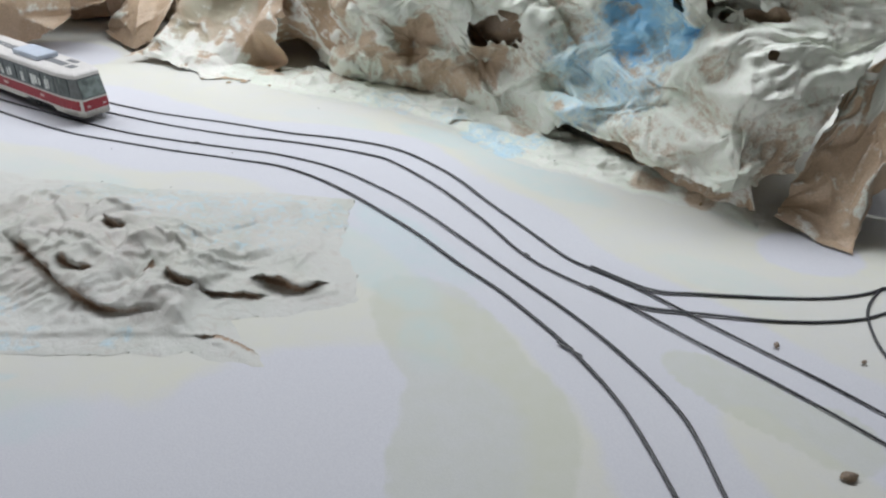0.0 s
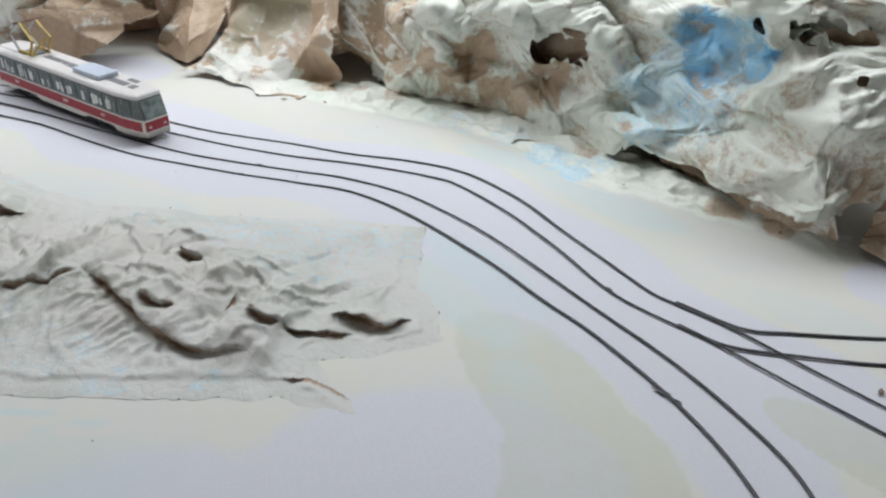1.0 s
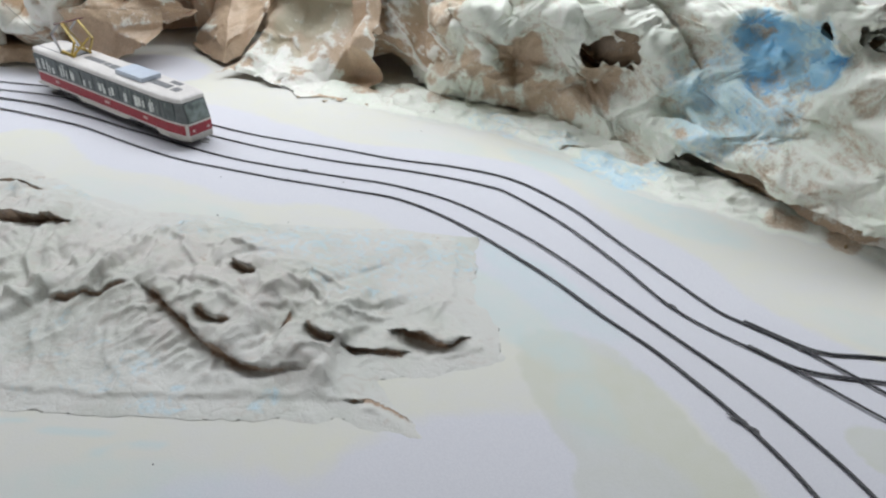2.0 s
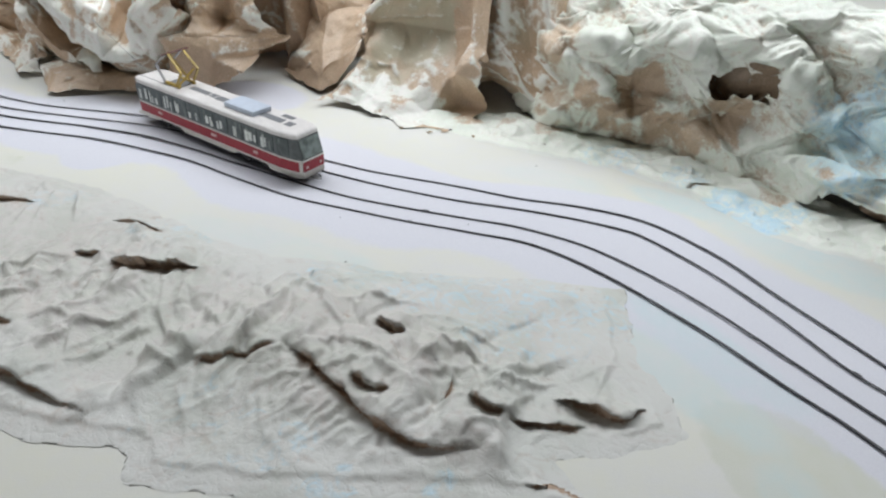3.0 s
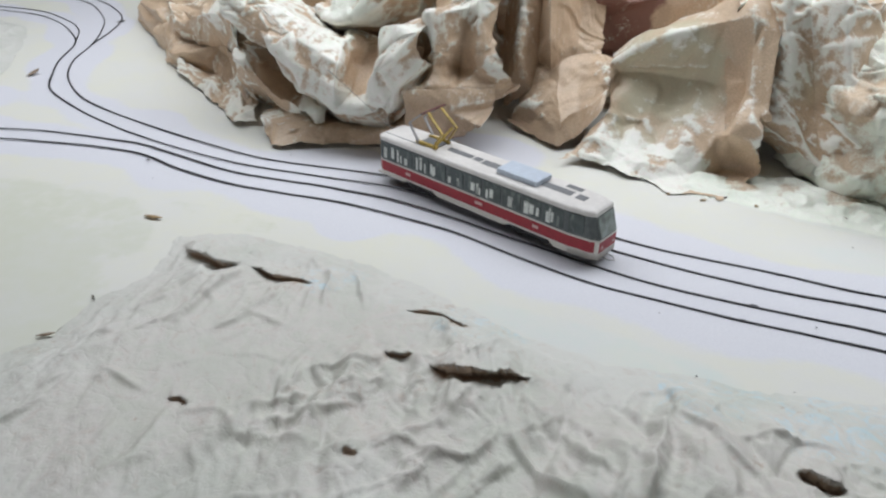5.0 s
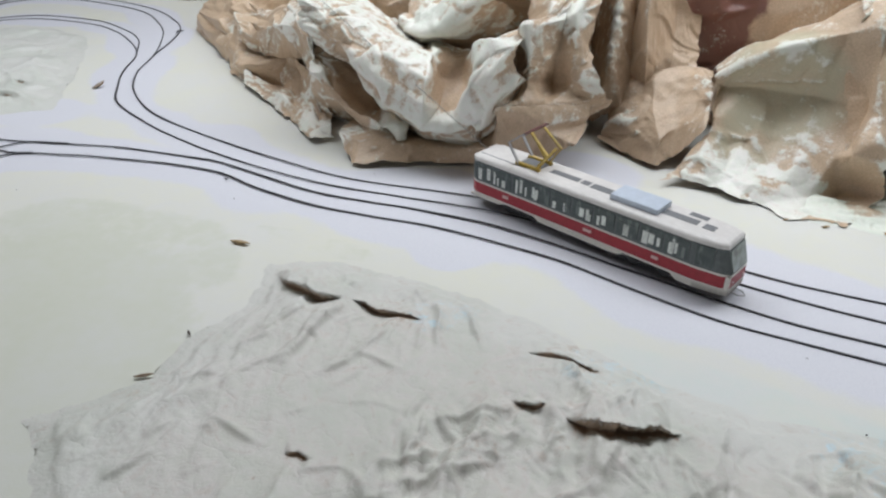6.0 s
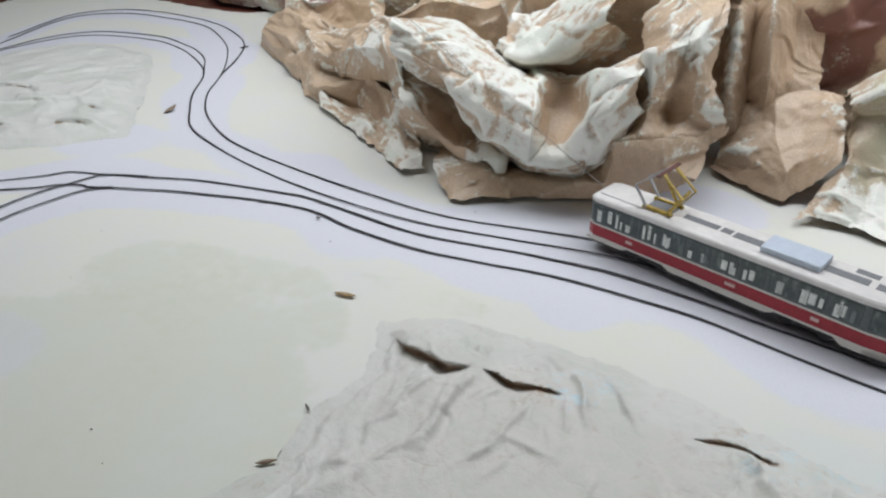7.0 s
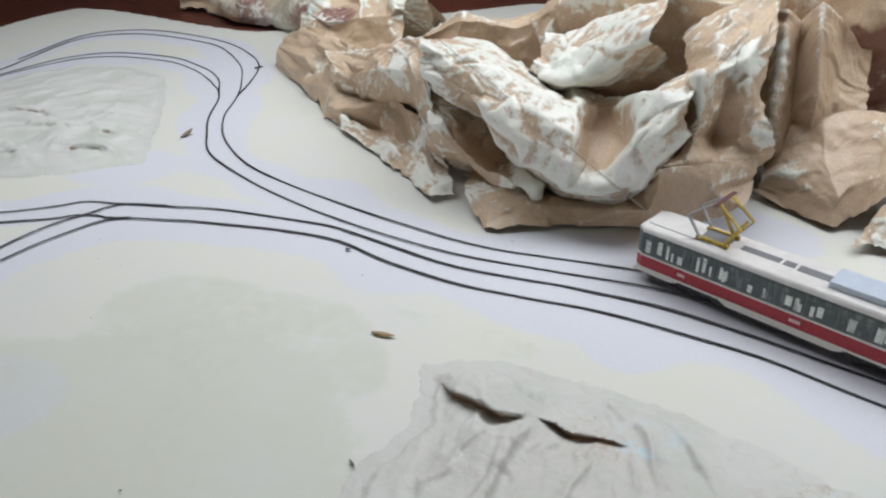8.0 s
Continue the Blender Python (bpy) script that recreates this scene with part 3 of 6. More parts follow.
def pen_line(name, control, parent, width, seed):
    """One felt-pen stroke: a thin ribbon of ink that swells and thins."""
    line = spline(control, 0.003)
    rng = np.random.default_rng(seed)
    t = np.gradient(line, axis=0)
    n = np.stack([-t[:, 1], t[:, 0]], 1) / (np.linalg.norm(t, axis=1)[:, None] + 1e-12)
    s = np.arange(len(line))
    w = width * (1 + 0.14 * np.interp(s, s[::7], rng.uniform(-1, 1, len(s[::7]))) + 0.12 * np.sin(s / 37 + seed))
    sway = 0.0004 * np.interp(s, s[::9], rng.uniform(-1, 1, len(s[::9])))
    verts, faces = [], []
    for p, m, half, o in zip(line, n, w / 2, sway):
        for k, z in ((-1, 0.0001), (-0.7, 0.0006), (0.7, 0.0006), (1, 0.0001)):
            q = p + m * (o + k * half)
            verts.append((q[0], q[1], z + float(relief_height(q[0], q[1]))))
    for i in range(len(line) - 1):
        for k in range(3):
            a = i * 4 + k
            faces.append((a, a + 1, a + 5, a + 4))
    ob = new(name, mesh_from(name, verts, faces, INK))
    ob.parent = parent
    return ob


for k, (what, rails) in enumerate(TRACKS):
    holder = tagged(new("drawn_track"), "tram %s drawn in black felt pen on white paper" % what, "drawn track", group="drawn tracks")
    for i, r in enumerate(rails):
        pen_line("rail_line", r, holder, 0.00165 if k != 1 else 0.0015, 10 * k + i)

# ---- crumpled paper mountains ----
CLIFF_FACE = []
fold_line(CLIFF_FACE, (-0.112, 0.651, 0.001), (-0.094, 0.587, 0.001), (-0.06, 0.572, 0.001), (-0.027, 0.566, 0.001), (0.006, 0.539, 0.001), (0.033, 0.508, 0.001), (0.061, 0.483, 0.001), (0.075, 0.475, 0.013), (0.097, 0.452, 0.013), (0.123, 0.415, 0.013), (0.144, 0.388, 0.013), (0.157, 0.373, 0.015), (0.201, 0.385, 0.022))
fold_line(CLIFF_FACE, (-0.112, 0.645, 0.018), (-0.091, 0.574, 0.022), (-0.061, 0.568, 0.027), (-0.034, 0.556, 0.022), (-0.003, 0.548, 0.025), (0.025, 0.511, 0.021), (0.049, 0.505, 0.019), (0.071, 0.47, 0.024), (0.097, 0.462, 0.024), (0.122, 0.408, 0.022), (0.145, 0.399, 0.023), (0.155, 0.367, 0.029), (0.2, 0.383, 0.033))
fold_line(CLIFF_FACE, (-0.112, 0.657, 0.031), (-0.089, 0.603, 0.035), (-0.057, 0.558, 0.043), (-0.032, 0.585, 0.036), (-0.001, 0.541, 0.046), (0.028, 0.553, 0.034), (0.05, 0.504, 0.038), (0.078, 0.501, 0.038), (0.107, 0.459, 0.037), (0.132, 0.441, 0.04), (0.152, 0.394, 0.04), (0.161, 0.389, 0.051), (0.202, 0.383, 0.049))
fold_line(CLIFF_FACE, (-0.112, 0.663, 0.046), (-0.101, 0.584, 0.058), (-0.072, 0.578, 0.059), (-0.043, 0.564, 0.055), (-0.017, 0.558, 0.067), (0.014, 0.541, 0.049), (0.042, 0.528, 0.056), (0.068, 0.496, 0.052), (0.093, 0.491, 0.057), (0.127, 0.441, 0.056), (0.143, 0.423, 0.062), (0.156, 0.384, 0.071), (0.212, 0.388, 0.067))
fold_line(CLIFF_FACE, (-0.112, 0.675, 0.062), (-0.094, 0.613, 0.072), (-0.063, 0.566, 0.075), (-0.037, 0.578, 0.073), (-0.015, 0.546, 0.082), (0.016, 0.543, 0.075), (0.048, 0.514, 0.078), (0.079, 0.518, 0.071), (0.105, 0.486, 0.075), (0.136, 0.471, 0.074), (0.141, 0.416, 0.087), (0.164, 0.413, 0.088), (0.227, 0.4, 0.084))
fold_line(CLIFF_FACE, (-0.112, 0.695, 0.076), (-0.086, 0.616, 0.083), (-0.054, 0.603, 0.085), (-0.028, 0.571, 0.085), (-0.005, 0.568, 0.093), (0.023, 0.526, 0.093), (0.055, 0.533, 0.093), (0.084, 0.501, 0.088), (0.111, 0.503, 0.092), (0.14, 0.458, 0.092), (0.16, 0.463, 0.095), (0.183, 0.421, 0.094), (0.243, 0.415, 0.095))
fold_line(CLIFF_FACE, (-0.112, 0.715, 0.086), (-0.093, 0.663, 0.091), (-0.06, 0.616, 0.092), (-0.033, 0.613, 0.095), (-0.009, 0.576, 0.1), (0.018, 0.563, 0.104), (0.05, 0.531, 0.105), (0.079, 0.533, 0.1), (0.109, 0.501, 0.103), (0.123, 0.458, 0.112), (0.144, 0.432, 0.114), (0.168, 0.439, 0.116), (0.251, 0.42, 0.108))
fold_line(CLIFF_FACE, (-0.112, 0.735, 0.096), (-0.088, 0.67, 0.1), (-0.055, 0.65, 0.099), (-0.028, 0.63, 0.106), (-0.002, 0.61, 0.111), (0.026, 0.58, 0.113), (0.058, 0.56, 0.115), (0.09, 0.55, 0.109), (0.119, 0.53, 0.114), (0.131, 0.46, 0.122), (0.152, 0.45, 0.125), (0.177, 0.44, 0.125), (0.263, 0.435, 0.118))
fold_line(CLIFF_FACE, (-0.112, 0.825, 0.001), (-0.091, 0.78, 0.001), (-0.052, 0.78, 0.001), (-0.02, 0.76, 0.001), (0.011, 0.74, 0.001), (0.047, 0.72, 0.001), (0.088, 0.7, 0.001), (0.12, 0.67, 0.001), (0.157, 0.65, 0.001), (0.194, 0.62, 0.001), (0.218, 0.6, 0.001), (0.248, 0.58, 0.001), (0.29, 0.55, 0.001))
UNDER_EDGE = []
fold_line(UNDER_EDGE, (0.098, 0.471, 0.001), (0.114, 0.444, 0.001), (0.13, 0.416, 0.001), (0.145, 0.399, 0.001), (0.161, 0.387, 0.001), (0.179, 0.38, 0.001))
fold_line(UNDER_EDGE, (0.097, 0.472, 0.01), (0.114, 0.448, 0.01), (0.133, 0.428, 0.006), (0.146, 0.408, 0.009), (0.161, 0.393, 0.01), (0.176, 0.383, 0.013))
fold_line(UNDER_EDGE, (0.103, 0.5, 0.015), (0.127, 0.49, 0.007), (0.148, 0.47, 0.004), (0.164, 0.45, 0.006), (0.178, 0.43, 0.009), (0.195, 0.42, 0.011))
cliff = tagged(new("paper_cliff"), "crumpled wrapping paper cliff under white and blue paint", "paper mountain")
folded_paper(
    cliff, "painted_face", CLIFF_FACE, WHITED, 101, 0.0013, ((0.034, 0.0080), (0.015, 0.0046), (0.007, 0.0024)), ((0.006, 0.0006), (0.003, 0.0004)), cover=0.82, crest=0.25, rim=0.14, supple=0.3,
    paints=[(-0.062, 0.565, 0.041, 0.02, 0.2), (-0.033, 0.565, 0.033, 0.03, 0.02), (0.021, 0.535, 0.035, 0.018, 0.15), (0.004, 0.54, 0.02, 0.014, 0.25), (-0.1, 0.59, 0.03, 0.02, 0.42),
            (-0.095, 0.59, 0.065, 0.022, 0.3), (0.19, 0.37, 0.03, 0.02, 0.1), (0.155, 0.39, 0.012, 0.012, 0.3), (0.063, 0.475, 0.03, 0.012, 0.35)],
    blues=[(0.117, 0.48, 0.074, 0.024, 1.25), (0.106, 0.486, 0.09, 0.019, 1.25), (0.119, 0.48, 0.088, 0.017, 1.2), (0.137, 0.458, 0.08, 0.018, 1.45), (0.132, 0.463, 0.098, 0.018, 1.0),
           (0.09, 0.478, 0.05, 0.042, 0.75), (0.115, 0.462, 0.045, 0.03, 0.6), (0.12, 0.475, 0.07, 0.04, 0.5)],
    holes=[(0.018, 0.537, 0.057, 0.009), (0.029, 0.533, 0.06, 0.011), (0.038, 0.528, 0.065, 0.011), (0.046, 0.524, 0.074, 0.009), (0.136, 0.452, 0.107, 0.0085), (0.147, 0.447, 0.106, 0.009),
           (0.158, 0.442, 0.105, 0.009), (0.169, 0.437, 0.105, 0.0085), (0.18, 0.432, 0.105, 0.007), (0.166, 0.405, 0.089, 0.0035), (0.172, 0.403, 0.089, 0.003)])
# inner sheet added behind the face so that its holes stay dark
HOLE_BACKING = [[(x + 0.012, y + 0.022, z) for x, y, z in row] for row in CLIFF_FACE[1:7]]
folded_paper(cliff, "hole_backing", HOLE_BACKING, KRAFT, 171, 0.003, cover=0.1)
folded_paper(cliff, "under_edge", UNDER_EDGE, KRAFT, 141, cover=0.15)

KRAFT_FLAP = []
fold_line(KRAFT_FLAP, (0.184, 0.369, 0.001), (0.196, 0.35, 0.001), (0.212, 0.329, 0.001), (0.219, 0.34, 0.006), (0.236, 0.367, 0.02), (0.253, 0.371, 0.024))
fold_line(KRAFT_FLAP, (0.2, 0.39, 0.006), (0.211, 0.375, 0.013), (0.22, 0.357, 0.015), (0.225, 0.36, 0.029), (0.233, 0.365, 0.041), (0.244, 0.36, 0.047))
fold_line(KRAFT_FLAP, (0.212, 0.4, 0.023), (0.219, 0.395, 0.036), (0.23, 0.388, 0.045), (0.238, 0.385, 0.057), (0.241, 0.38, 0.07), (0.256, 0.38, 0.07))
fold_line(KRAFT_FLAP, (0.228, 0.41, 0.054), (0.236, 0.41, 0.069), (0.245, 0.41, 0.083), (0.252, 0.41, 0.09), (0.26, 0.41, 0.097), (0.273, 0.41, 0.098))
fold_line(KRAFT_FLAP, (0.269, 0.46, 0.064), (0.279, 0.46, 0.08), (0.285, 0.46, 0.092), (0.292, 0.46, 0.103), (0.3, 0.46, 0.11), (0.313, 0.46, 0.114))
flap = tagged(new("kraft_flap"), "bare brown kraft paper flap leaning on the paper cliff", "paper mountain")
folded_paper(flap, "lower_panel", KRAFT_FLAP[:3], KRAFT, 131, cover=0.08, paints=[(0.2, 0.35, 0.004, 0.014, 0.6)])
folded_paper(flap, "upper_panel", KRAFT_FLAP[2:], KRAFT, 132, cover=0.2, torn=0.0, paints=[(0.25, 0.40, 0.09, 0.04, 0.9)])

FAN_FOLD = []
fold_line(FAN_FOLD, (-0.324, 0.72, 0.001), (-0.317, 0.7, 0.01), (-0.301, 0.69, 0.023), (-0.285, 0.695, 0.028), (-0.262, 0.69, 0.035), (-0.24, 0.71, 0.033))
fold_line(FAN_FOLD, (-0.326, 0.72, 0.028), (-0.314, 0.685, 0.058), (-0.297, 0.71, 0.05), (-0.289, 0.685, 0.07), (-0.266, 0.712, 0.047), (-0.247, 0.715, 0.042))
fold_line(FAN_FOLD, (-0.328, 0.73, 0.066), (-0.312, 0.7, 0.091), (-0.298, 0.72, 0.079), (-0.292, 0.7, 0.104), (-0.266, 0.73, 0.07), (-0.244, 0.73, 0.058))
fold_line(FAN_FOLD, (-0.331, 0.74, 0.106), (-0.311, 0.715, 0.116), (-0.298, 0.73, 0.106), (-0.291, 0.715, 0.121), (-0.265, 0.75, 0.099), (-0.244, 0.745, 0.089))
fold_line(FAN_FOLD, (-0.322, 0.8, 0.048), (-0.296, 0.8, 0.055), (-0.284, 0.8, 0.055), (-0.272, 0.8, 0.056), (-0.251, 0.8, 0.057), (-0.23, 0.8, 0.058))
BOW_PANEL = []
fold_line(BOW_PANEL, (-0.32, 0.676, 0.006), (-0.299, 0.655, 0.002), (-0.278, 0.633, 0.001), (-0.267, 0.636, 0.006), (-0.256, 0.638, 0.014), (-0.244, 0.637, 0.03))
fold_line(BOW_PANEL, (-0.315, 0.678, 0.011), (-0.295, 0.66, 0.017), (-0.276, 0.64, 0.021), (-0.264, 0.652, 0.027), (-0.253, 0.65, 0.033), (-0.242, 0.655, 0.042))
fold_line(BOW_PANEL, (-0.31, 0.692, 0.012), (-0.297, 0.677, 0.026), (-0.281, 0.668, 0.036), (-0.264, 0.676, 0.038), (-0.252, 0.672, 0.042), (-0.24, 0.66, 0.046))
fold_line(BOW_PANEL, (-0.308, 0.712, 0.03), (-0.295, 0.702, 0.046), (-0.28, 0.697, 0.054), (-0.262, 0.702, 0.057), (-0.25, 0.7, 0.058), (-0.238, 0.69, 0.057))
CREAM_FACE = []
fold_line(CREAM_FACE, (-0.277, 0.605, 0.001), (-0.261, 0.613, 0.001), (-0.24, 0.605, 0.001), (-0.228, 0.59, 0.002), (-0.213, 0.587, 0.004), (-0.201, 0.569, 0.003), (-0.184, 0.571, 0.001), (-0.165, 0.566, 0.001))
fold_line(CREAM_FACE, (-0.26, 0.628, 0.006), (-0.249, 0.625, 0.017), (-0.232, 0.62, 0.012), (-0.215, 0.615, 0.012), (-0.197, 0.604, 0.01), (-0.183, 0.598, 0.004), (-0.16, 0.61, 0.005), (-0.136, 0.6, 0.008))
fold_line(CREAM_FACE, (-0.244, 0.642, 0.029), (-0.24, 0.645, 0.037), (-0.221, 0.64, 0.03), (-0.199, 0.635, 0.025), (-0.181, 0.622, 0.027), (-0.168, 0.612, 0.028), (-0.164, 0.6, 0.035), (-0.142, 0.6, 0.03))
fold_line(CREAM_FACE, (-0.242, 0.655, 0.043), (-0.234, 0.668, 0.052), (-0.215, 0.662, 0.055), (-0.19, 0.658, 0.054), (-0.173, 0.65, 0.054), (-0.156, 0.635, 0.053), (-0.15, 0.62, 0.055), (-0.139, 0.61, 0.048))
fold_line(CREAM_FACE, (-0.242, 0.666, 0.058), (-0.227, 0.658, 0.071), (-0.207, 0.65, 0.085), (-0.185, 0.648, 0.094), (-0.171, 0.645, 0.099), (-0.157, 0.64, 0.103), (-0.147, 0.638, 0.1), (-0.137, 0.63, 0.093))
fold_line(CREAM_FACE, (-0.237, 0.69, 0.056), (-0.224, 0.685, 0.071), (-0.202, 0.68, 0.086), (-0.18, 0.678, 0.097), (-0.164, 0.675, 0.107), (-0.151, 0.67, 0.117), (-0.143, 0.665, 0.119), (-0.132, 0.66, 0.11))
fold_line(CREAM_FACE, (-0.223, 0.74, 0.029), (-0.207, 0.74, 0.044), (-0.181, 0.74, 0.059), (-0.154, 0.74, 0.069), (-0.135, 0.74, 0.079), (-0.116, 0.74, 0.084), (-0.105, 0.74, 0.085), (-0.09, 0.74, 0.077))
TONGUE = []
fold_line(TONGUE, (-0.156, 0.647, 0.006), (-0.133, 0.637, 0.016), (-0.109, 0.632, 0.003), (-0.09, 0.627, 0.001), (-0.067, 0.617, 0.001), (-0.039, 0.627, 0.005))
fold_line(TONGUE, (-0.165, 0.612, 0.025), (-0.14, 0.615, 0.036), (-0.116, 0.609, 0.023), (-0.099, 0.602, 0.014), (-0.075, 0.592, 0.013), (-0.05, 0.607, 0.018))
fold_line(TONGUE, (-0.167, 0.629, 0.063), (-0.143, 0.635, 0.071), (-0.125, 0.625, 0.063), (-0.105, 0.627, 0.05), (-0.089, 0.605, 0.055), (-0.054, 0.637, 0.051))
fold_line(TONGUE, (-0.165, 0.652, 0.111), (-0.146, 0.657, 0.115), (-0.136, 0.637, 0.115), (-0.119, 0.647, 0.11), (-0.106, 0.627, 0.119), (-0.066, 0.657, 0.115))
fold_line(TONGUE, (-0.155, 0.707, 0.117), (-0.138, 0.707, 0.122), (-0.124, 0.697, 0.12), (-0.107, 0.707, 0.119), (-0.089, 0.697, 0.122), (-0.053, 0.707, 0.122))
centre = tagged(new("paper_slope"), "creased kraft paper slope with cream wash", "paper mountain")
folded_paper(centre, "fan_fold", FAN_FOLD, KRAFT, 1600, crinkles=((0.03, 0.0030), (0.013, 0.0018), (0.006, 0.0006)), cover=0.06, supple=0.05)
folded_paper(centre, "bow_panel", BOW_PANEL, KRAFT, 1620, crinkles=((0.03, 0.0045), (0.013, 0.0022), (0.006, 0.0006)), supple=0.1, cover=0.12, paints=[(-0.27, 0.64, 0.005, 0.012, 0.6), (-0.24, 0.655, 0.045, 0.01, 0.6)])
folded_paper(centre, "cream_face", CREAM_FACE, KRAFT, 1640, crinkles=((0.035, 0.006), (0.014, 0.0022)), cover=0.2, crest=0.3, torn=0.005, paints=[(-0.2, 0.58, 0.004, 0.03, 0.95), (-0.225, 0.61, 0.01, 0.025, 0.85), (-0.165, 0.605, 0.03, 0.014, 0.05), (-0.16, 0.58, 0.004, 0.016, 0.1), (-0.2, 0.65, 0.085, 0.010, 0.6), (-0.18, 0.66, 0.1, 0.014, 0.6), (-0.235, 0.655, 0.045, 0.014, 0.05)], greens=[(-0.2, 0.65, 0.06, 0.05, 0.8), (-0.22, 0.63, 0.03, 0.03, 0.7)], holes=[(-0.196, 0.572, 0.004, 0.0022), (-0.207, 0.585, 0.006, 0.0016)])
folded_paper(centre, "hanging_tongue", TONGUE, KRAFT, 1660, cover=0.4, paints=[(-0.15, 0.64, 0.06, 0.02, 0.15), (-0.105, 0.63, 0.05, 0.012, 0.15), (-0.13, 0.64, 0.08, 0.02, 0.7)], greens=[(-0.12, 0.65, 0.06, 0.04, 0.6)])


LOWER_FLAP = []
fold_line(LOWER_FLAP, (-0.502, 0.616, 0.004), (-0.489, 0.595, 0.001), (-0.46, 0.602, 0.001), (-0.435, 0.611, 0.001), (-0.409, 0.616, 0.001), (-0.389, 0.615, 0.001), (-0.368, 0.609, 0.004), (-0.349, 0.614, 0.012), (-0.333, 0.618, 0.02))
fold_line(LOWER_FLAP, (-0.51, 0.627, 0.015), (-0.489, 0.613, 0.014), (-0.462, 0.617, 0.01), (-0.436, 0.622, 0.007), (-0.41, 0.618, 0.011), (-0.391, 0.606, 0.019), (-0.378, 0.597, 0.032), (-0.354, 0.612, 0.032), (-0.326, 0.64, 0.028))
fold_line(LOWER_FLAP, (-0.514, 0.65, 0.012), (-0.479, 0.635, 0.017), (-0.463, 0.655, 0.005), (-0.435, 0.665, 0.001), (-0.411, 0.66, 0.004), (-0.396, 0.64, 0.02), (-0.388, 0.592, 0.054), (-0.359, 0.612, 0.051), (-0.325, 0.642, 0.045))
fold_line(LOWER_FLAP, (-0.518, 0.7, 0.001), (-0.488, 0.7, 0.001), (-0.468, 0.7, 0.001), (-0.437, 0.7, 0.001), (-0.411, 0.7, 0.001), (-0.395, 0.69, 0.005), (-0.374, 0.66, 0.026), (-0.348, 0.66, 0.03), (-0.315, 0.68, 0.029))
SIDE_FOLD = []
fold_line(SIDE_FOLD, (-0.554, 0.7, 0.009), (-0.538, 0.69, 0.003), (-0.518, 0.68, 0.001), (-0.499, 0.67, 0.001), (-0.476, 0.66, 0.001), (-0.455, 0.66, 0.001))
fold_line(SIDE_FOLD, (-0.544, 0.662, 0.048), (-0.53, 0.652, 0.04), (-0.513, 0.642, 0.031), (-0.496, 0.632, 0.022), (-0.476, 0.622, 0.022), (-0.455, 0.63, 0.016))
fold_line(SIDE_FOLD, (-0.545, 0.678, 0.056), (-0.526, 0.672, 0.05), (-0.509, 0.667, 0.038), (-0.492, 0.66, 0.027), (-0.476, 0.655, 0.018), (-0.451, 0.65, 0.011))
fold_line(SIDE_FOLD, (-0.545, 0.69, 0.064), (-0.522, 0.7, 0.059), (-0.5, 0.7, 0.047), (-0.478, 0.7, 0.031), (-0.459, 0.69, 0.018), (-0.441, 0.68, 0.005))
HANGING_FOLD = []
fold_line(HANGING_FOLD, (-0.548, 0.69, 0.064), (-0.528, 0.68, 0.056), (-0.51, 0.675, 0.044), (-0.477, 0.665, 0.02), (-0.444, 0.65, 0.009), (-0.424, 0.645, 0.011), (-0.407, 0.64, 0.014), (-0.394, 0.635, 0.021), (-0.382, 0.63, 0.037), (-0.365, 0.64, 0.056))
fold_line(HANGING_FOLD, (-0.543, 0.672, 0.072), (-0.522, 0.655, 0.068), (-0.505, 0.645, 0.061), (-0.474, 0.625, 0.041), (-0.441, 0.606, 0.032), (-0.424, 0.602, 0.033), (-0.408, 0.599, 0.035), (-0.397, 0.594, 0.042), (-0.388, 0.59, 0.055), (-0.371, 0.6, 0.072))
fold_line(HANGING_FOLD, (-0.542, 0.66, 0.085), (-0.522, 0.645, 0.081), (-0.498, 0.632, 0.075), (-0.467, 0.612, 0.06), (-0.437, 0.596, 0.05), (-0.43, 0.618, 0.042), (-0.417, 0.606, 0.043), (-0.406, 0.583, 0.065), (-0.391, 0.583, 0.076), (-0.375, 0.593, 0.085))
fold_line(HANGING_FOLD, (-0.545, 0.662, 0.094), (-0.523, 0.65, 0.089), (-0.494, 0.638, 0.084), (-0.463, 0.618, 0.074), (-0.436, 0.606, 0.066), (-0.427, 0.635, 0.056), (-0.415, 0.628, 0.055), (-0.404, 0.592, 0.08), (-0.391, 0.59, 0.09), (-0.374, 0.6, 0.096))
fold_line(HANGING_FOLD, (-0.548, 0.665, 0.099), (-0.521, 0.66, 0.097), (-0.49, 0.652, 0.092), (-0.462, 0.64, 0.081), (-0.438, 0.632, 0.075), (-0.426, 0.655, 0.066), (-0.416, 0.65, 0.068), (-0.402, 0.61, 0.088), (-0.389, 0.605, 0.096), (-0.373, 0.612, 0.102))
fold_line(HANGING_FOLD, (-0.548, 0.69, 0.101), (-0.52, 0.695, 0.099), (-0.49, 0.685, 0.09), (-0.461, 0.675, 0.075), (-0.437, 0.672, 0.07), (-0.421, 0.668, 0.07), (-0.41, 0.665, 0.072), (-0.395, 0.64, 0.085), (-0.383, 0.63, 0.095), (-0.369, 0.635, 0.101))
fold_line(HANGING_FOLD, (-0.555, 0.73, 0.07), (-0.526, 0.74, 0.069), (-0.498, 0.74, 0.061), (-0.466, 0.74, 0.045), (-0.439, 0.74, 0.042), (-0.421, 0.74, 0.039), (-0.408, 0.74, 0.04), (-0.388, 0.73, 0.049), (-0.373, 0.72, 0.061), (-0.356, 0.72, 0.07))
UPPER_WING = []
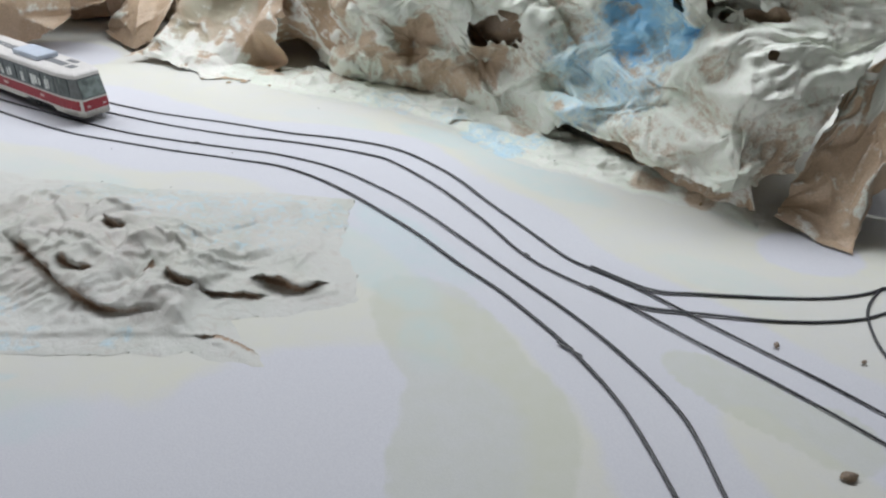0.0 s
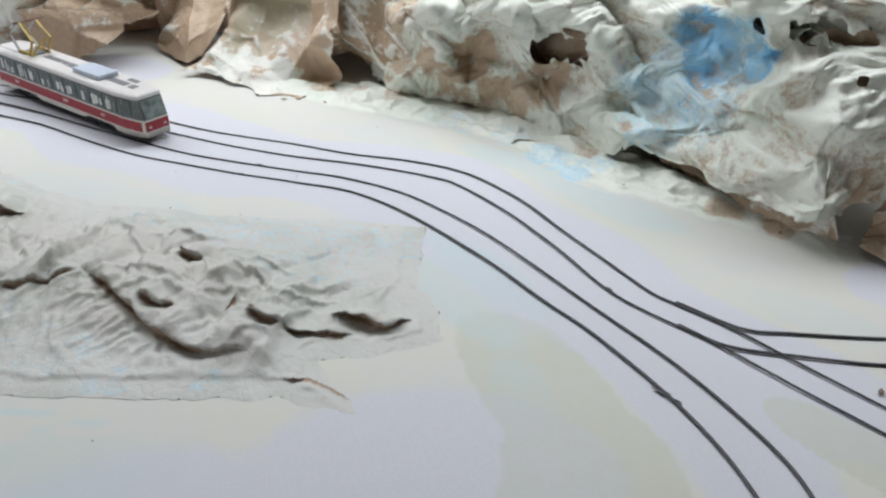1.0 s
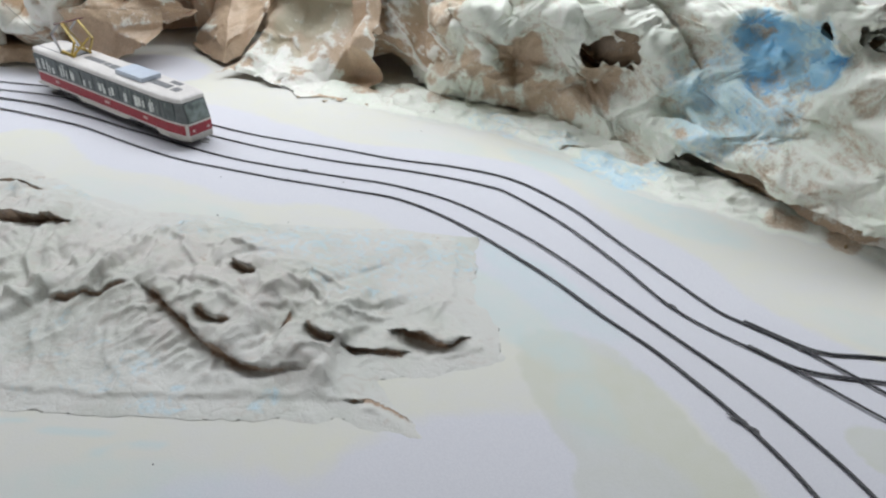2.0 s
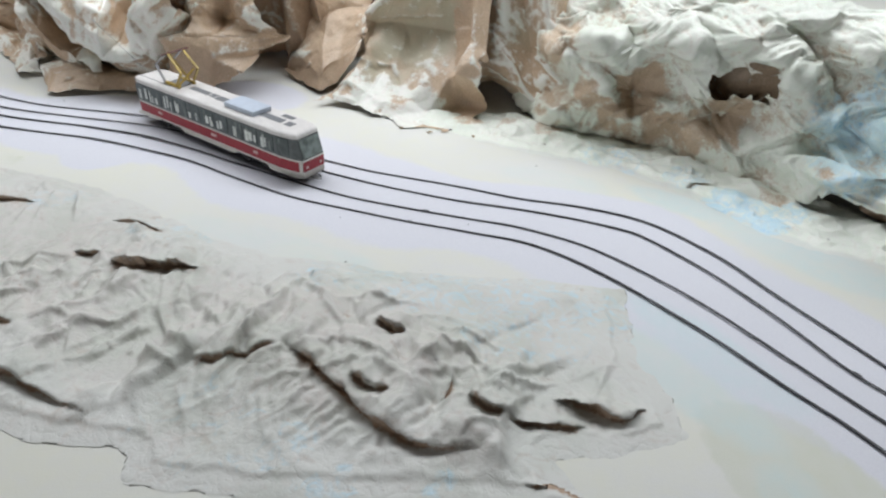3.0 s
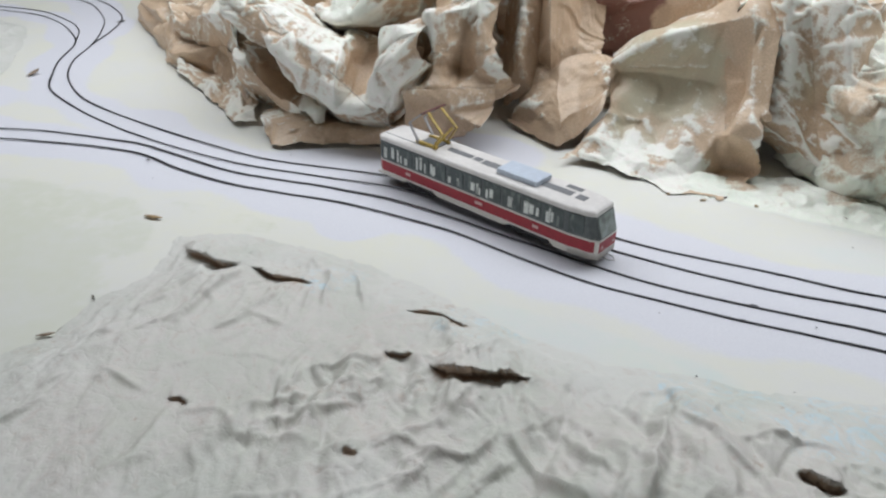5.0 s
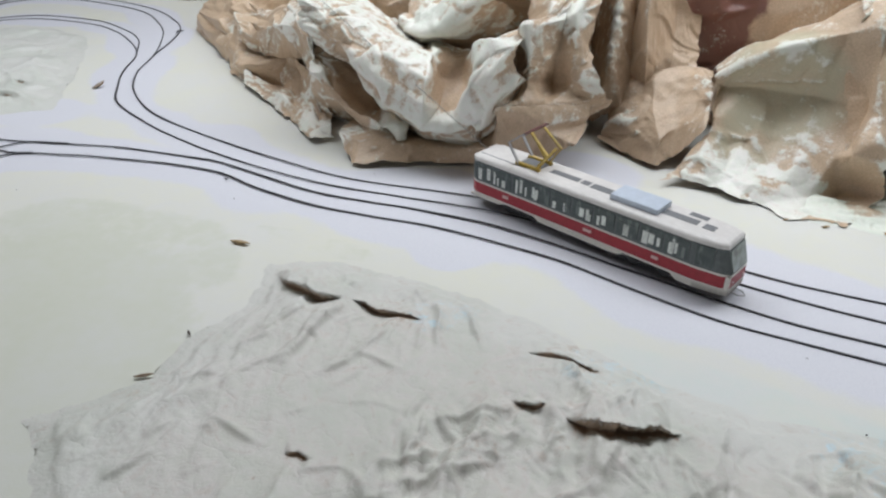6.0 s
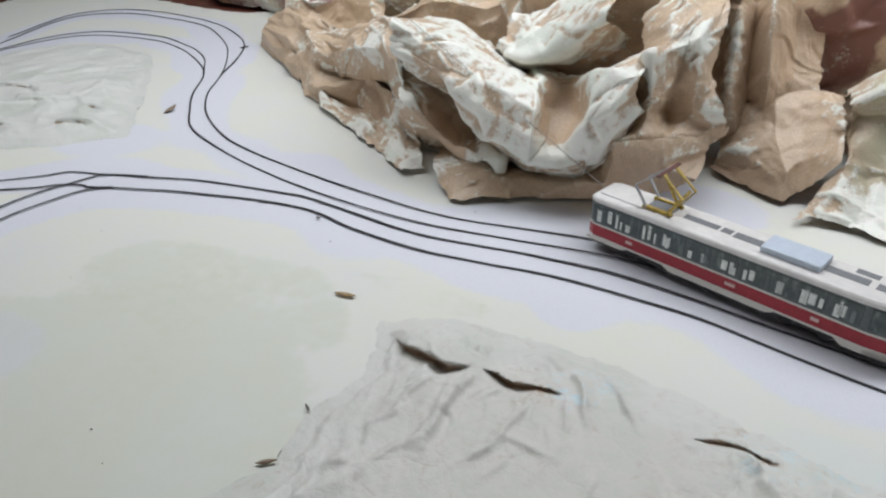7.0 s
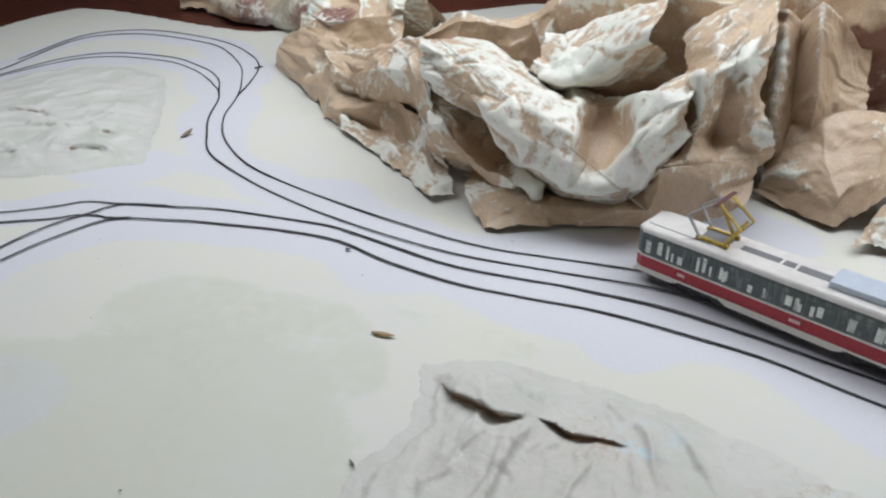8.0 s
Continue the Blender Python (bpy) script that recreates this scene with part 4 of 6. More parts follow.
fold_line(UPPER_WING, (-0.476, 0.7, 0.074), (-0.463, 0.7, 0.064), (-0.438, 0.695, 0.063), (-0.414, 0.69, 0.067), (-0.396, 0.685, 0.076), (-0.381, 0.68, 0.092))
fold_line(UPPER_WING, (-0.471, 0.668, 0.09), (-0.465, 0.66, 0.083), (-0.451, 0.652, 0.082), (-0.431, 0.65, 0.088), (-0.412, 0.648, 0.1), (-0.397, 0.645, 0.114))
fold_line(UPPER_WING, (-0.468, 0.68, 0.091), (-0.454, 0.662, 0.091), (-0.442, 0.665, 0.094), (-0.424, 0.66, 0.106), (-0.408, 0.658, 0.12), (-0.392, 0.655, 0.128))
fold_line(UPPER_WING, (-0.468, 0.7, 0.098), (-0.452, 0.695, 0.098), (-0.437, 0.695, 0.104), (-0.422, 0.69, 0.115), (-0.405, 0.685, 0.126), (-0.388, 0.685, 0.133))
fold_line(UPPER_WING, (-0.473, 0.75, 0.069), (-0.455, 0.75, 0.07), (-0.438, 0.75, 0.075), (-0.421, 0.75, 0.08), (-0.401, 0.74, 0.092), (-0.382, 0.74, 0.101))
RIGHT_FACE = []
fold_line(RIGHT_FACE, (-0.384, 0.64, 0.031), (-0.368, 0.64, 0.033), (-0.349, 0.65, 0.031), (-0.322, 0.66, 0.034), (-0.307, 0.68, 0.033))
fold_line(RIGHT_FACE, (-0.387, 0.6, 0.051), (-0.373, 0.607, 0.051), (-0.354, 0.62, 0.047), (-0.326, 0.642, 0.045), (-0.314, 0.66, 0.043))
fold_line(RIGHT_FACE, (-0.384, 0.628, 0.05), (-0.369, 0.615, 0.064), (-0.354, 0.645, 0.055), (-0.34, 0.635, 0.06), (-0.321, 0.64, 0.059))
fold_line(RIGHT_FACE, (-0.381, 0.63, 0.066), (-0.369, 0.61, 0.081), (-0.352, 0.64, 0.076), (-0.34, 0.637, 0.081), (-0.33, 0.65, 0.081))
fold_line(RIGHT_FACE, (-0.38, 0.628, 0.085), (-0.373, 0.612, 0.102), (-0.35, 0.648, 0.096), (-0.342, 0.645, 0.102), (-0.328, 0.66, 0.1))
fold_line(RIGHT_FACE, (-0.377, 0.65, 0.093), (-0.359, 0.64, 0.105), (-0.342, 0.665, 0.114), (-0.333, 0.67, 0.116), (-0.324, 0.68, 0.119))
fold_line(RIGHT_FACE, (-0.372, 0.7, 0.102), (-0.356, 0.7, 0.117), (-0.34, 0.7, 0.125), (-0.325, 0.71, 0.127), (-0.315, 0.72, 0.122))
fold_line(RIGHT_FACE, (-0.359, 0.76, 0.063), (-0.34, 0.76, 0.073), (-0.321, 0.76, 0.082), (-0.304, 0.76, 0.083), (-0.296, 0.76, 0.083))
CRAG_REAR = []
fold_line(CRAG_REAR, (-0.6, 0.76, 0.001), (-0.54, 0.73, 0.001), (-0.48, 0.72, 0.001), (-0.42, 0.72, 0.001), (-0.36, 0.72, 0.001), (-0.3, 0.74, 0.001))
fold_line(CRAG_REAR, (-0.59, 0.75, 0.06), (-0.54, 0.72, 0.05), (-0.48, 0.715, 0.05), (-0.42, 0.71, 0.06), (-0.36, 0.71, 0.06), (-0.31, 0.73, 0.06))
fold_line(CRAG_REAR, (-0.58, 0.75, 0.085), (-0.53, 0.72, 0.108), (-0.49, 0.73, 0.1), (-0.44, 0.715, 0.125), (-0.38, 0.7, 0.13), (-0.32, 0.73, 0.11))
fold_line(CRAG_REAR, (-0.58, 0.79, 0.07), (-0.53, 0.78, 0.09), (-0.48, 0.79, 0.1), (-0.42, 0.77, 0.13), (-0.36, 0.77, 0.125), (-0.32, 0.78, 0.09))
fold_line(CRAG_REAR, (-0.6, 0.86, 0.001), (-0.54, 0.86, 0.001), (-0.48, 0.86, 0.001), (-0.42, 0.86, 0.001), (-0.36, 0.86, 0.001), (-0.3, 0.86, 0.001))
lump = tagged(new("paper_crag"), "large crumpled kraft paper crag with white paint on its ridges", "paper mountain")
folded_paper(lump, "lower_flap", LOWER_FLAP, KRAFT, 1900, crinkles=((0.03, 0.0034), (0.013, 0.0018), (0.006, 0.0006)), supple=0.1, cover=0.12, paints=[(-0.508, 0.622, 0.015, 0.016, 0.75), (-0.345, 0.615, 0.05, 0.012, 0.8), (-0.40, 0.61, 0.02, 0.02, 0.02)])
folded_paper(lump, "side_fold", SIDE_FOLD, KRAFT, 1920, cover=0.3, paints=[(-0.48, 0.625, 0.025, 0.014, 0.9), (-0.54, 0.66, 0.05, 0.016, 0.85), (-0.50, 0.665, 0.04, 0.02, 0.05)])
folded_paper(lump, "hanging_fold", HANGING_FOLD, KRAFT, 1940, cover=0.5, paints=[(-0.545, 0.66, 0.09, 0.03, 0.62), (-0.47, 0.62, 0.075, 0.025, 0.56), (-0.395, 0.588, 0.075, 0.028, 0.8), (-0.44, 0.60, 0.045, 0.016, 0.8), (-0.427, 0.63, 0.05, 0.016, 0.1), (-0.425, 0.65, 0.07, 0.012, 0.1), (-0.505, 0.64, 0.07, 0.016, 0.3)])
folded_paper(lump, "upper_wing", UPPER_WING, KRAFT, 1960, cover=0.55, paints=[(-0.45, 0.655, 0.088, 0.02, 0.95), (-0.43, 0.69, 0.07, 0.02, 0.0)])
folded_paper(lump, "right_face", RIGHT_FACE, KRAFT, 1980, cover=0.18, paints=[(-0.34, 0.64, 0.105, 0.02, 0.85), (-0.32, 0.64, 0.055, 0.012, 0.7)])
folded_paper(lump, "rear_sheet", CRAG_REAR, KRAFT, 2000, cover=0.2)


LOOP_FOLD = []
fold_line(LOOP_FOLD, (-0.679, 0.79, 0.001), (-0.641, 0.754, 0.001), (-0.615, 0.725, 0.001), (-0.591, 0.698, 0.001), (-0.561, 0.665, 0.001), (-0.533, 0.632, 0.001), (-0.519, 0.644, 0.002))
fold_line(LOOP_FOLD, (-0.669, 0.79, 0.013), (-0.638, 0.757, 0.01), (-0.616, 0.735, 0.006), (-0.584, 0.7, 0.014), (-0.557, 0.672, 0.009), (-0.535, 0.648, 0.006), (-0.52, 0.64, 0.015))
fold_line(LOOP_FOLD, (-0.66, 0.8, 0.004), (-0.634, 0.78, 0.001), (-0.612, 0.76, 0.001), (-0.587, 0.73, 0.008), (-0.561, 0.7, 0.009), (-0.545, 0.68, 0.004), (-0.533, 0.67, 0.011))
fold_line(LOOP_FOLD, (-0.656, 0.8, 0.026), (-0.631, 0.785, 0.027), (-0.612, 0.77, 0.027), (-0.59, 0.745, 0.032), (-0.567, 0.72, 0.032), (-0.554, 0.7, 0.028), (-0.544, 0.69, 0.021))
fold_line(LOOP_FOLD, (-0.668, 0.81, 0.038), (-0.637, 0.77, 0.048), (-0.611, 0.745, 0.059), (-0.587, 0.72, 0.068), (-0.567, 0.7, 0.072), (-0.551, 0.68, 0.069), (-0.542, 0.67, 0.058))
fold_line(LOOP_FOLD, (-0.685, 0.84, 0.045), (-0.654, 0.82, 0.052), (-0.625, 0.8, 0.063), (-0.594, 0.77, 0.076), (-0.575, 0.74, 0.086), (-0.558, 0.71, 0.092), (-0.547, 0.7, 0.082))
fold_line(LOOP_FOLD, (-0.711, 0.9, 0.018), (-0.678, 0.88, 0.025), (-0.647, 0.86, 0.031), (-0.614, 0.83, 0.046), (-0.594, 0.8, 0.06), (-0.578, 0.78, 0.06), (-0.563, 0.76, 0.052))
loop = tagged(new("paper_hillock"), "looped brown kraft paper fold with whitened edges beside the crag", "paper mountain")
folded_paper(loop, "loop_fold", LOOP_FOLD[:4], KRAFT, 2200, cover=0.4, paints=[(-0.60, 0.70, 0.012, 0.02, 0.85), (-0.55, 0.66, 0.008, 0.02, 0.9), (-0.58, 0.72, 0.07, 0.016, 0.8), (-0.58, 0.735, 0.03, 0.02, 0.02), (-0.53, 0.645, 0.01, 0.02, 0.9), (-0.545, 0.675, 0.06, 0.012, 0.8)])
folded_paper(loop, "outer_fold", LOOP_FOLD[3:], KRAFT, 2201, torn=0.0, cover=0.3, paints=[(-0.60, 0.70, 0.012, 0.02, 0.85), (-0.55, 0.66, 0.008, 0.02, 0.9), (-0.58, 0.72, 0.07, 0.016, 0.8), (-0.58, 0.735, 0.03, 0.02, 0.02), (-0.53, 0.645, 0.01, 0.02, 0.9), (-0.545, 0.675, 0.06, 0.012, 0.8)])

back = crumpled_sheet(
    "paper_ridge",
    [(-0.40, 0.80), (-0.34, 0.765), (-0.295, 0.745), (-0.255, 0.735), (-0.21, 0.725), (-0.16, 0.72), (-0.1, 0.71)],
    [[0] * 7, [0.05, 0.05, 0.05, 0.05, 0.05, 0.05, 0.05], [0.1, 0.1, 0.11, 0.1, 0.1, 0.11, 0.1], [0.15, 0.14, 0.15, 0.14, 0.15, 0.15, 0.15], [0] * 7],
    [[0] * 7, [0.015, 0.0, 0.02, 0.0, 0.02, 0.0, 0.01], [0.03, 0.01, 0.035, 0.01, 0.035, 0.01, 0.02], [0.06, 0.04, 0.06, 0.04, 0.06, 0.05, 0.05], [0.14] * 7],
    KRAFT, 211, 0.0025, ((30, 0.018), (150, 0.008), (700, 0.002)), folds=("lower_face", "upper_face", "crown", "rear_sheet"), cover=0.2, crest=0.25, stains=[(-0.245, 0.735, 0.075, 0.022, 1.0), (-0.215, 0.73, 0.085, 0.022, 0.95), (-0.23, 0.73, 0.055, 0.018, 0.9), (-0.262, 0.74, 0.095, 0.012, 0.8), (-0.236, 0.745, 0.07, 0.042, 1.0), (-0.222, 0.75, 0.09, 0.03, 0.9)])
tagged(back, "creased kraft paper ridge stained dark red", "paper mountain")

side = crumpled_sheet(
    "paper_foothill",
    [(-0.60, 0.76), (-0.64, 0.765), (-0.675, 0.79), (-0.70, 0.83), (-0.735, 0.87), (-0.80, 0.95)],
    [[0] * 6, [0.012, 0.014, 0.018, 0.02, 0.018, 0.012], [0.035, 0.03, 0.035, 0.04, 0.035, 0.025], [0.05, 0.05, 0.05, 0.055, 0.05, 0.035], [0] * 6],
    [[0] * 6, [0.008, 0.01, 0.002, 0.008, 0.008, 0.01], [0.03, 0.03, 0.02, 0.025, 0.02, 0.02], [0.03, 0.035, 0.03, 0.04, 0.03, 0.03], [0.12] * 6],
    KRAFT, 233, 0.002, ((34, 0.013), (160, 0.008), (700, 0.002)), folds=("foot_fold", "hollow", "ridge_fold", "rear_sheet"), cover=0.25, crest=0.4)
tagged(side, "low crumpled kraft paper hill with whitened edges", "paper mountain")

far = crumpled_sheet(
    "paper_range",
    [(-1.10, 1.24), (-1.02, 1.21), (-0.96, 1.16), (-0.88, 1.13), (-0.80, 1.08), (-0.70, 1.0)],
    [[0] * 6, [0.03] * 6, [0.04, 0.06, 0.06, 0.07, 0.07, 0.06], [0.05, 0.09, 0.1, 0.11, 0.11, 0.1], [0] * 6],
    [[0] * 6, [-0.01, 0.01, -0.01, 0.012, -0.005, 0.0], [0.02, 0.03, 0.02, 0.03, 0.02, 0.02], [0.06] * 6, [0.14] * 6],
    KRAFT, 251, 0.003, ((40, 0.016), (160, 0.007)), folds=("foot_fold", "lower_face", "upper_face", "rear_sheet"), cover=0.3, crest=0.4, stains=[(-0.8, 1.1, 0.06, 0.08, 0.9), (-0.9, 1.15, 0.03, 0.06, 0.8)], greens=[(-0.85, 1.12, 0.05, 0.07, 0.8)])
tagged(far, "crumpled kraft paper range daubed dark red and green", "paper mountain")

DARK_LUMP = []
fold_line(DARK_LUMP, (-0.77, 0.95, 0.001), (-0.73, 0.92, 0.001), (-0.69, 0.91, 0.001), (-0.63, 0.9, 0.001))
fold_line(DARK_LUMP, (-0.77, 0.96, 0.03), (-0.735, 0.915, 0.025), (-0.69, 0.92, 0.03), (-0.63, 0.9, 0.03))
fold_line(DARK_LUMP, (-0.76, 0.97, 0.055), (-0.725, 0.94, 0.05), (-0.685, 0.93, 0.06), (-0.63, 0.92, 0.065))
fold_line(DARK_LUMP, (-0.76, 1.01, 0.075), (-0.72, 0.98, 0.075), (-0.68, 0.98, 0.085), (-0.63, 0.97, 0.09))
fold_line(DARK_LUMP, (-0.76, 1.08, 0.001), (-0.72, 1.08, 0.001), (-0.68, 1.08, 0.001), (-0.63, 1.08, 0.001))
lump_far = tagged(new("painted_paper_lump"), "crumpled paper lump painted dark red and grey with pale edges", "paper mountain")
folded_paper(lump_far, "lower_folds", DARK_LUMP[:3], KRAFT, 2401, cover=0.25, crest=0.6, stains=[(-0.77, 0.91, 0.02, 0.04, 0.95), (-0.70, 0.89, 0.03, 0.04, 0.9)], blues=[(-0.75, 0.91, 0.05, 0.03, 0.9)])
folded_paper(lump_far, "upper_folds", DARK_LUMP[2:], KRAFT, 2402, torn=0.0, cover=0.4, crest=0.6, stains=[(-0.72, 0.93, 0.07, 0.04, 0.9)], blues=[(-0.77, 0.95, 0.06, 0.03, 0.9)])


# ---- pasted low relief ----
def inside_distance(X, Y, outline):
    """Distance from the outline, positive inside."""
    pts = np.array(outline)
    inside, best = np.zeros(X.shape, dtype=bool), np.full(X.shape, 9.0)
    for (x0, y0), (x1, y1) in zip(pts, np.roll(pts, -1, axis=0)):
        cross = ((y0 > Y) != (y1 > Y)) & (X < (x1 - x0) * (Y - y0) / (y1 - y0 + 1e-12) + x0)
        inside ^= cross
        ex, ey = x1 - x0, y1 - y0
        t = np.clip(((X - x0) * ex + (Y - y0) * ey) / (ex * ex + ey * ey), 0, 1)
        best = np.minimum(best, np.hypot(X - x0 - t * ex, Y - y0 - t * ey))
    return np.where(inside, best, -best)


def along(X, Y, control, step=0.002):
    """Signed distance from a fold line (positive on its left as it runs), and the place along it in 0..1."""
    line = spline(control, step)
    t = np.gradient(line, axis=0)
    best, sign, place = np.full(X.shape, 9.0), np.zeros(X.shape), np.zeros(X.shape)
    for k, ((x, y), (tx, ty)) in enumerate(zip(line, t)):
        d = (X - x) ** 2 + (Y - y) ** 2
        m = d < best
        best[m] = d[m]
        sign[m] = np.sign(tx * (Y - y) - ty * (X - x))[m]
        place[m] = k / (len(line) - 1)
    return np.sqrt(best) * np.where(sign == 0, 1, sign), place


def relief_sheet(name, outline, mat, seed, swell=0.008, step=0.0018, lips=(), wrinkles=(), random_wrinkles=0, gather=0.0030, creases=((60, 0.004), (400, 0.002)), crinkle=((0.016, 0.0022, 4.0), (0.008, 0.0012, 4.0), (0.004, 0.0005, 3.0)),
                 cover=0.85, blues=(), thins=(), bumps=(), edge_z=-0.0006, spread=0.35, heading=0.8, parts=("sheet",), areas=(), calm=(), ease=0.035, fading=0.03, faded=(-0.36, -0.44), reach=1.0):
    """A sheet pasted on the ground. lips: torn edges (line, height, width) that gape towards their right-hand side; wrinkles: (line, height)."""
    o = np.array(outline)
    x0, y0, x1, y1 = *(o.min(axis=0) - 0.006), *(o.max(axis=0) + 0.006)
    nu, nv = int((x1 - x0) / step) + 1, int((y1 - y0) / step) + 1
    X, Y = np.meshgrid(np.linspace(x0, x1, nu), np.linspace(y0, y1, nv), indexing="ij")
    inner = inside_distance(X, Y, outline) + 0.0022 * soft_noise(X, Y, 0.012, seed + 1) + 0.0012 * soft_noise(X, Y, 0.004, seed + 2)
    rise = smoothstep(0.002, 0.05, inner)
    level = smoothstep(0.0005, ease, inner)
    for x, y, r in calm:
        level = level * (1 - 0.7 * (1 - smoothstep(0.4, 1.2, np.hypot(X - x, Y - y) / r)))
    Z = 0.0012 + swell * rise * (0.55 + 0.45 * soft_noise(X, Y, 0.07, seed + 3))
    for x, y, r, h in bumps:
        Z += h * np.exp(-((X - x) ** 2 + (Y - y) ** 2) / (r * r)) * rise
    span = max(x1 - x0, y1 - y0)
    for k, (size, amp, lengthy) in enumerate(crinkle):
        Z += drape(X, Y, heading + spread * (-1) ** k, size, amp, seed + 20 + 7 * k, lengthy) * level
    for k, (count, amp) in enumerate(creases):
        c, q = math.cos(heading + 0.5 * k), math.sin(heading + 0.5 * k)
        ru, rv = (X - x0) * c + (Y - y0) * q, (-(X - x0) * q + (Y - y0) * c) * 2.0
        ru, rv = ru * 0.6 + 0.003 * soft_noise(X, Y, 0.012, seed + 71), rv + 0.003 * soft_noise(X, Y, 0.012, seed + 72)
        ru, rv = ru - ru.min(), rv - rv.min()
        wide = max(ru.max(), rv.max())
        Z += facets(ru / wide, rv / wide, seed + 60 + k, int(count * wide * wide / ((x1 - x0) * (y1 - y0) * 0.6)), amp) * level
    DX, DY = np.zeros(X.shape), np.zeros(X.shape)
    paint = cover + 0.12 * soft_noise(X, Y, 0.03, seed + 4)
    rng = np.random.default_rng(seed)
    folds = list(wrinkles)
    for k in range(random_wrinkles):
        cx, cy, a = rng.uniform(x0, x1), rng.uniform(y0, y1), rng.normal(heading, spread)
        l = (0.004 + 0.022 * rng.random() ** 1.7) * reach
        if lips and k % 5 < 3:
            line = lips[rng.integers(len(lips))][0]
            q = line[rng.integers(len(line))]
            run = np.array(line[-1]) - np.array(line[0])
            side = rng.choice((-1, 1))
            l = 1.3 * l
            a = math.atan2(run[1], run[0]) + side * math.pi / 2 + rng.normal(0, 0.55)
            off = rng.uniform(0.002, 0.022)
            cx, cy = q[0] + rng.normal(0, 0.006) + off * math.cos(a), q[1] + rng.normal(0, 0.004) + off * math.sin(a)
        bend = rng.normal(0, 0.25)
        row = ([(cx, cy), (cx + l * math.cos(a), cy + l * math.sin(a)), (cx + 1.9 * l * math.cos(a + bend), cy + 1.9 * l * math.sin(a + bend))],
                      rng.uniform(0.001, 0.0042) * (0.4 + 0.6 * l / 0.026))
        folds.append((row[0], 0.55 * row[1]))
    for line, h in folds:
        l = np.array(line)
        lo, hi = l.min(axis=0) - 0.012, l.max(axis=0) + 0.012
        i0, i1 = max(0, int((lo[0] - x0) / step)), min(nu, int((hi[0] - x0) / step) + 1)
        j0, j1 = max(0, int((lo[1] - y0) / step)), min(nv, int((hi[1] - y0) / step) + 1)
        if i1 - i0 < 2 or j1 - j0 < 2:
            continue
        s, t = along(X[i0:i1, j0:j1] + 0.0008 * soft_noise(X[i0:i1, j0:j1], Y[i0:i1, j0:j1], 0.006, seed + 16), Y[i0:i1, j0:j1], line, 0.0008)
        taper = np.sin(np.pi * np.clip(t, 0.02, 0.98)) ** 0.6
        Z[i0:i1, j0:j1] += h * taper * 1.1 * np.where(s > 0, np.exp(-np.sqrt(s * s + 1e-7) / 0.0030), np.exp(-np.sqrt(s * s + 1e-7) / 0.0010)) * np.clip(rise[i0:i1, j0:j1] * 2, 0, 1)
    for n, (line, h, w) in enumerate(lips):
        l = np.array(line)
        lo, hi = l.min(axis=0) - 0.045, l.max(axis=0) + 0.045
        i0, i1 = max(0, int((lo[0] - x0) / step)), min(nu, int((hi[0] - x0) / step) + 1)
        j0, j1 = max(0, int((lo[1] - y0) / step)), min(nv, int((hi[1] - y0) / step) + 1)
        if i1 - i0 < 2 or j1 - j0 < 2:
            continue
        sl = (slice(i0, i1), slice(j0, j1))
        torn = 0.0012 * soft_noise(X[sl], Y[sl], 0.010, seed + 7) + 0.0003 * soft_noise(X[sl], Y[sl], 0.004, seed + 8)
        s, t = along(X[sl] + 0.0012 * soft_noise(X[sl], Y[sl], 0.008, seed + 6), Y[sl] + torn, line, 0.0008)
        taper = np.clip(np.sin(np.pi * np.clip(t, 0, 1)) * 1.6, 0, 1) * np.where((t <= 0.001) | (t >= 0.999), np.exp(-(s / 0.004) ** 2), 1)
        taper = taper * (0.75 + 0.25 * soft_noise(X[sl], Y[sl], 0.010, seed + 41))
        # gathers run away from the tear on both sides
        far = np.linalg.norm(np.diff(l, axis=0), axis=1).sum()
        q = t * far / 0.0052 + 0.6 * soft_noise(X[sl], Y[sl], 0.012, seed + 50 + n) + 0.3 * soft_noise(X[sl], Y[sl], 0.005, seed + 51 + n)
        pleat = (1 - 2 * np.abs(q - np.floor(q + 0.5))) ** 1.5 * np.sin(np.pi * np.clip(t, 0.0, 1.0)) ** 0.5
        Z[sl] += gather * min(1.0, h / 0.005) * pleat * smoothstep(0.002, 0.010, np.abs(s)) * np.exp(-np.abs(s) / np.where(s < 0, 0.016, 0.010)) * np.clip(rise[sl] * 2, 0, 1)
        Z[sl] += h * taper * np.where(s > 0, np.exp(-(s / w) ** 2), 0.0)
        Z[sl] = np.where(s < 0, Z[sl] + (0.0012 - Z[sl]) * 0.75 * min(1.0, h / 0.008) * taper * np.exp(-(s / 0.004) ** 2), Z[sl])
        over = taper * np.where(s > 0, np.exp(-(s / 0.007) ** 2), 0.0) * min(0.003, h * 0.42)
        g = np.gradient(spline(line, 0.004), axis=0).mean(axis=0)
        g = g / np.linalg.norm(g)
        DX[sl] += over * g[1]
        DY[sl] -= over * g[0]
        gx, gy = np.gradient(s, step, axis=0), np.gradient(s, step, axis=1)
        snap = np.where((s > 0) & (s < 1.3 * step), s, 0.0) * np.clip(taper * 3, 0, 1)
        DX[sl] -= np.clip(snap * gx, -step, step)
        DY[sl] -= np.clip(snap * gy, -step, step)
        pocket = taper * np.where(s < 0, np.exp(-(s / 0.0024) ** 2), 0.0) * min(0.0045, 0.55 * h)
        DX[sl] -= pocket * g[1]
        DY[sl] += pocket * g[0]
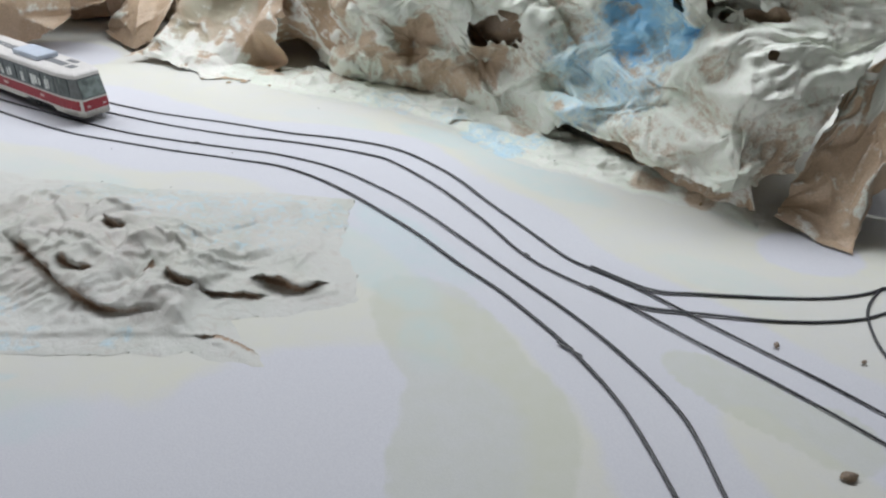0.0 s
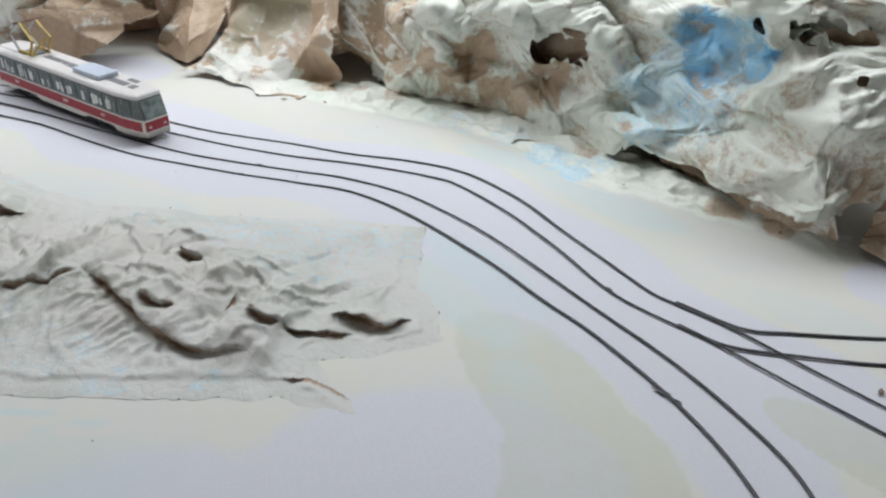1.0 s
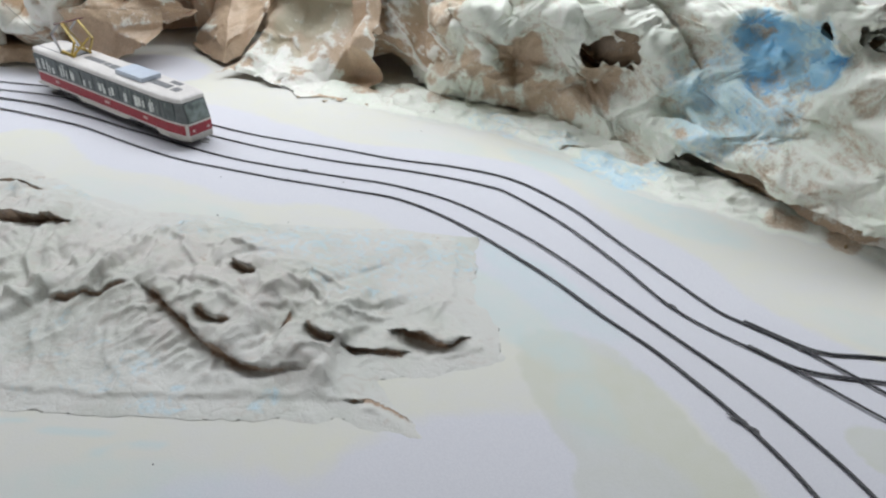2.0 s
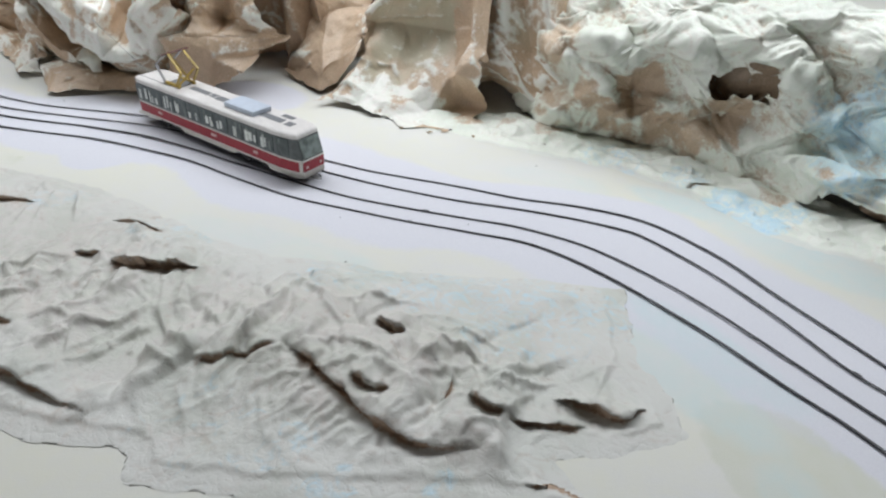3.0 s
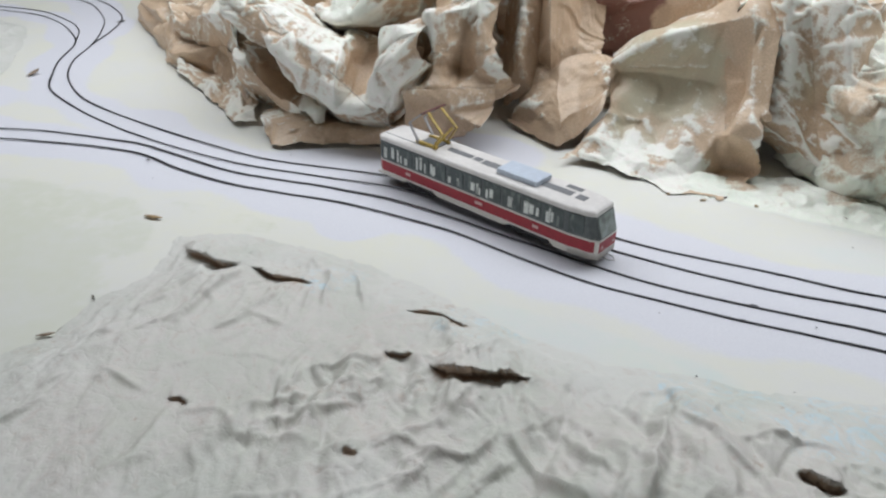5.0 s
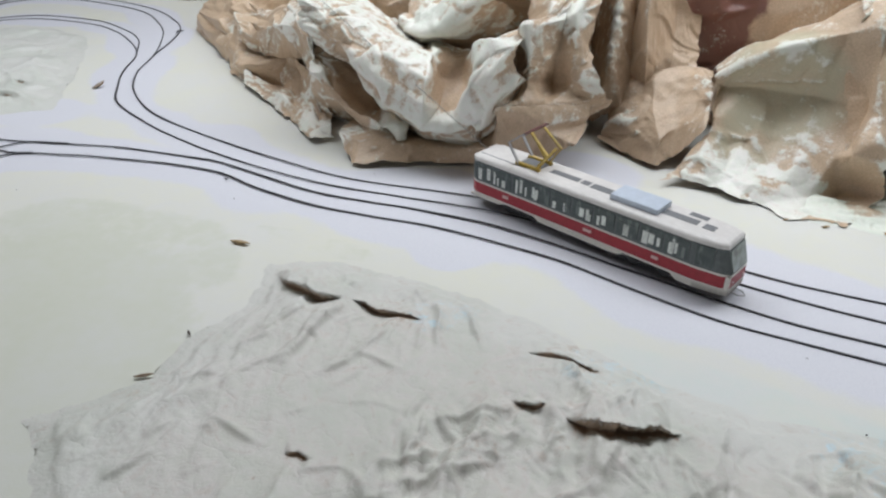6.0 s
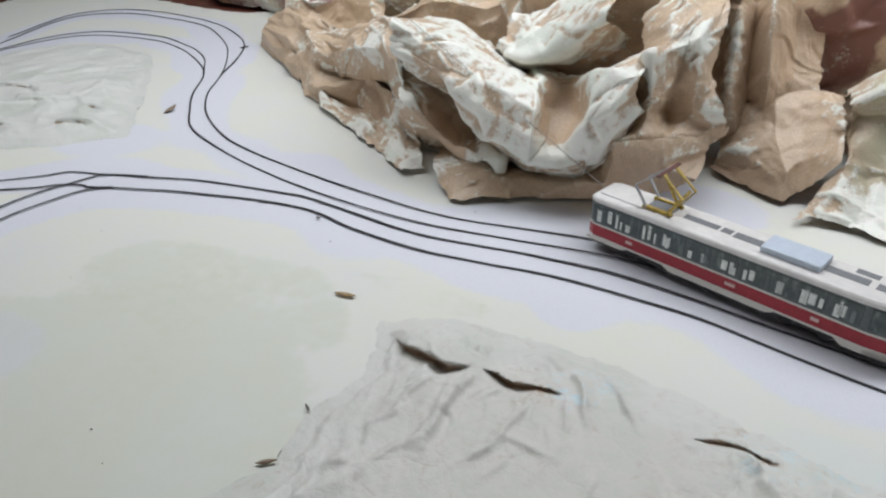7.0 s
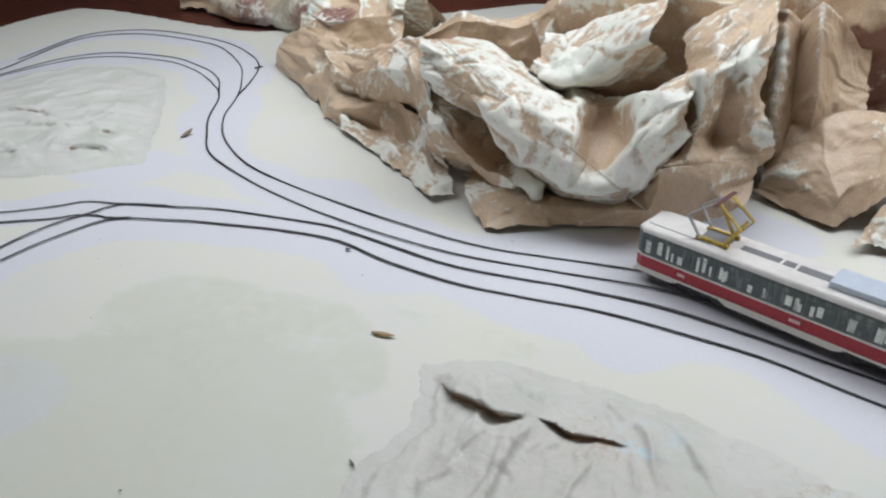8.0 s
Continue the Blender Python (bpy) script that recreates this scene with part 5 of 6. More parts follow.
        paint[sl] -= 1.1 * taper * np.where(s < 0, np.exp(-((s + 0.0004) / 0.0019) ** 2), np.exp(-(s / 0.0012) ** 2) * 0.4)
    for x, y, r, v in thins:
        d = np.hypot(X - x, Y - y) / r + 0.5 * soft_noise(X, Y, 0.012, seed + 9)
        paint = np.where(d < 1.2, paint * (1 - (1 - smoothstep(0.5, 1.2, d))) + v * (1 - smoothstep(0.5, 1.2, d)), paint)
    P = np.stack([X + DX, Y + DY, np.maximum(Z, 0.0003)], -1)
    gx, gy = np.gradient(inner, step, axis=0), np.gradient(inner, step, axis=1)
    gl = gx * gx + gy * gy + 1e-6
    rim = (inner < 0) & (inner > -1.6 * step)
    P[..., 0] = np.where(rim, X - np.clip(inner * gx / gl, -2 * step, 2 * step), P[..., 0])
    P[..., 1] = np.where(rim, Y - np.clip(inner * gy / gl, -2 * step, 2 * step), P[..., 1])
    used = inner > -1.6 * step
    P[..., 2] = np.where(inner < 0.032, np.minimum(P[..., 2], edge_z + np.clip(inner, 0, 1) * 0.12 + np.clip(inner - 0.009, 0, 1) * 0.5), P[..., 2])
    fade = (1 - smoothstep(0.004, fading, inner + 0.3 * fading * soft_noise(X, Y, 0.02, seed + 31))) * (0.75 - 0.25 * smoothstep(*faded, X))
    attrs = {"fade": fade.ravel(), "cover": paint.ravel(), "blue": spots(P, blues).ravel(), "stain": np.zeros(X.size), "green": np.zeros(X.size)}
    faces = grid_faces(nu, nv, used)
    index = np.full(nu * nv, -1)
    ids = np.unique(np.array(faces))
    index[ids] = np.arange(len(ids))
    flat = P.reshape(-1, 3)[ids]
    which = np.zeros(X.shape, dtype=int)
    for k, area in enumerate(areas):
        which[inside_distance(X, Y, area) > 0] = k + 1
    return split_parts(name, flat, index[np.array(faces)].tolist(), mat, {k: v[ids] for k, v in attrs.items()}, which.ravel()[ids], parts)


# tears gape towards the near side; creases are the sheet's sharper folds
TEARS_WEST = [
    ([(-0.484, 0.448), (-0.473, 0.439), (-0.461, 0.431), (-0.451, 0.428), (-0.442, 0.429)], 0.007, 0.011),
    ([(-0.438, 0.431), (-0.425, 0.427), (-0.412, 0.425), (-0.399, 0.424)], 0.0045, 0.009),
    ([(-0.330, 0.368), (-0.317, 0.363), (-0.296, 0.366), (-0.283, 0.368)], 0.008, 0.014),
    ([(-0.350, 0.374), (-0.342, 0.372), (-0.337, 0.376)], 0.005, 0.008),
    ([(-0.348, 0.407), (-0.339, 0.408), (-0.326, 0.405), (-0.314, 0.401)], 0.0022, 0.006),
    ([(-0.352, 0.312), (-0.348, 0.311), (-0.345, 0.311)], 0.0016, 0.006),
    ([(-0.388, 0.260), (-0.364, 0.274), (-0.337, 0.284), (-0.324, 0.280), (-0.308, 0.273), (-0.290, 0.265)], 0.0055, 0.012)]
TEARS_EAST = [
    ([(-0.433, 0.330), (-0.428, 0.331), (-0.422, 0.328)], 0.0018, 0.006),
    ([(-0.259, 0.294), (-0.240, 0.297), (-0.222, 0.302)], 0.002, 0.009),
    ([(-0.221, 0.304), (-0.204, 0.293), (-0.190, 0.280), (-0.178, 0.269), (-0.158, 0.261), (-0.135, 0.260)], 0.0046, 0.012),
    ([(-0.188, 0.286), (-0.179, 0.283), (-0.172, 0.284)], 0.0028, 0.006),
    ([(-0.185, 0.327), (-0.176, 0.321), (-0.169, 0.320)], 0.0075, 0.01),
    ([(-0.141, 0.284), (-0.134, 0.280), (-0.127, 0.278)], 0.005, 0.008),
    ([(-0.151, 0.280), (-0.150, 0.285), (-0.149, 0.291)], 0.0025, 0.005),
    ([(-0.106, 0.294), (-0.090, 0.287), (-0.077, 0.284), (-0.067, 0.292)], 0.0085, 0.01),
    ([(-0.126, 0.278), (-0.109, 0.278), (-0.092, 0.278)], 0.0032, 0.008),
    ([(-0.119, 0.250), (-0.103, 0.246), (-0.089, 0.237)], 0.0035, 0.005)]
CREASES_A = [
    ([(-0.390, 0.332), (-0.384, 0.348), (-0.384, 0.356)], 0.0035),
    ([(-0.377, 0.336), (-0.371, 0.344)], 0.002),
    ([(-0.384, 0.356), (-0.365, 0.362), (-0.349, 0.368)], 0.0025),
    ([(-0.330, 0.296), (-0.321, 0.309), (-0.316, 0.317), (-0.303, 0.321), (-0.294, 0.335)], 0.0038),
    ([(-0.306, 0.295), (-0.296, 0.311), (-0.285, 0.322)], 0.003),
    ([(-0.293, 0.303), (-0.286, 0.303), (-0.274, 0.295), (-0.269, 0.291)], 0.003),
    ([(-0.336, 0.345), (-0.332, 0.362)], 0.003),
    ([(-0.291, 0.336), (-0.274, 0.311), (-0.262, 0.300)], 0.004),
    ([(-0.314, 0.338), (-0.308, 0.359)], 0.003),
    ([(-0.296, 0.359), (-0.290, 0.338)], 0.0025)]
CREASES_B = [
    ([(-0.270, 0.341), (-0.261, 0.327), (-0.252, 0.314)], 0.003),
    ([(-0.288, 0.356), (-0.278, 0.348)], 0.0025),
    ([(-0.342, 0.315), (-0.331, 0.321), (-0.320, 0.316)], 0.003),
    ([(-0.243, 0.299), (-0.234, 0.317), (-0.227, 0.337)], 0.0035),
    ([(-0.196, 0.378), (-0.191, 0.365)], 0.002),
    ([(-0.251, 0.300), (-0.246, 0.315), (-0.246, 0.331)], 0.0025),
    ([(-0.215, 0.345), (-0.209, 0.333), (-0.197, 0.319)], 0.0025)]
CREASES_C = [
    ([(-0.503, 0.391), (-0.497, 0.398), (-0.487, 0.416)], 0.003),
    ([(-0.470, 0.393), (-0.466, 0.406), (-0.452, 0.422)], 0.0035),
    ([(-0.452, 0.376), (-0.452, 0.385), (-0.443, 0.423)], 0.0035),
    ([(-0.424, 0.390), (-0.414, 0.412)], 0.003),
    ([(-0.445, 0.410), (-0.439, 0.426)], 0.003),
    ([(-0.397, 0.439), (-0.392, 0.425), (-0.389, 0.402)], 0.004),
    ([(-0.386, 0.445), (-0.377, 0.428), (-0.369, 0.408)], 0.004),
    ([(-0.399, 0.423), (-0.397, 0.397)], 0.0025),
    ([(-0.433, 0.377), (-0.420, 0.394)], 0.0025),
    ([(-0.505, 0.391), (-0.504, 0.402)], 0.002),
    ([(-0.422, 0.393), (-0.400, 0.384)], 0.002),
    ([(-0.410, 0.453), (-0.402, 0.438)], 0.0025),
    ([(-0.475, 0.357), (-0.467, 0.373), (-0.451, 0.384)], 0.002)]
CREASES_D = [
    ([(-0.288, 0.302), (-0.273, 0.294), (-0.261, 0.289)], 0.0025),
    ([(-0.290, 0.334), (-0.275, 0.312), (-0.252, 0.291)], 0.0035),
    ([(-0.267, 0.331), (-0.252, 0.314)], 0.0025),
    ([(-0.253, 0.333), (-0.237, 0.315)], 0.003),
    ([(-0.230, 0.360), (-0.215, 0.344), (-0.201, 0.328)], 0.003),
    ([(-0.169, 0.320), (-0.162, 0.298)], 0.0035),
    ([(-0.157, 0.298), (-0.154, 0.314), (-0.141, 0.309), (-0.129, 0.296)], 0.004),
    ([(-0.127, 0.275), (-0.119, 0.288), (-0.113, 0.294)], 0.0035),
    ([(-0.144, 0.261), (-0.139, 0.269), (-0.127, 0.272)], 0.003)]
CREASES_E = [
    ([(-0.098, 0.374), (-0.087, 0.354)], 0.0025),
    ([(-0.068, 0.377), (-0.063, 0.350)], 0.0025),
    ([(-0.203, 0.308), (-0.189, 0.304), (-0.169, 0.295)], 0.0035),
    ([(-0.206, 0.337), (-0.191, 0.344), (-0.163, 0.346)], 0.003),
    ([(-0.161, 0.332), (-0.143, 0.325), (-0.121, 0.316)], 0.003),
    ([(-0.244, 0.359), (-0.230, 0.370), (-0.203, 0.369)], 0.003),
    ([(-0.130, 0.295), (-0.115, 0.298), (-0.100, 0.304)], 0.003),
    ([(-0.085, 0.301), (-0.079, 0.314), (-0.073, 0.323)], 0.0025),
    ([(-0.134, 0.254), (-0.131, 0.239)], 0.003)]

CREASES_F = [
    ([(-0.511, 0.335), (-0.505, 0.344), (-0.499, 0.354)], 0.0025),
    ([(-0.496, 0.306), (-0.490, 0.313), (-0.484, 0.324)], 0.003),
    ([(-0.514, 0.296), (-0.509, 0.303)], 0.002),
    ([(-0.471, 0.343), (-0.456, 0.337), (-0.445, 0.333)], 0.0025),
    ([(-0.492, 0.327), (-0.484, 0.338)], 0.002),
    ([(-0.331, 0.301), (-0.325, 0.313), (-0.309, 0.323)], 0.0025),
    ([(-0.305, 0.298), (-0.300, 0.310), (-0.285, 0.324)], 0.0025),
    ([(-0.294, 0.305), (-0.279, 0.298), (-0.267, 0.295)], 0.002),
    ([(-0.210, 0.274), (-0.205, 0.296)], 0.002),
    ([(-0.208, 0.285), (-0.203, 0.303)], 0.002),
    ([(-0.308, 0.261), (-0.288, 0.260)], 0.002),
    ([(-0.268, 0.267), (-0.263, 0.250), (-0.254, 0.236)], 0.002)]

bank = relief_sheet(
    "pasted_paper_bank",
    [(-0.062, 0.378), (-0.064, 0.35), (-0.066, 0.32), (-0.054, 0.300), (-0.052, 0.276), (-0.085, 0.266), (-0.108, 0.262), (-0.086, 0.231), (-0.12, 0.238), (-0.17, 0.237), (-0.22, 0.235),
     (-0.26, 0.236), (-0.272, 0.252), (-0.30, 0.252), (-0.36, 0.262), (-0.43, 0.245), (-0.50, 0.262), (-0.512, 0.288), (-0.548, 0.33), (-0.53, 0.344), (-0.511, 0.362), (-0.507, 0.392), (-0.493, 0.425), (-0.497, 0.462), (-0.46, 0.475),
     (-0.392, 0.46), (-0.34, 0.438), (-0.30, 0.41), (-0.25, 0.388), (-0.20, 0.386), (-0.10, 0.381)],
    RELIEF, 307, 0.005, 0.001,
    lips=TEARS_WEST + TEARS_EAST, wrinkles=CREASES_A + CREASES_B + CREASES_C + CREASES_D + CREASES_E + CREASES_F,
    parts=("upper_sheet", "lower_sheet", "corner_strip", "end_sheet"),
    areas=[[(-0.26, 0.284), (-0.251, 0.296), (-0.233, 0.297), (-0.216, 0.299), (-0.19, 0.275), (-0.159, 0.256), (-0.132, 0.252), (-0.13, 0.22), (-0.28, 0.22)],
           [(-0.40, 0.276), (-0.338, 0.285), (-0.304, 0.268), (-0.266, 0.255), (-0.27, 0.22), (-0.60, 0.2), (-0.60, 0.27)],
           [(-0.36, 0.50), (-0.37, 0.42), (-0.395, 0.335), (-0.42, 0.28), (-0.60, 0.272), (-0.60, 0.50)]],
    random_wrinkles=230, creases=((70, 0.0055), (320, 0.0040), (1400, 0.0019), (5000, 0.0006)), crinkle=((0.022, 0.0032, 4.5), (0.012, 0.0024, 5.0), (0.006, 0.0014, 5.0)), cover=0.93, fading=0.06, faded=(-0.26, -0.40),
    calm=[(-0.45, 0.39, 0.055), (-0.40, 0.40, 0.05), (-0.43, 0.355, 0.045), (-0.36, 0.40, 0.04), (-0.20, 0.25, 0.05), (-0.25, 0.262, 0.04), (-0.155, 0.243, 0.03), (-0.33, 0.255, 0.05), (-0.40, 0.262, 0.06), (-0.48, 0.30, 0.06), (-0.44, 0.33, 0.045), (-0.11, 0.35, 0.05), (-0.16, 0.362, 0.035), (-0.08, 0.33, 0.03)],
    bumps=[(-0.17, 0.29, 0.035, 0.007), (-0.13, 0.285, 0.03, 0.004), (-0.23, 0.305, 0.03, 0.006), (-0.31, 0.375, 0.03, 0.003), (-0.46, 0.43, 0.03, 0.003), (-0.12, 0.35, 0.05, -0.004), (-0.5, 0.33, 0.05, -0.004), (-0.35, 0.30, 0.04, 0.003)],
    blues=[(-0.148, 0.247, 0.003, 0.006, 0.5), (-0.152, 0.242, 0.003, 0.005, 0.55), (-0.185, 0.243, 0.003, 0.009, 0.42), (-0.197, 0.240, 0.003, 0.009, 0.42), (-0.205, 0.262, 0.004, 0.010, 0.34), (-0.212, 0.252, 0.004, 0.010, 0.34),
           (-0.12, 0.35, 0.005, 0.05, 0.34), (-0.08, 0.355, 0.005, 0.025, 0.38), (-0.16, 0.362, 0.005, 0.035, 0.34), (-0.21, 0.37, 0.005, 0.03, 0.32), (-0.30, 0.41, 0.004, 0.02, 0.36), (-0.39, 0.43, 0.004, 0.02, 0.34), (-0.24, 0.265, 0.005, 0.03, 0.26), (-0.27, 0.258, 0.006, 0.006, 0.45), (-0.32, 0.402, 0.004, 0.02, 0.28), (-0.19, 0.378, 0.003, 0.012, 0.4)])
tagged(bank, "crumpled grey-white painted paper pasted low with brown tears", "paper relief")

meadow = relief_sheet(
    "pasted_paper_rise",
    [(-0.785, 0.664), (-0.83, 0.635), (-0.89, 0.62), (-0.98, 0.63), (-1.06, 0.70), (-1.10, 0.80), (-1.085, 0.88), (-1.05, 0.92), (-0.97, 0.925), (-0.90, 0.89), (-0.86, 0.82), (-0.82, 0.74)],
    RELIEF, 331, 0.009, 0.0024, parts=("near_sheet", "far_sheet"), areas=[[(-1.2, 0.77), (-0.7, 0.77), (-0.7, 1.1), (-1.2, 1.1)]], random_wrinkles=60, cover=1.15, fading=2.0, faded=(-9, -10), spread=0.7, heading=0.2, crinkle=((0.03, 0.005, 3.0), (0.014, 0.003, 3.0), (0.007, 0.0012, 3.0)),
    lips=[([(-0.86, 0.665), (-0.84, 0.668), (-0.82, 0.672)], 0.0016, 0.008), ([(-0.93, 0.70), (-0.90, 0.71), (-0.875, 0.705)], 0.0016, 0.01), ([(-0.93, 0.655), (-0.91, 0.658), (-0.885, 0.655)], 0.0015, 0.008),
          ([(-0.86, 0.71), (-0.85, 0.712), (-0.835, 0.708)], 0.002, 0.007), ([(-0.99, 0.745), (-0.96, 0.752), (-0.93, 0.742)], 0.0025, 0.01)])
tagged(meadow, "wrinkled white paper pasted in a low swell", "paper relief")

apron = relief_sheet(
    "pasted_paper_apron",
    [(-0.205, 0.575), (-0.165, 0.565), (-0.13, 0.548), (-0.09, 0.532), (-0.045, 0.52), (-0.005, 0.49), (0.03, 0.445), (0.07, 0.42), (0.11, 0.397), (0.148, 0.378), (0.17, 0.357), (0.18, 0.372), (0.19, 0.39), (0.13, 0.45), (0.06, 0.53),
     (-0.03, 0.59), (-0.1, 0.62), (-0.19, 0.62)],
    WHITED, 353, 0.006, 0.0014, parts=("left_strip", "middle_strip", "right_strip"),
    areas=[[(-0.10, 0.65), (-0.07, 0.50), (0.04, 0.42), (0.09, 0.55)], [(0.09, 0.55), (0.04, 0.42), (0.06, 0.3), (0.25, 0.3), (0.25, 0.45)]], random_wrinkles=90, cover=1.0, spread=0.6, heading=-0.7, creases=((300, 0.003), (2000, 0.0020)), ease=0.010, crinkle=((0.010, 0.0030, 2.0), (0.005, 0.0018, 2.0)), fading=0.007, faded=(-9, -10), reach=0.35,
    lips=[([(-0.004, 0.499), (0.004, 0.502), (0.014, 0.497)], 0.004, 0.008), ([(0.10, 0.396), (0.107, 0.394), (0.114, 0.390)], 0.003, 0.006), ([(0.125, 0.385), (0.131, 0.383), (0.137, 0.380)], 0.003, 0.006)],
    blues=[(0.02, 0.475, 0.004, 0.022, 0.65), (0.035, 0.455, 0.003, 0.014, 0.75), (0.0, 0.51, 0.004, 0.02, 0.42), (-0.05, 0.53, 0.003, 0.03, 0.38), (0.05, 0.47, 0.004, 0.02, 0.5)],
    thins=[(0.12, 0.41, 0.012, 0.4), (0.15, 0.39, 0.010, 0.4), (-0.12, 0.588, 0.012, 0.45), (-0.15, 0.592, 0.012, 0.4), (0.05, 0.49, 0.014, 0.5), (-0.09, 0.572, 0.012, 0.5)])
tagged(apron, "rough white painted paper pasted at the foot of the cliff", "paper relief")


# ---- paper tram ----
CREAM = simple("cream_card", (0.66, 0.63, 0.58), 0.5, 500, 0.06)
ROOFCARD = simple("pale_roof_card", (0.66, 0.635, 0.615), 0.5, 300, 0.06)
RED = simple("printed_red", (0.33, 0.024, 0.035), 0.45, 500, 0.15)
SLATE = simple("printed_grey", (0.17, 0.175, 0.185), 0.5, 600, 0.12)
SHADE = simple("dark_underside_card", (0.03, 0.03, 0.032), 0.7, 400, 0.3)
HATCH = simple("pale_blue_card", (0.50, 0.56, 0.65), 0.45, 300, 0.06)
YELLOW = simple("yellow_card", (0.42, 0.29, 0.055), 0.5, 500, 0.3)
STEEL = simple("grey_card", (0.36, 0.36, 0.37), 0.5, 500, 0.15)
MAROON = simple("dark_red_card", (0.10, 0.035, 0.03), 0.5, 500, 0.2)
PINK = simple("pale_print", (0.62, 0.42, 0.40), 0.5, 500, 0.1)


def window_print():
    """Printed windows: dark greenish grey with pale upright shapes of seats and posts."""
    mat, nt, bsdf = nodes_of("printed_window", 0.3)
    tc = nt.nodes.new("ShaderNodeTexCoord")
    mp = add(nt, "ShaderNodeMapping", Scale=(420.0, 40.0, 110.0))
    n = add(nt, "ShaderNodeTexNoise", Scale=1.0, Detail=1.5, Roughness=0.5)
    nt.links.new(tc.outputs["Object"], mp.inputs["Vector"])
    nt.links.new(mp.outputs[0], n.inputs["Vector"])
    dark = blend(nt, noise_node(nt, 260), (0.028, 0.038, 0.038), (0.10, 0.125, 0.12))
    col = blend(nt, ramp(nt, n.outputs["Fac"], 0.55, 0.75), dark, (0.15, 0.18, 0.17))
    nt.links.new(col, bsdf.inputs["Base Color"])
    return mat


PANE = window_print()
SEATS = simple("pale_seat_print", (0.66, 0.69, 0.65), 0.4, 700, 0.25)
SEATS_DIM = simple("dim_seat_print", (0.20, 0.23, 0.22), 0.4, 700, 0.25)
# windscreen colour is paled to carry a reflection of the sky
SCREEN = simple("windscreen_reflection_tint", (0.17, 0.20, 0.19), 0.25, 160, 0.5)
FRAME = simple("printed_window_post", (0.10, 0.115, 0.115), 0.35, 500, 0.2)
LONG, HALF = 0.165, 0.0138


def plan(z, grow=0.0):
    """The tram's outline at a height: blunt rear, narrowed raked front."""
    rake = 0.0048 * max(0.0, (z - 0.0165) / 0.0175)
    f, r = LONG / 2 - rake + grow, -LONG / 2 + grow * -1
    h = HALF + grow
    right = [(r, -h * 0.80), (r + 0.004, -h), (f - 0.017, -h), (f - 0.0045, -h * 0.86), (f, -h * 0.68)]
    return right + [(x, -y) for x, y in reversed(right)]


def band(bm, levels):
    """A closed prism through outlines at several (height, growth) levels."""
    rings = []
    for z, grow in levels:
        rings.append([bm.verts.new((x, y, z)) for x, y in plan(z, grow)])
    for a, b in zip(rings, rings[1:]):
        for i in range(len(a)):
            bm.faces.new((a[i], a[(i + 1) % len(a)], b[(i + 1) % len(a)], b[i]))
    bm.faces.new(list(reversed(rings[0])))
    bm.faces.new(rings[-1])


def box(bm, x0, y0, z0, x1, y1, z1, m=None):
    vs = [bm.verts.new((x, y, z)) for x in (x0, x1) for y in (y0, y1) for z in (z0, z1)]
    for f in ((0, 1, 3, 2), (4, 6, 7, 5), (0, 4, 5, 1), (2, 3, 7, 6), (0, 2, 6, 4), (1, 5, 7, 3)):
        bm.faces.new([vs[i] for i in f])
    if m is not None:
        bmesh.ops.transform(bm, matrix=m, verts=vs)
    return vs


def box_part(name, size, mat, parent, label="", m=None, bevel=0.0):
    bm = bmesh.new()
    box(bm, *size, m)
    if bevel:
        bmesh.ops.bevel(bm, geom=bm.edges[:], offset=bevel, segments=2, affect="EDGES", profile=0.6)
    return part(name, bm, mat, parent, label)


def strip_part(name, a, b, width, thick, mat, parent, label="", side=(0, 1, 0)):
    """A flat strip of card between two points."""
    a, b, s = Vector(a), Vector(b), Vector(side)
    t = (b - a).normalized()
    n = t.cross(s).normalized()
    s = n.cross(t).normalized()
    bm = bmesh.new()
    vs = []
    for p in (a, b):
        for k, l in ((-1, -1), (1, -1), (1, 1), (-1, 1)):
            vs.append(bm.verts.new(p + s * (k * width / 2) + n * (l * thick / 2)))
    for f in ((0, 1, 2, 3), (7, 6, 5, 4), (0, 4, 5, 1), (1, 5, 6, 2), (2, 6, 7, 3), (3, 7, 4, 0)):
        bm.faces.new([vs[i] for i in f])
    return part(name, bm, mat, parent, label)


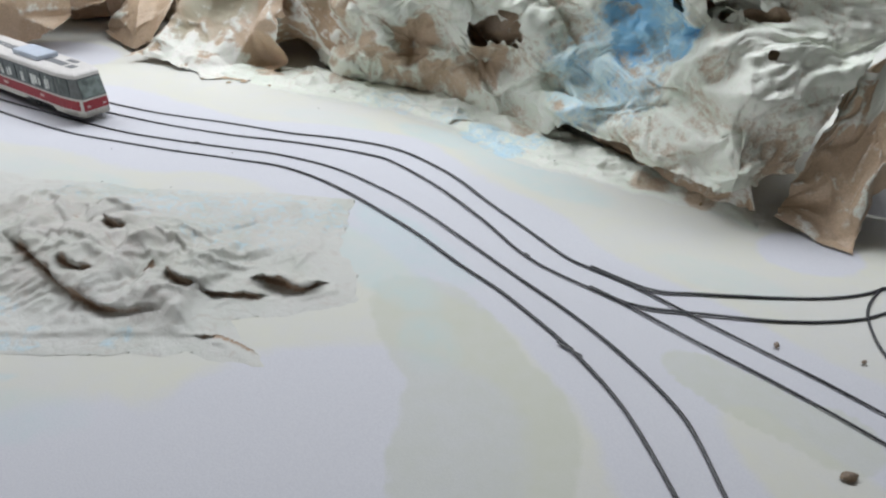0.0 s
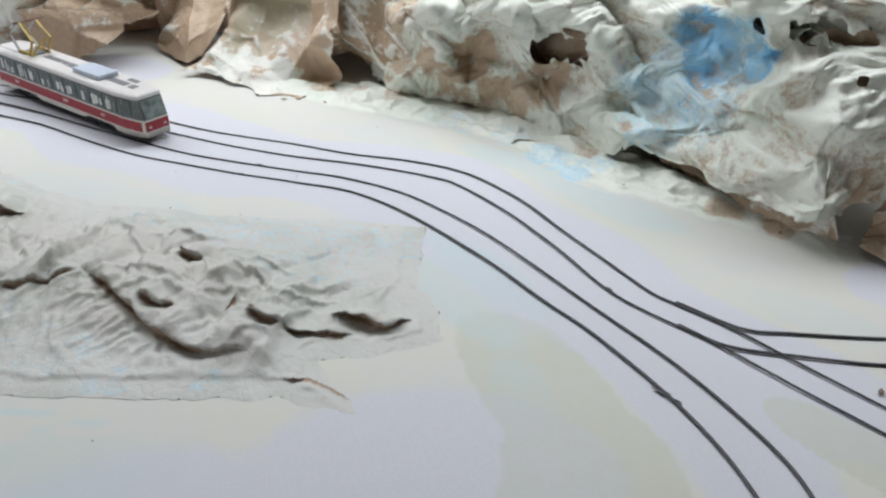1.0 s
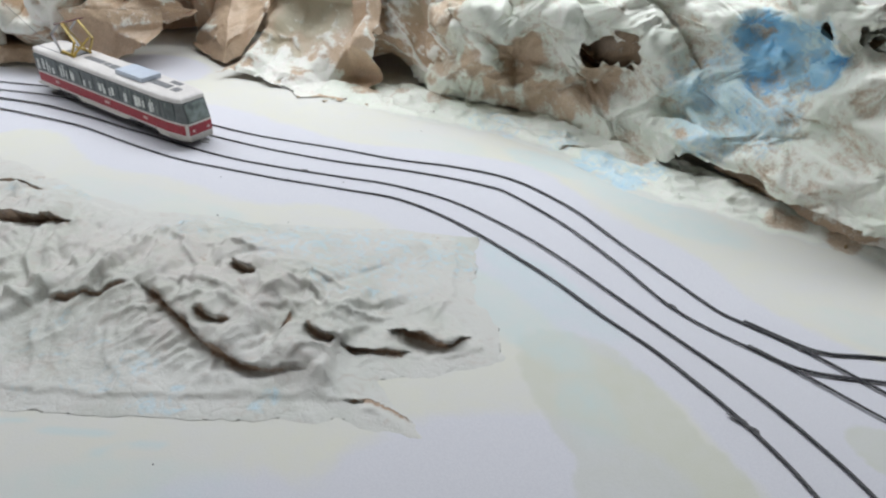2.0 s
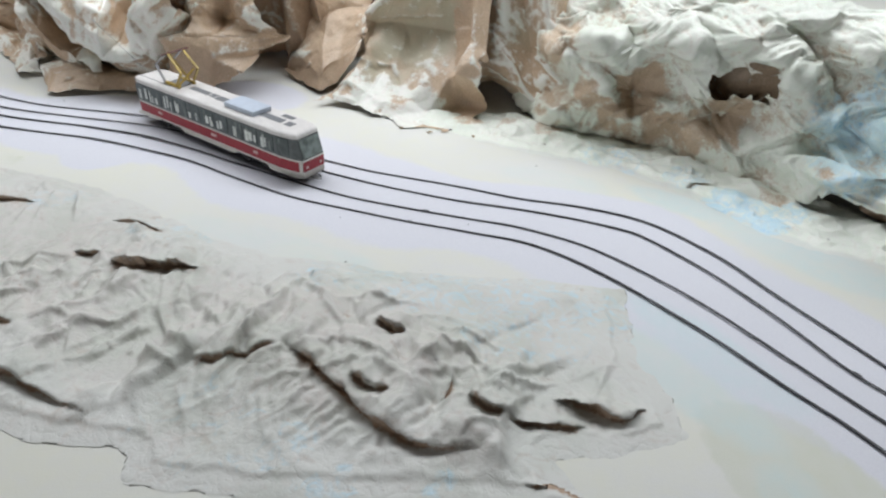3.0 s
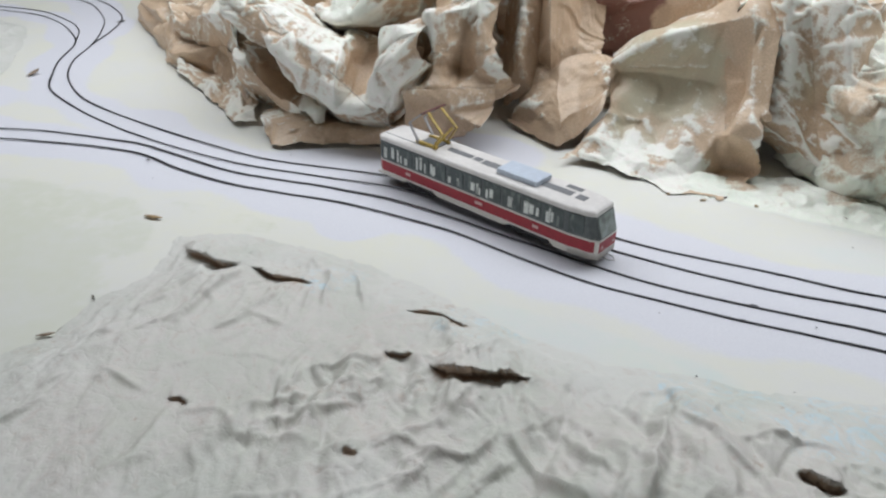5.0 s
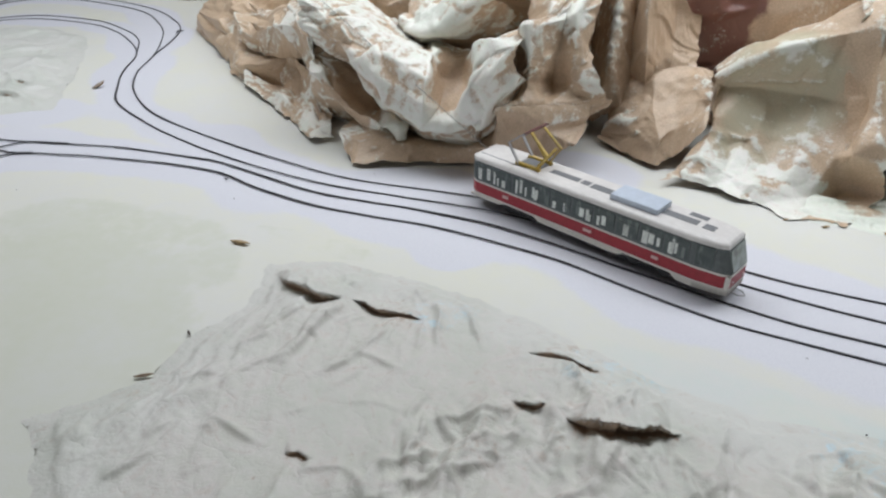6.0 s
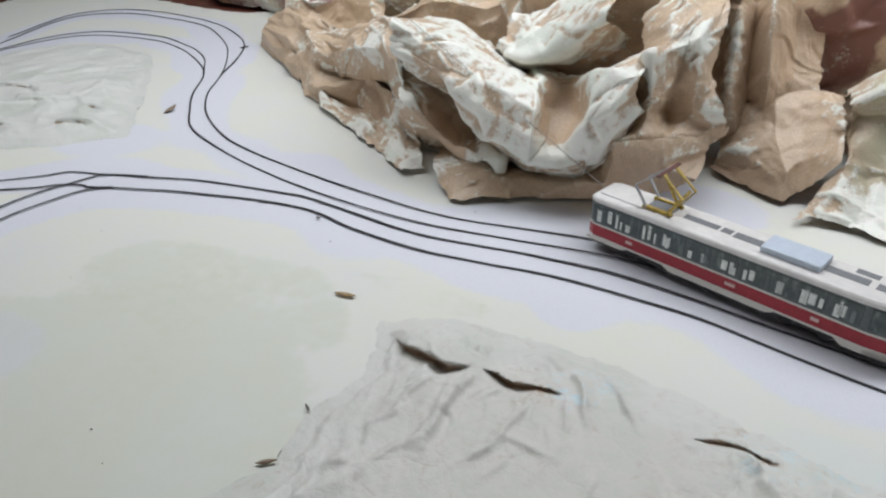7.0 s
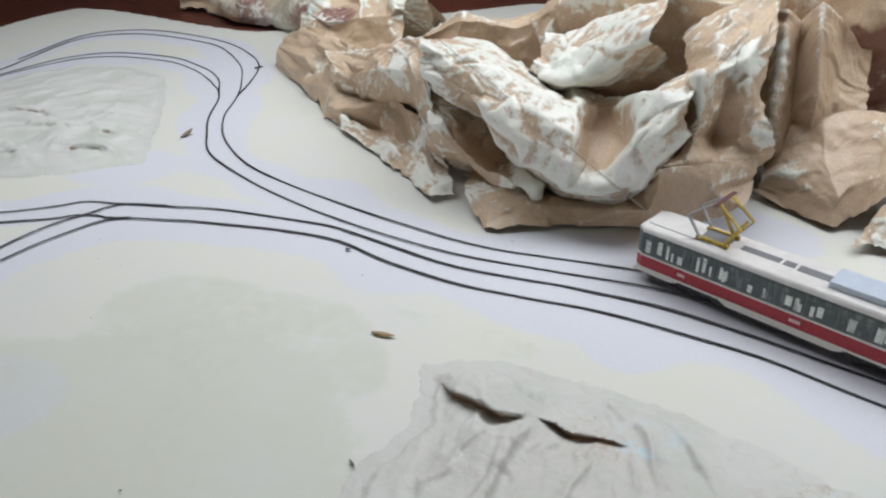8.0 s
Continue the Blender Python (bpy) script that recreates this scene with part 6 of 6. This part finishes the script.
def build_tram():
    tram = tagged(new("model_tram"), "small red and cream paper model tram on a drawn track", "model tram")
    bm = bmesh.new()
    band(bm, [(0.0052, -0.0016), (0.0070, -0.0012)])
    part("underframe", bm, SHADE, tram, "dark grey underframe")
    bm = bmesh.new()
    band(bm, [(0.0072, 0.0), (0.0086, 0.0001)])
    part("sill_strip", bm, CREAM, tram, "cream strip below the red band")
    bm = bmesh.new()
    band(bm, [(0.0086, 0.0), (0.0160, 0.0)])
    body = part("red_side_band", bm, RED, tram, "printed red lower side band")
    bm = bmesh.new()
    band(bm, [(0.0160, 0.0002), (0.0172, 0.0002)])
    part("waist_trim", bm, CREAM, tram, "thin cream waist line")
    bm = bmesh.new()
    band(bm, [(0.0172, 0.0), (0.0312, 0.0)])
    part("window_band", bm, FRAME, tram, "dark printed window band")
    bm = bmesh.new()
    band(bm, [(0.0312, 0.0001), (0.0333, 0.0002), (0.0342, -0.0006), (0.0349, -0.0028)])
    roof = part("roof", bm, ROOFCARD, tram, "flat pale card roof with softened edges")
    for x0, x1, drop in ((-0.0825, -0.056, 0.0052), (-0.034, 0.026, 0.0046), (0.053, 0.0815, 0.0042)):
        for s in (-1, 1):
            bm = bmesh.new()
            y = s * HALF
            vs = [bm.verts.new(v) for v in ((x0, y, 0.0071), (x1, y, 0.0071), (x1 - (0.004 if x1 < 0.05 else 0.0), y, drop), (x0 + (0.004 if x0 > -0.08 else 0.0), y, drop))]
            f = bm.faces.new(vs if s < 0 else vs[::-1])
            ext = bmesh.ops.extrude_face_region(bm, geom=[f])
            bmesh.ops.translate(bm, vec=(0, -s * 0.0006, 0), verts=[v for v in ext["geom"] if isinstance(v, bmesh.types.BMVert)])
            bmesh.ops.recalc_face_normals(bm, faces=bm.faces[:])
            if x1 > 0.08:
                for v in bm.verts:
                    if v.co.x > 0.07:
                        v.co.x, v.co.y = 0.0655, v.co.y
            part("skirt", bm, CREAM, tram, "cream card skirt")
    # narrowed front skirt
    bm = bmesh.new()
    ring_a = [(x, y) for x, y in plan(0.008) if x > 0.06]
    lo = [bm.verts.new((x, y, 0.0042)) for x, y in ring_a]
    hi = [bm.verts.new((x, y, 0.0087)) for x, y in ring_a]
    for i in range(len(lo) - 1):
        bm.faces.new((lo[i], lo[i + 1], hi[i + 1], hi[i]))
    bmesh.ops.solidify(bm, geom=bm.faces[:], thickness=0.0006)
    part("front_skirt", bm, CREAM, tram, "cream card front skirt")
    # bogies with wheels in the gaps
    for x in (-0.045, 0.040):
        bogie = box_part("bogie", (x - 0.014, -0.0095, 0.0022, x + 0.014, 0.0095, 0.0078), SHADE, tram, "dark bogie frame", bevel=0.0006)
        for dx in (-0.009, 0.009):
            for s in (-1, 1):
                bm = bmesh.new()
                bmesh.ops.create_cone(bm, cap_ends=True, segments=20, radius1=0.0038, radius2=0.0038, depth=0.0016)
                bmesh.ops.transform(bm, matrix=pose(x + dx, s * 0.0098, 0.0046, 90, 0, 0), verts=bm.verts)
                part("wheel", bm, SHADE, bogie)
    # side windows
    prints = random.Random(5)
    edges = [-0.080, -0.0655, -0.0505, -0.0365, -0.0225, -0.0085, 0.0055, 0.0195, 0.0335, 0.0475, 0.0620]
    for s in (-1, 1):
        for x0, x1 in zip(edges, edges[1:]):
            y = s * (HALF + 0.0002)
            pane = box_part("window_pane", (x0 + 0.0007, y - 0.0002, 0.0188, x1 - 0.0007, y + 0.0002, 0.0300), PANE, tram, "printed window with seats behind")
            for _ in range(prints.choice((2, 3, 3, 4))):
                w, h, q = prints.uniform(0.0011, 0.0032), prints.uniform(0.0045, 0.0092), prints.uniform(x0 + 0.001, x1 - 0.0036)
                z = 0.0190 + prints.choice((0.0, 0.0, 0.0012))
                box_part("printed_seat", (q, y - 0.0003, z, q + w, y + 0.0003, z + h), prints.choice((SEATS, SEATS, SEATS, SEATS_DIM)), pane)
            box_part("window_slide", (x0 + 0.0007, y - 0.00035, 0.0268, x1 - 0.0007, y + 0.00035, 0.0271), FRAME, pane)
        for x, w in ((-0.055, 0.004), (0.003, 0.0052), (0.044, 0.0038)):
            y = s * (HALF + 0.0002)
            box_part("printed_mark", (x - w / 2, y - 0.0002, 0.0117, x + w / 2, y + 0.0002, 0.0136), PINK, body, "pale printed mark")
    # front and corner windows, raked like the nose
    lean = math.degrees(math.atan2(0.0048, 0.0175))
    nose = LONG / 2
    box_part("windscreen", (-0.0002, -0.0086, 0.0, 0.0006, 0.0086, 0.0125), SCREEN, tram, "raked printed windscreen with a painted sky reflection", pose(nose - 0.0005, 0, 0.0182, 0, -lean, 0))
    box_part("windscreen_frame", (-0.0003, -0.0093, 0.0, 0.0002, 0.0093, 0.0138), CREAM, tram, "cream windscreen surround", pose(nose - 0.0005, 0, 0.0175, 0, -lean, 0))
    for s in (-1, 1):
        turn = math.degrees(math.atan2(HALF * 0.14, 0.0125))
        box_part("corner_window", (0.0008, -0.00025, 0.0, 0.0098, 0.00025, 0.0118), PANE, tram, "printed corner window",
                 pose(nose - 0.0185, s * (HALF + 0.0001), 0.0185, 0, -2, -s * turn))
    for s in (-1, 1):
        box_part("headlight", (nose - 0.0003, s * 0.0062 - 0.0011, 0.0108, nose + 0.0004, s * 0.0062 + 0.0011, 0.0124), PINK, tram, "printed round headlight", bevel=0.0002)
    box_part("front_edge_line", (nose - 0.0022, -HALF * 0.80, 0.0086, nose + 0.0002, -HALF * 0.74, 0.0162), CREAM, tram, "cream corner edge of folded card")
    # roof fittings
    top = 0.0349
    for x0, y0, x1, y1 in ((-0.032, -0.0024, -0.013, 0.0030), (-0.0115, -0.0024, -0.0060, 0.0030), (-0.0045, -0.0034, 0.010, 0.0030), (0.039, -0.0032, 0.058, 0.0030), (0.050, 0.0056, 0.060, 0.0100), (0.061, -0.0034, 0.067, 0.0026)):
        box_part("roof_print", (x0, y0, top - 0.0001, x1, y1, top + 0.0002), SLATE, roof, "printed grey roof patch")
    box_part("roof_seam", (-0.079, -0.0085, top - 0.0001, -0.045, -0.0079, top + 0.00025), SLATE, roof, "dark seam line")
    box_part("roof_box", (0.011, -0.0082, top, 0.039, 0.0084, top + 0.0036), HATCH, tram, "pale blue folded card roof box", bevel=0.0008)
    # pantograph of card strips
    px = -0.045
    panto = tagged(new("pantograph"), "folded card pantograph with yellow strips")
    panto.parent = tram
    z0 = top
    box_part("base_frame", (px - 0.0085, -0.0075, z0, px + 0.0085, -0.0055, z0 + 0.0020), YELLOW, panto, "yellow card base strip")
    box_part("base_frame", (px - 0.0085, 0.0055, z0, px + 0.0085, 0.0075, z0 + 0.0020), YELLOW, panto, "yellow card base strip")
    box_part("base_plate", (px - 0.0070, -0.0055, z0, px + 0.0070, 0.0055, z0 + 0.0009), SLATE, panto, "grey base plate")
    knee = z0 + 0.0130
    head = z0 + 0.0240
    for s in (-1, 1):
        y = 0.0074 * s
        strip_part("lower_arm", (px - 0.006, y, z0 + 0.001), (px - 0.0140, y, knee), 0.0018, 0.0007, STEEL, panto, "grey card lower arm")
        strip_part("lower_arm", (px + 0.006, y, z0 + 0.001), (px + 0.0135, y, knee), 0.0018, 0.0007, YELLOW, panto, "yellow card lower arm")
        strip_part("upper_arm", (px - 0.0140, y, knee), (px - 0.001, y * 0.9, head), 0.0018, 0.0007, STEEL, panto, "grey card upper arm")
        strip_part("upper_arm", (px + 0.0135, y, knee), (px + 0.001, y * 0.9, head), 0.0018, 0.0007, YELLOW, panto, "yellow card upper arm")
    strip_part("brace", (px + 0.006, -0.006, z0 + 0.001), (px + 0.0113, 0.006, knee), 0.0018, 0.0007, YELLOW, panto, "yellow card brace", side=(1, 0, 0))
    strip_part("brace", (px + 0.006, 0.006, z0 + 0.001), (px + 0.001, -0.0055, head), 0.0018, 0.0007, YELLOW, panto, "yellow card brace", side=(1, 0, 0))
    strip_part("collector_bar", (px, -0.0115, head), (px, 0.0115, head + 0.0006), 0.0022, 0.0007, MAROON, panto, "dark red collector strip", side=(1, 0, 0))
    # wire coupler at the nose
    cu = bpy.data.curves.new("coupler", "CURVE")
    cu.dimensions, cu.bevel_depth, cu.bevel_resolution = "3D", 0.00035, 2
    sp = cu.splines.new("POLY")
    pts = [(nose - 0.004, -0.0025, 0.0035), (nose + 0.003, -0.003, 0.0030), (nose + 0.0055, 0.0, 0.0027), (nose + 0.003, 0.003, 0.0030), (nose - 0.004, 0.0025, 0.0035)]
    sp.points.add(len(pts) - 1)
    for p, q in zip(sp.points, pts):
        p.co = (*q, 1)
    tmp = bpy.data.objects.new("coupler_curve", cu)
    me = bpy.data.meshes.new_from_object(tmp)
    bpy.data.objects.remove(tmp)
    me.materials.append(STEEL)
    ob = new("coupler", me)
    ob.parent = tram
    tagged(ob, "bright bent wire coupler")
    return tram


middle, ahead = Vector((-0.3185, 0.5247, 0)), Vector((0.840, -0.543, 0)).normalized()
tram = build_tram()
tram.matrix_world = Matrix.Translation((middle.x, middle.y, 0.0004)) @ Matrix.Rotation(math.atan2(ahead.y, ahead.x), 4, "Z") @ Matrix.Diagonal((1.04, 0.95, 0.95, 1))


# ---- pulling thread ----
def thread():
    mat = simple("grey_thread_fibre", (0.30, 0.29, 0.27), 0.8, 900, 0.2)
    a = middle - ahead * (LONG / 2 - 0.001) + Vector((0, 0, 0.0318))
    b = a + Vector((-0.65, 0.42, 0.36)).normalized() * 1.68
    line = [a.lerp(b, k / 40) - Vector((0, 0, 0.02 * math.sin(math.pi * k / 40))) for k in range(41)]
    cu = bpy.data.curves.new("thread", "CURVE")
    cu.dimensions, cu.bevel_depth, cu.bevel_resolution = "3D", 0.00022, 1
    sp = cu.splines.new("POLY")
    sp.points.add(len(line) - 1)
    for p, q in zip(sp.points, line):
        p.co = (*q, 1)
    tmp = bpy.data.objects.new("thread_curve", cu)
    me = bpy.data.meshes.new_from_object(tmp)
    bpy.data.objects.remove(tmp)
    me.materials.append(mat)
    return tagged(new("pulling_thread", me), "thin taut grey thread tied to the tram's rear roof", "thread")


thread()

# ---- small litter on the paper ----
HUSK = simple("straw_husk", (0.40, 0.28, 0.15), 0.6, 900, 0.35, bump=0.0002)
DARKBIT = simple("dark_brown_chip", (0.045, 0.032, 0.025), 0.6, 900, 0.4)
TANBIT = simple("tan_chip", (0.22, 0.16, 0.11), 0.6, 900, 0.3)


def chip(name, x, y, turn, length, width, mat, label, category="seed husk", lift=0.001):
    """A pointed split husk or chip: a bent lens with a groove."""
    bm = bmesh.new()
    n = 10
    rows = []
    for i in range(n + 1):
        t = i / n
        w = width * (math.sin(math.pi * min(0.97, max(0.03, t))) ** 0.7) / 2
        z = 0.0 + lift * t * t * 0.6
        xx = (t - 0.5) * length
        rows.append([bm.verts.new((xx, -w, z)), bm.verts.new((xx, -w * 0.5, z + w * 0.5)), bm.verts.new((xx, 0, z + w * 0.6)), bm.verts.new((xx, w * 0.5, z + w * 0.45)), bm.verts.new((xx, w, z)), bm.verts.new((xx, 0, z - 0.0003))])
    for a, b in zip(rows, rows[1:]):
        for k in range(6):
            bm.faces.new((a[k], a[(k + 1) % 6], b[(k + 1) % 6], b[k]))
    bm.faces.new(rows[0][::-1])
    bm.faces.new(rows[-1])
    bmesh.ops.recalc_face_normals(bm, faces=bm.faces[:])
    me = bpy.data.meshes.new(name)
    bm.to_mesh(me)
    bm.free()
    me.materials.append(mat)
    me.polygons.foreach_set("use_smooth", np.ones(len(me.polygons), dtype=bool))
    ob = new(name, me)
    ob.matrix_world = pose(x, y, 0.0004, 0, 0, turn)
    return tagged(ob, label, category)


chip("seed_husk", -0.5225, 0.4805, -8, 0.0135, 0.0036, HUSK, "pale straw seed husk lying on the paper")
chip("wood_chip", -0.489, 0.3785, 48, 0.008, 0.0022, DARKBIT, "dark brown splinter stuck on pasted paper", "wood chip")
chip("wood_chip", -0.5135, 0.363, 20, 0.009, 0.0025, TANBIT, "tan chip stuck on pasted paper", "wood chip")
chip("wood_chip", -0.509, 0.395, -50, 0.006, 0.0012, DARKBIT, "thin dark splinter on pasted paper", "wood chip")
chip("wood_chip", -0.782, 0.728, 70, 0.014, 0.006, TANBIT, "curled tan chip lying on the paper", "wood chip", 0.006)
chip("wood_chip", -0.83, 0.70, 15, 0.010, 0.003, DARKBIT, "dark chip lying by the white swell", "wood chip")
chip("wood_chip", 0.1305, 0.181, 10, 0.007, 0.005, TANBIT, "grey-brown crumb lying on the paper", "wood chip")
chip("wood_chip", 0.136, 0.254, 60, 0.004, 0.0025, TANBIT, "reddish crumb lying on the paper", "wood chip")
chip("wood_chip", 0.171, 0.244, 30, 0.003, 0.002, TANBIT, "small grey crumb lying on the paper", "wood chip")


crumbs = random.Random(31)
for x, y in ((-0.205, 0.556), (-0.183, 0.551), (-0.150, 0.548), (-0.128, 0.543), (-0.110, 0.536), (-0.098, 0.541), (-0.075, 0.530), (-0.060, 0.533), (-0.041, 0.522), (-0.022, 0.512), (-0.139, 0.560), (-0.168, 0.557), (0.062, 0.425), (0.143, 0.372)):
    tagged(chip("crumb", x + 0.004, y + 0.015, crumbs.uniform(0, 180), crumbs.uniform(0.0025, 0.005), crumbs.uniform(0.0015, 0.0028), crumbs.choice((TANBIT, DARKBIT, HUSK)), "small brown paper crumb at the foot of the cliff"), "small brown paper crumb at the foot of the cliff", "crumb", group="brown crumbs")


def blot(x, y, r, squash, turn):
    """A dried spot of ink."""
    bm = bmesh.new()
    ring = [bm.verts.new((r * (1 + 0.25 * math.sin(3 * a + x * 90)) * math.cos(a), r * squash * math.sin(a), 0.0003)) for a in np.linspace(0, 2 * math.pi, 18, endpoint=False)]
    mid = bm.verts.new((0, 0, 0.0007))
    for i in range(18):
        bm.faces.new((ring[i], ring[(i + 1) % 18], mid))
    me = bpy.data.meshes.new("ink_spot")
    bm.to_mesh(me)
    bm.free()
    me.materials.append(INK)
    ob = new("ink_spot", me)
    ob.matrix_world = pose(x, y, 0.0002, 0, 0, turn)
    return tagged(ob, "small black felt-pen blot on the paper", "ink spot", group="ink spots")


for x, y, r, q, a in ((-0.570, 0.560, 0.0020, 0.6, -30), (0.040, 0.249, 0.0045, 0.30, -40), (0.044, 0.244, 0.003, 0.4, -40), (-0.180, 0.4325, 0.0026, 0.35, -12), (-0.172, 0.447, 0.0024, 0.3, -10), (-0.162, 0.464, 0.002, 0.35, -12),
                      (-0.152, 0.480, 0.002, 0.4, -12), (-0.577, 0.582, 0.006, 0.18, -25), (-0.616, 0.5755, 0.004, 0.3, 0), (0.032, 0.3225, 0.003, 0.35, -55), (0.086, 0.295, 0.004, 0.3, -20), (-0.815, 0.938, 0.006, 0.5, 60), (-0.749, 0.573, 0.004, 0.35, 0)):
    blot(x, y, r, q, a)
rng = np.random.default_rng(77)
for k in range(26):
    x, y = rng.uniform(-0.85, -0.05), rng.uniform(0.2, 0.62)
    blot(x, y, rng.uniform(0.0003, 0.0007), 0.8, rng.uniform(0, 180))

# ---- white paper roll beside the kraft flap ----
def paper_roll():
    verts, faces = [], []
    n, m = 26, 12
    for i in range(n):
        a = -0.5 + 2.4 * i / (n - 1)
        for j in range(m):
            s = j / (m - 1)
            r = 0.035 + 0.012 * s
            verts.append((0.235 + 0.16 * s - 0.02 * math.cos(a), 0.372 - 0.055 * s + r * math.cos(a) * 0.6, 0.001 + max(0.0, r * math.sin(a) * 0.8 + 0.012)))
    for i in range(n - 1):
        for j in range(m - 1):
            q = i * m + j
            faces.append((q, q + m, q + m + 1, q + 1))
    ob = new("paper_curl", mesh_from("paper_curl", verts, faces, CURL))
    mod = ob.modifiers.new("thickness", "SOLIDIFY")
    mod.thickness = 0.0004
    return tagged(ob, "curled sheet of plain white paper", "paper")


CURL = simple("plain_white_paper", (0.72, 0.72, 0.75), 0.65, 300, 0.04)
paper_roll()

# ---- room ----
# walls and ceiling are added out of view, dark to hold down bounce
WALLPAINT = simple("wall_paint", (0.24, 0.23, 0.22), 0.8, 30, 0.05)
WOOD = simple("red_brown_table_wood", (0.12, 0.035, 0.022), 0.4, 60, 0.25)


def slab(name, x0, y0, z0, x1, y1, z1, mat, label, category):
    bm = bmesh.new()
    box(bm, x0, y0, z0, x1, y1, z1)
    me = bpy.data.meshes.new(name)
    bm.to_mesh(me)
    bm.free()
    me.materials.append(mat)
    return tagged(new(name, me), label, category, kind="structure")


slab("table_top", -1.9, -0.6, -0.035, 1.2, 1.75, -0.004, WOOD, "dark red-brown wooden table top", "table")
slab("floor", -3, -3, -0.80, 3, 3, -0.75, WOOD, "dark brown wooden floor", "floor")
slab("wall_south", -3, -3.1, -0.75, 3, -3, LAMP_Z, WALLPAINT, "unseen plain grey wall added to limit bounced light", "wall")
slab("wall_east", 3, -3, -0.75, 3.1, 3, LAMP_Z, WALLPAINT, "unseen plain grey wall added to limit bounced light", "wall")
slab("wall_west", -3.1, -3, -0.75, -3, 3, LAMP_Z, WALLPAINT, "unseen plain grey wall added to limit bounced light", "wall")
slab("wall_north", -3, 3, -0.75, 3, 3.1, LAMP_Z, WALLPAINT, "unseen plain grey wall added to limit bounced light", "wall")
# unseen low ceiling, added around the opening for the overhead lamp
for x0, y0, x1, y1 in ((-3, -3, 3, LAMP_Y0), (-3, LAMP_Y1, 3, 3), (-3, LAMP_Y0, LAMP_X0, LAMP_Y1), (LAMP_X1, LAMP_Y0, 3, LAMP_Y1)):
    slab("ceiling", x0, y0, LAMP_Z, x1, y1, LAMP_Z + 0.1, WALLPAINT, "unseen plain grey ceiling added round the overhead lamp", "ceiling")
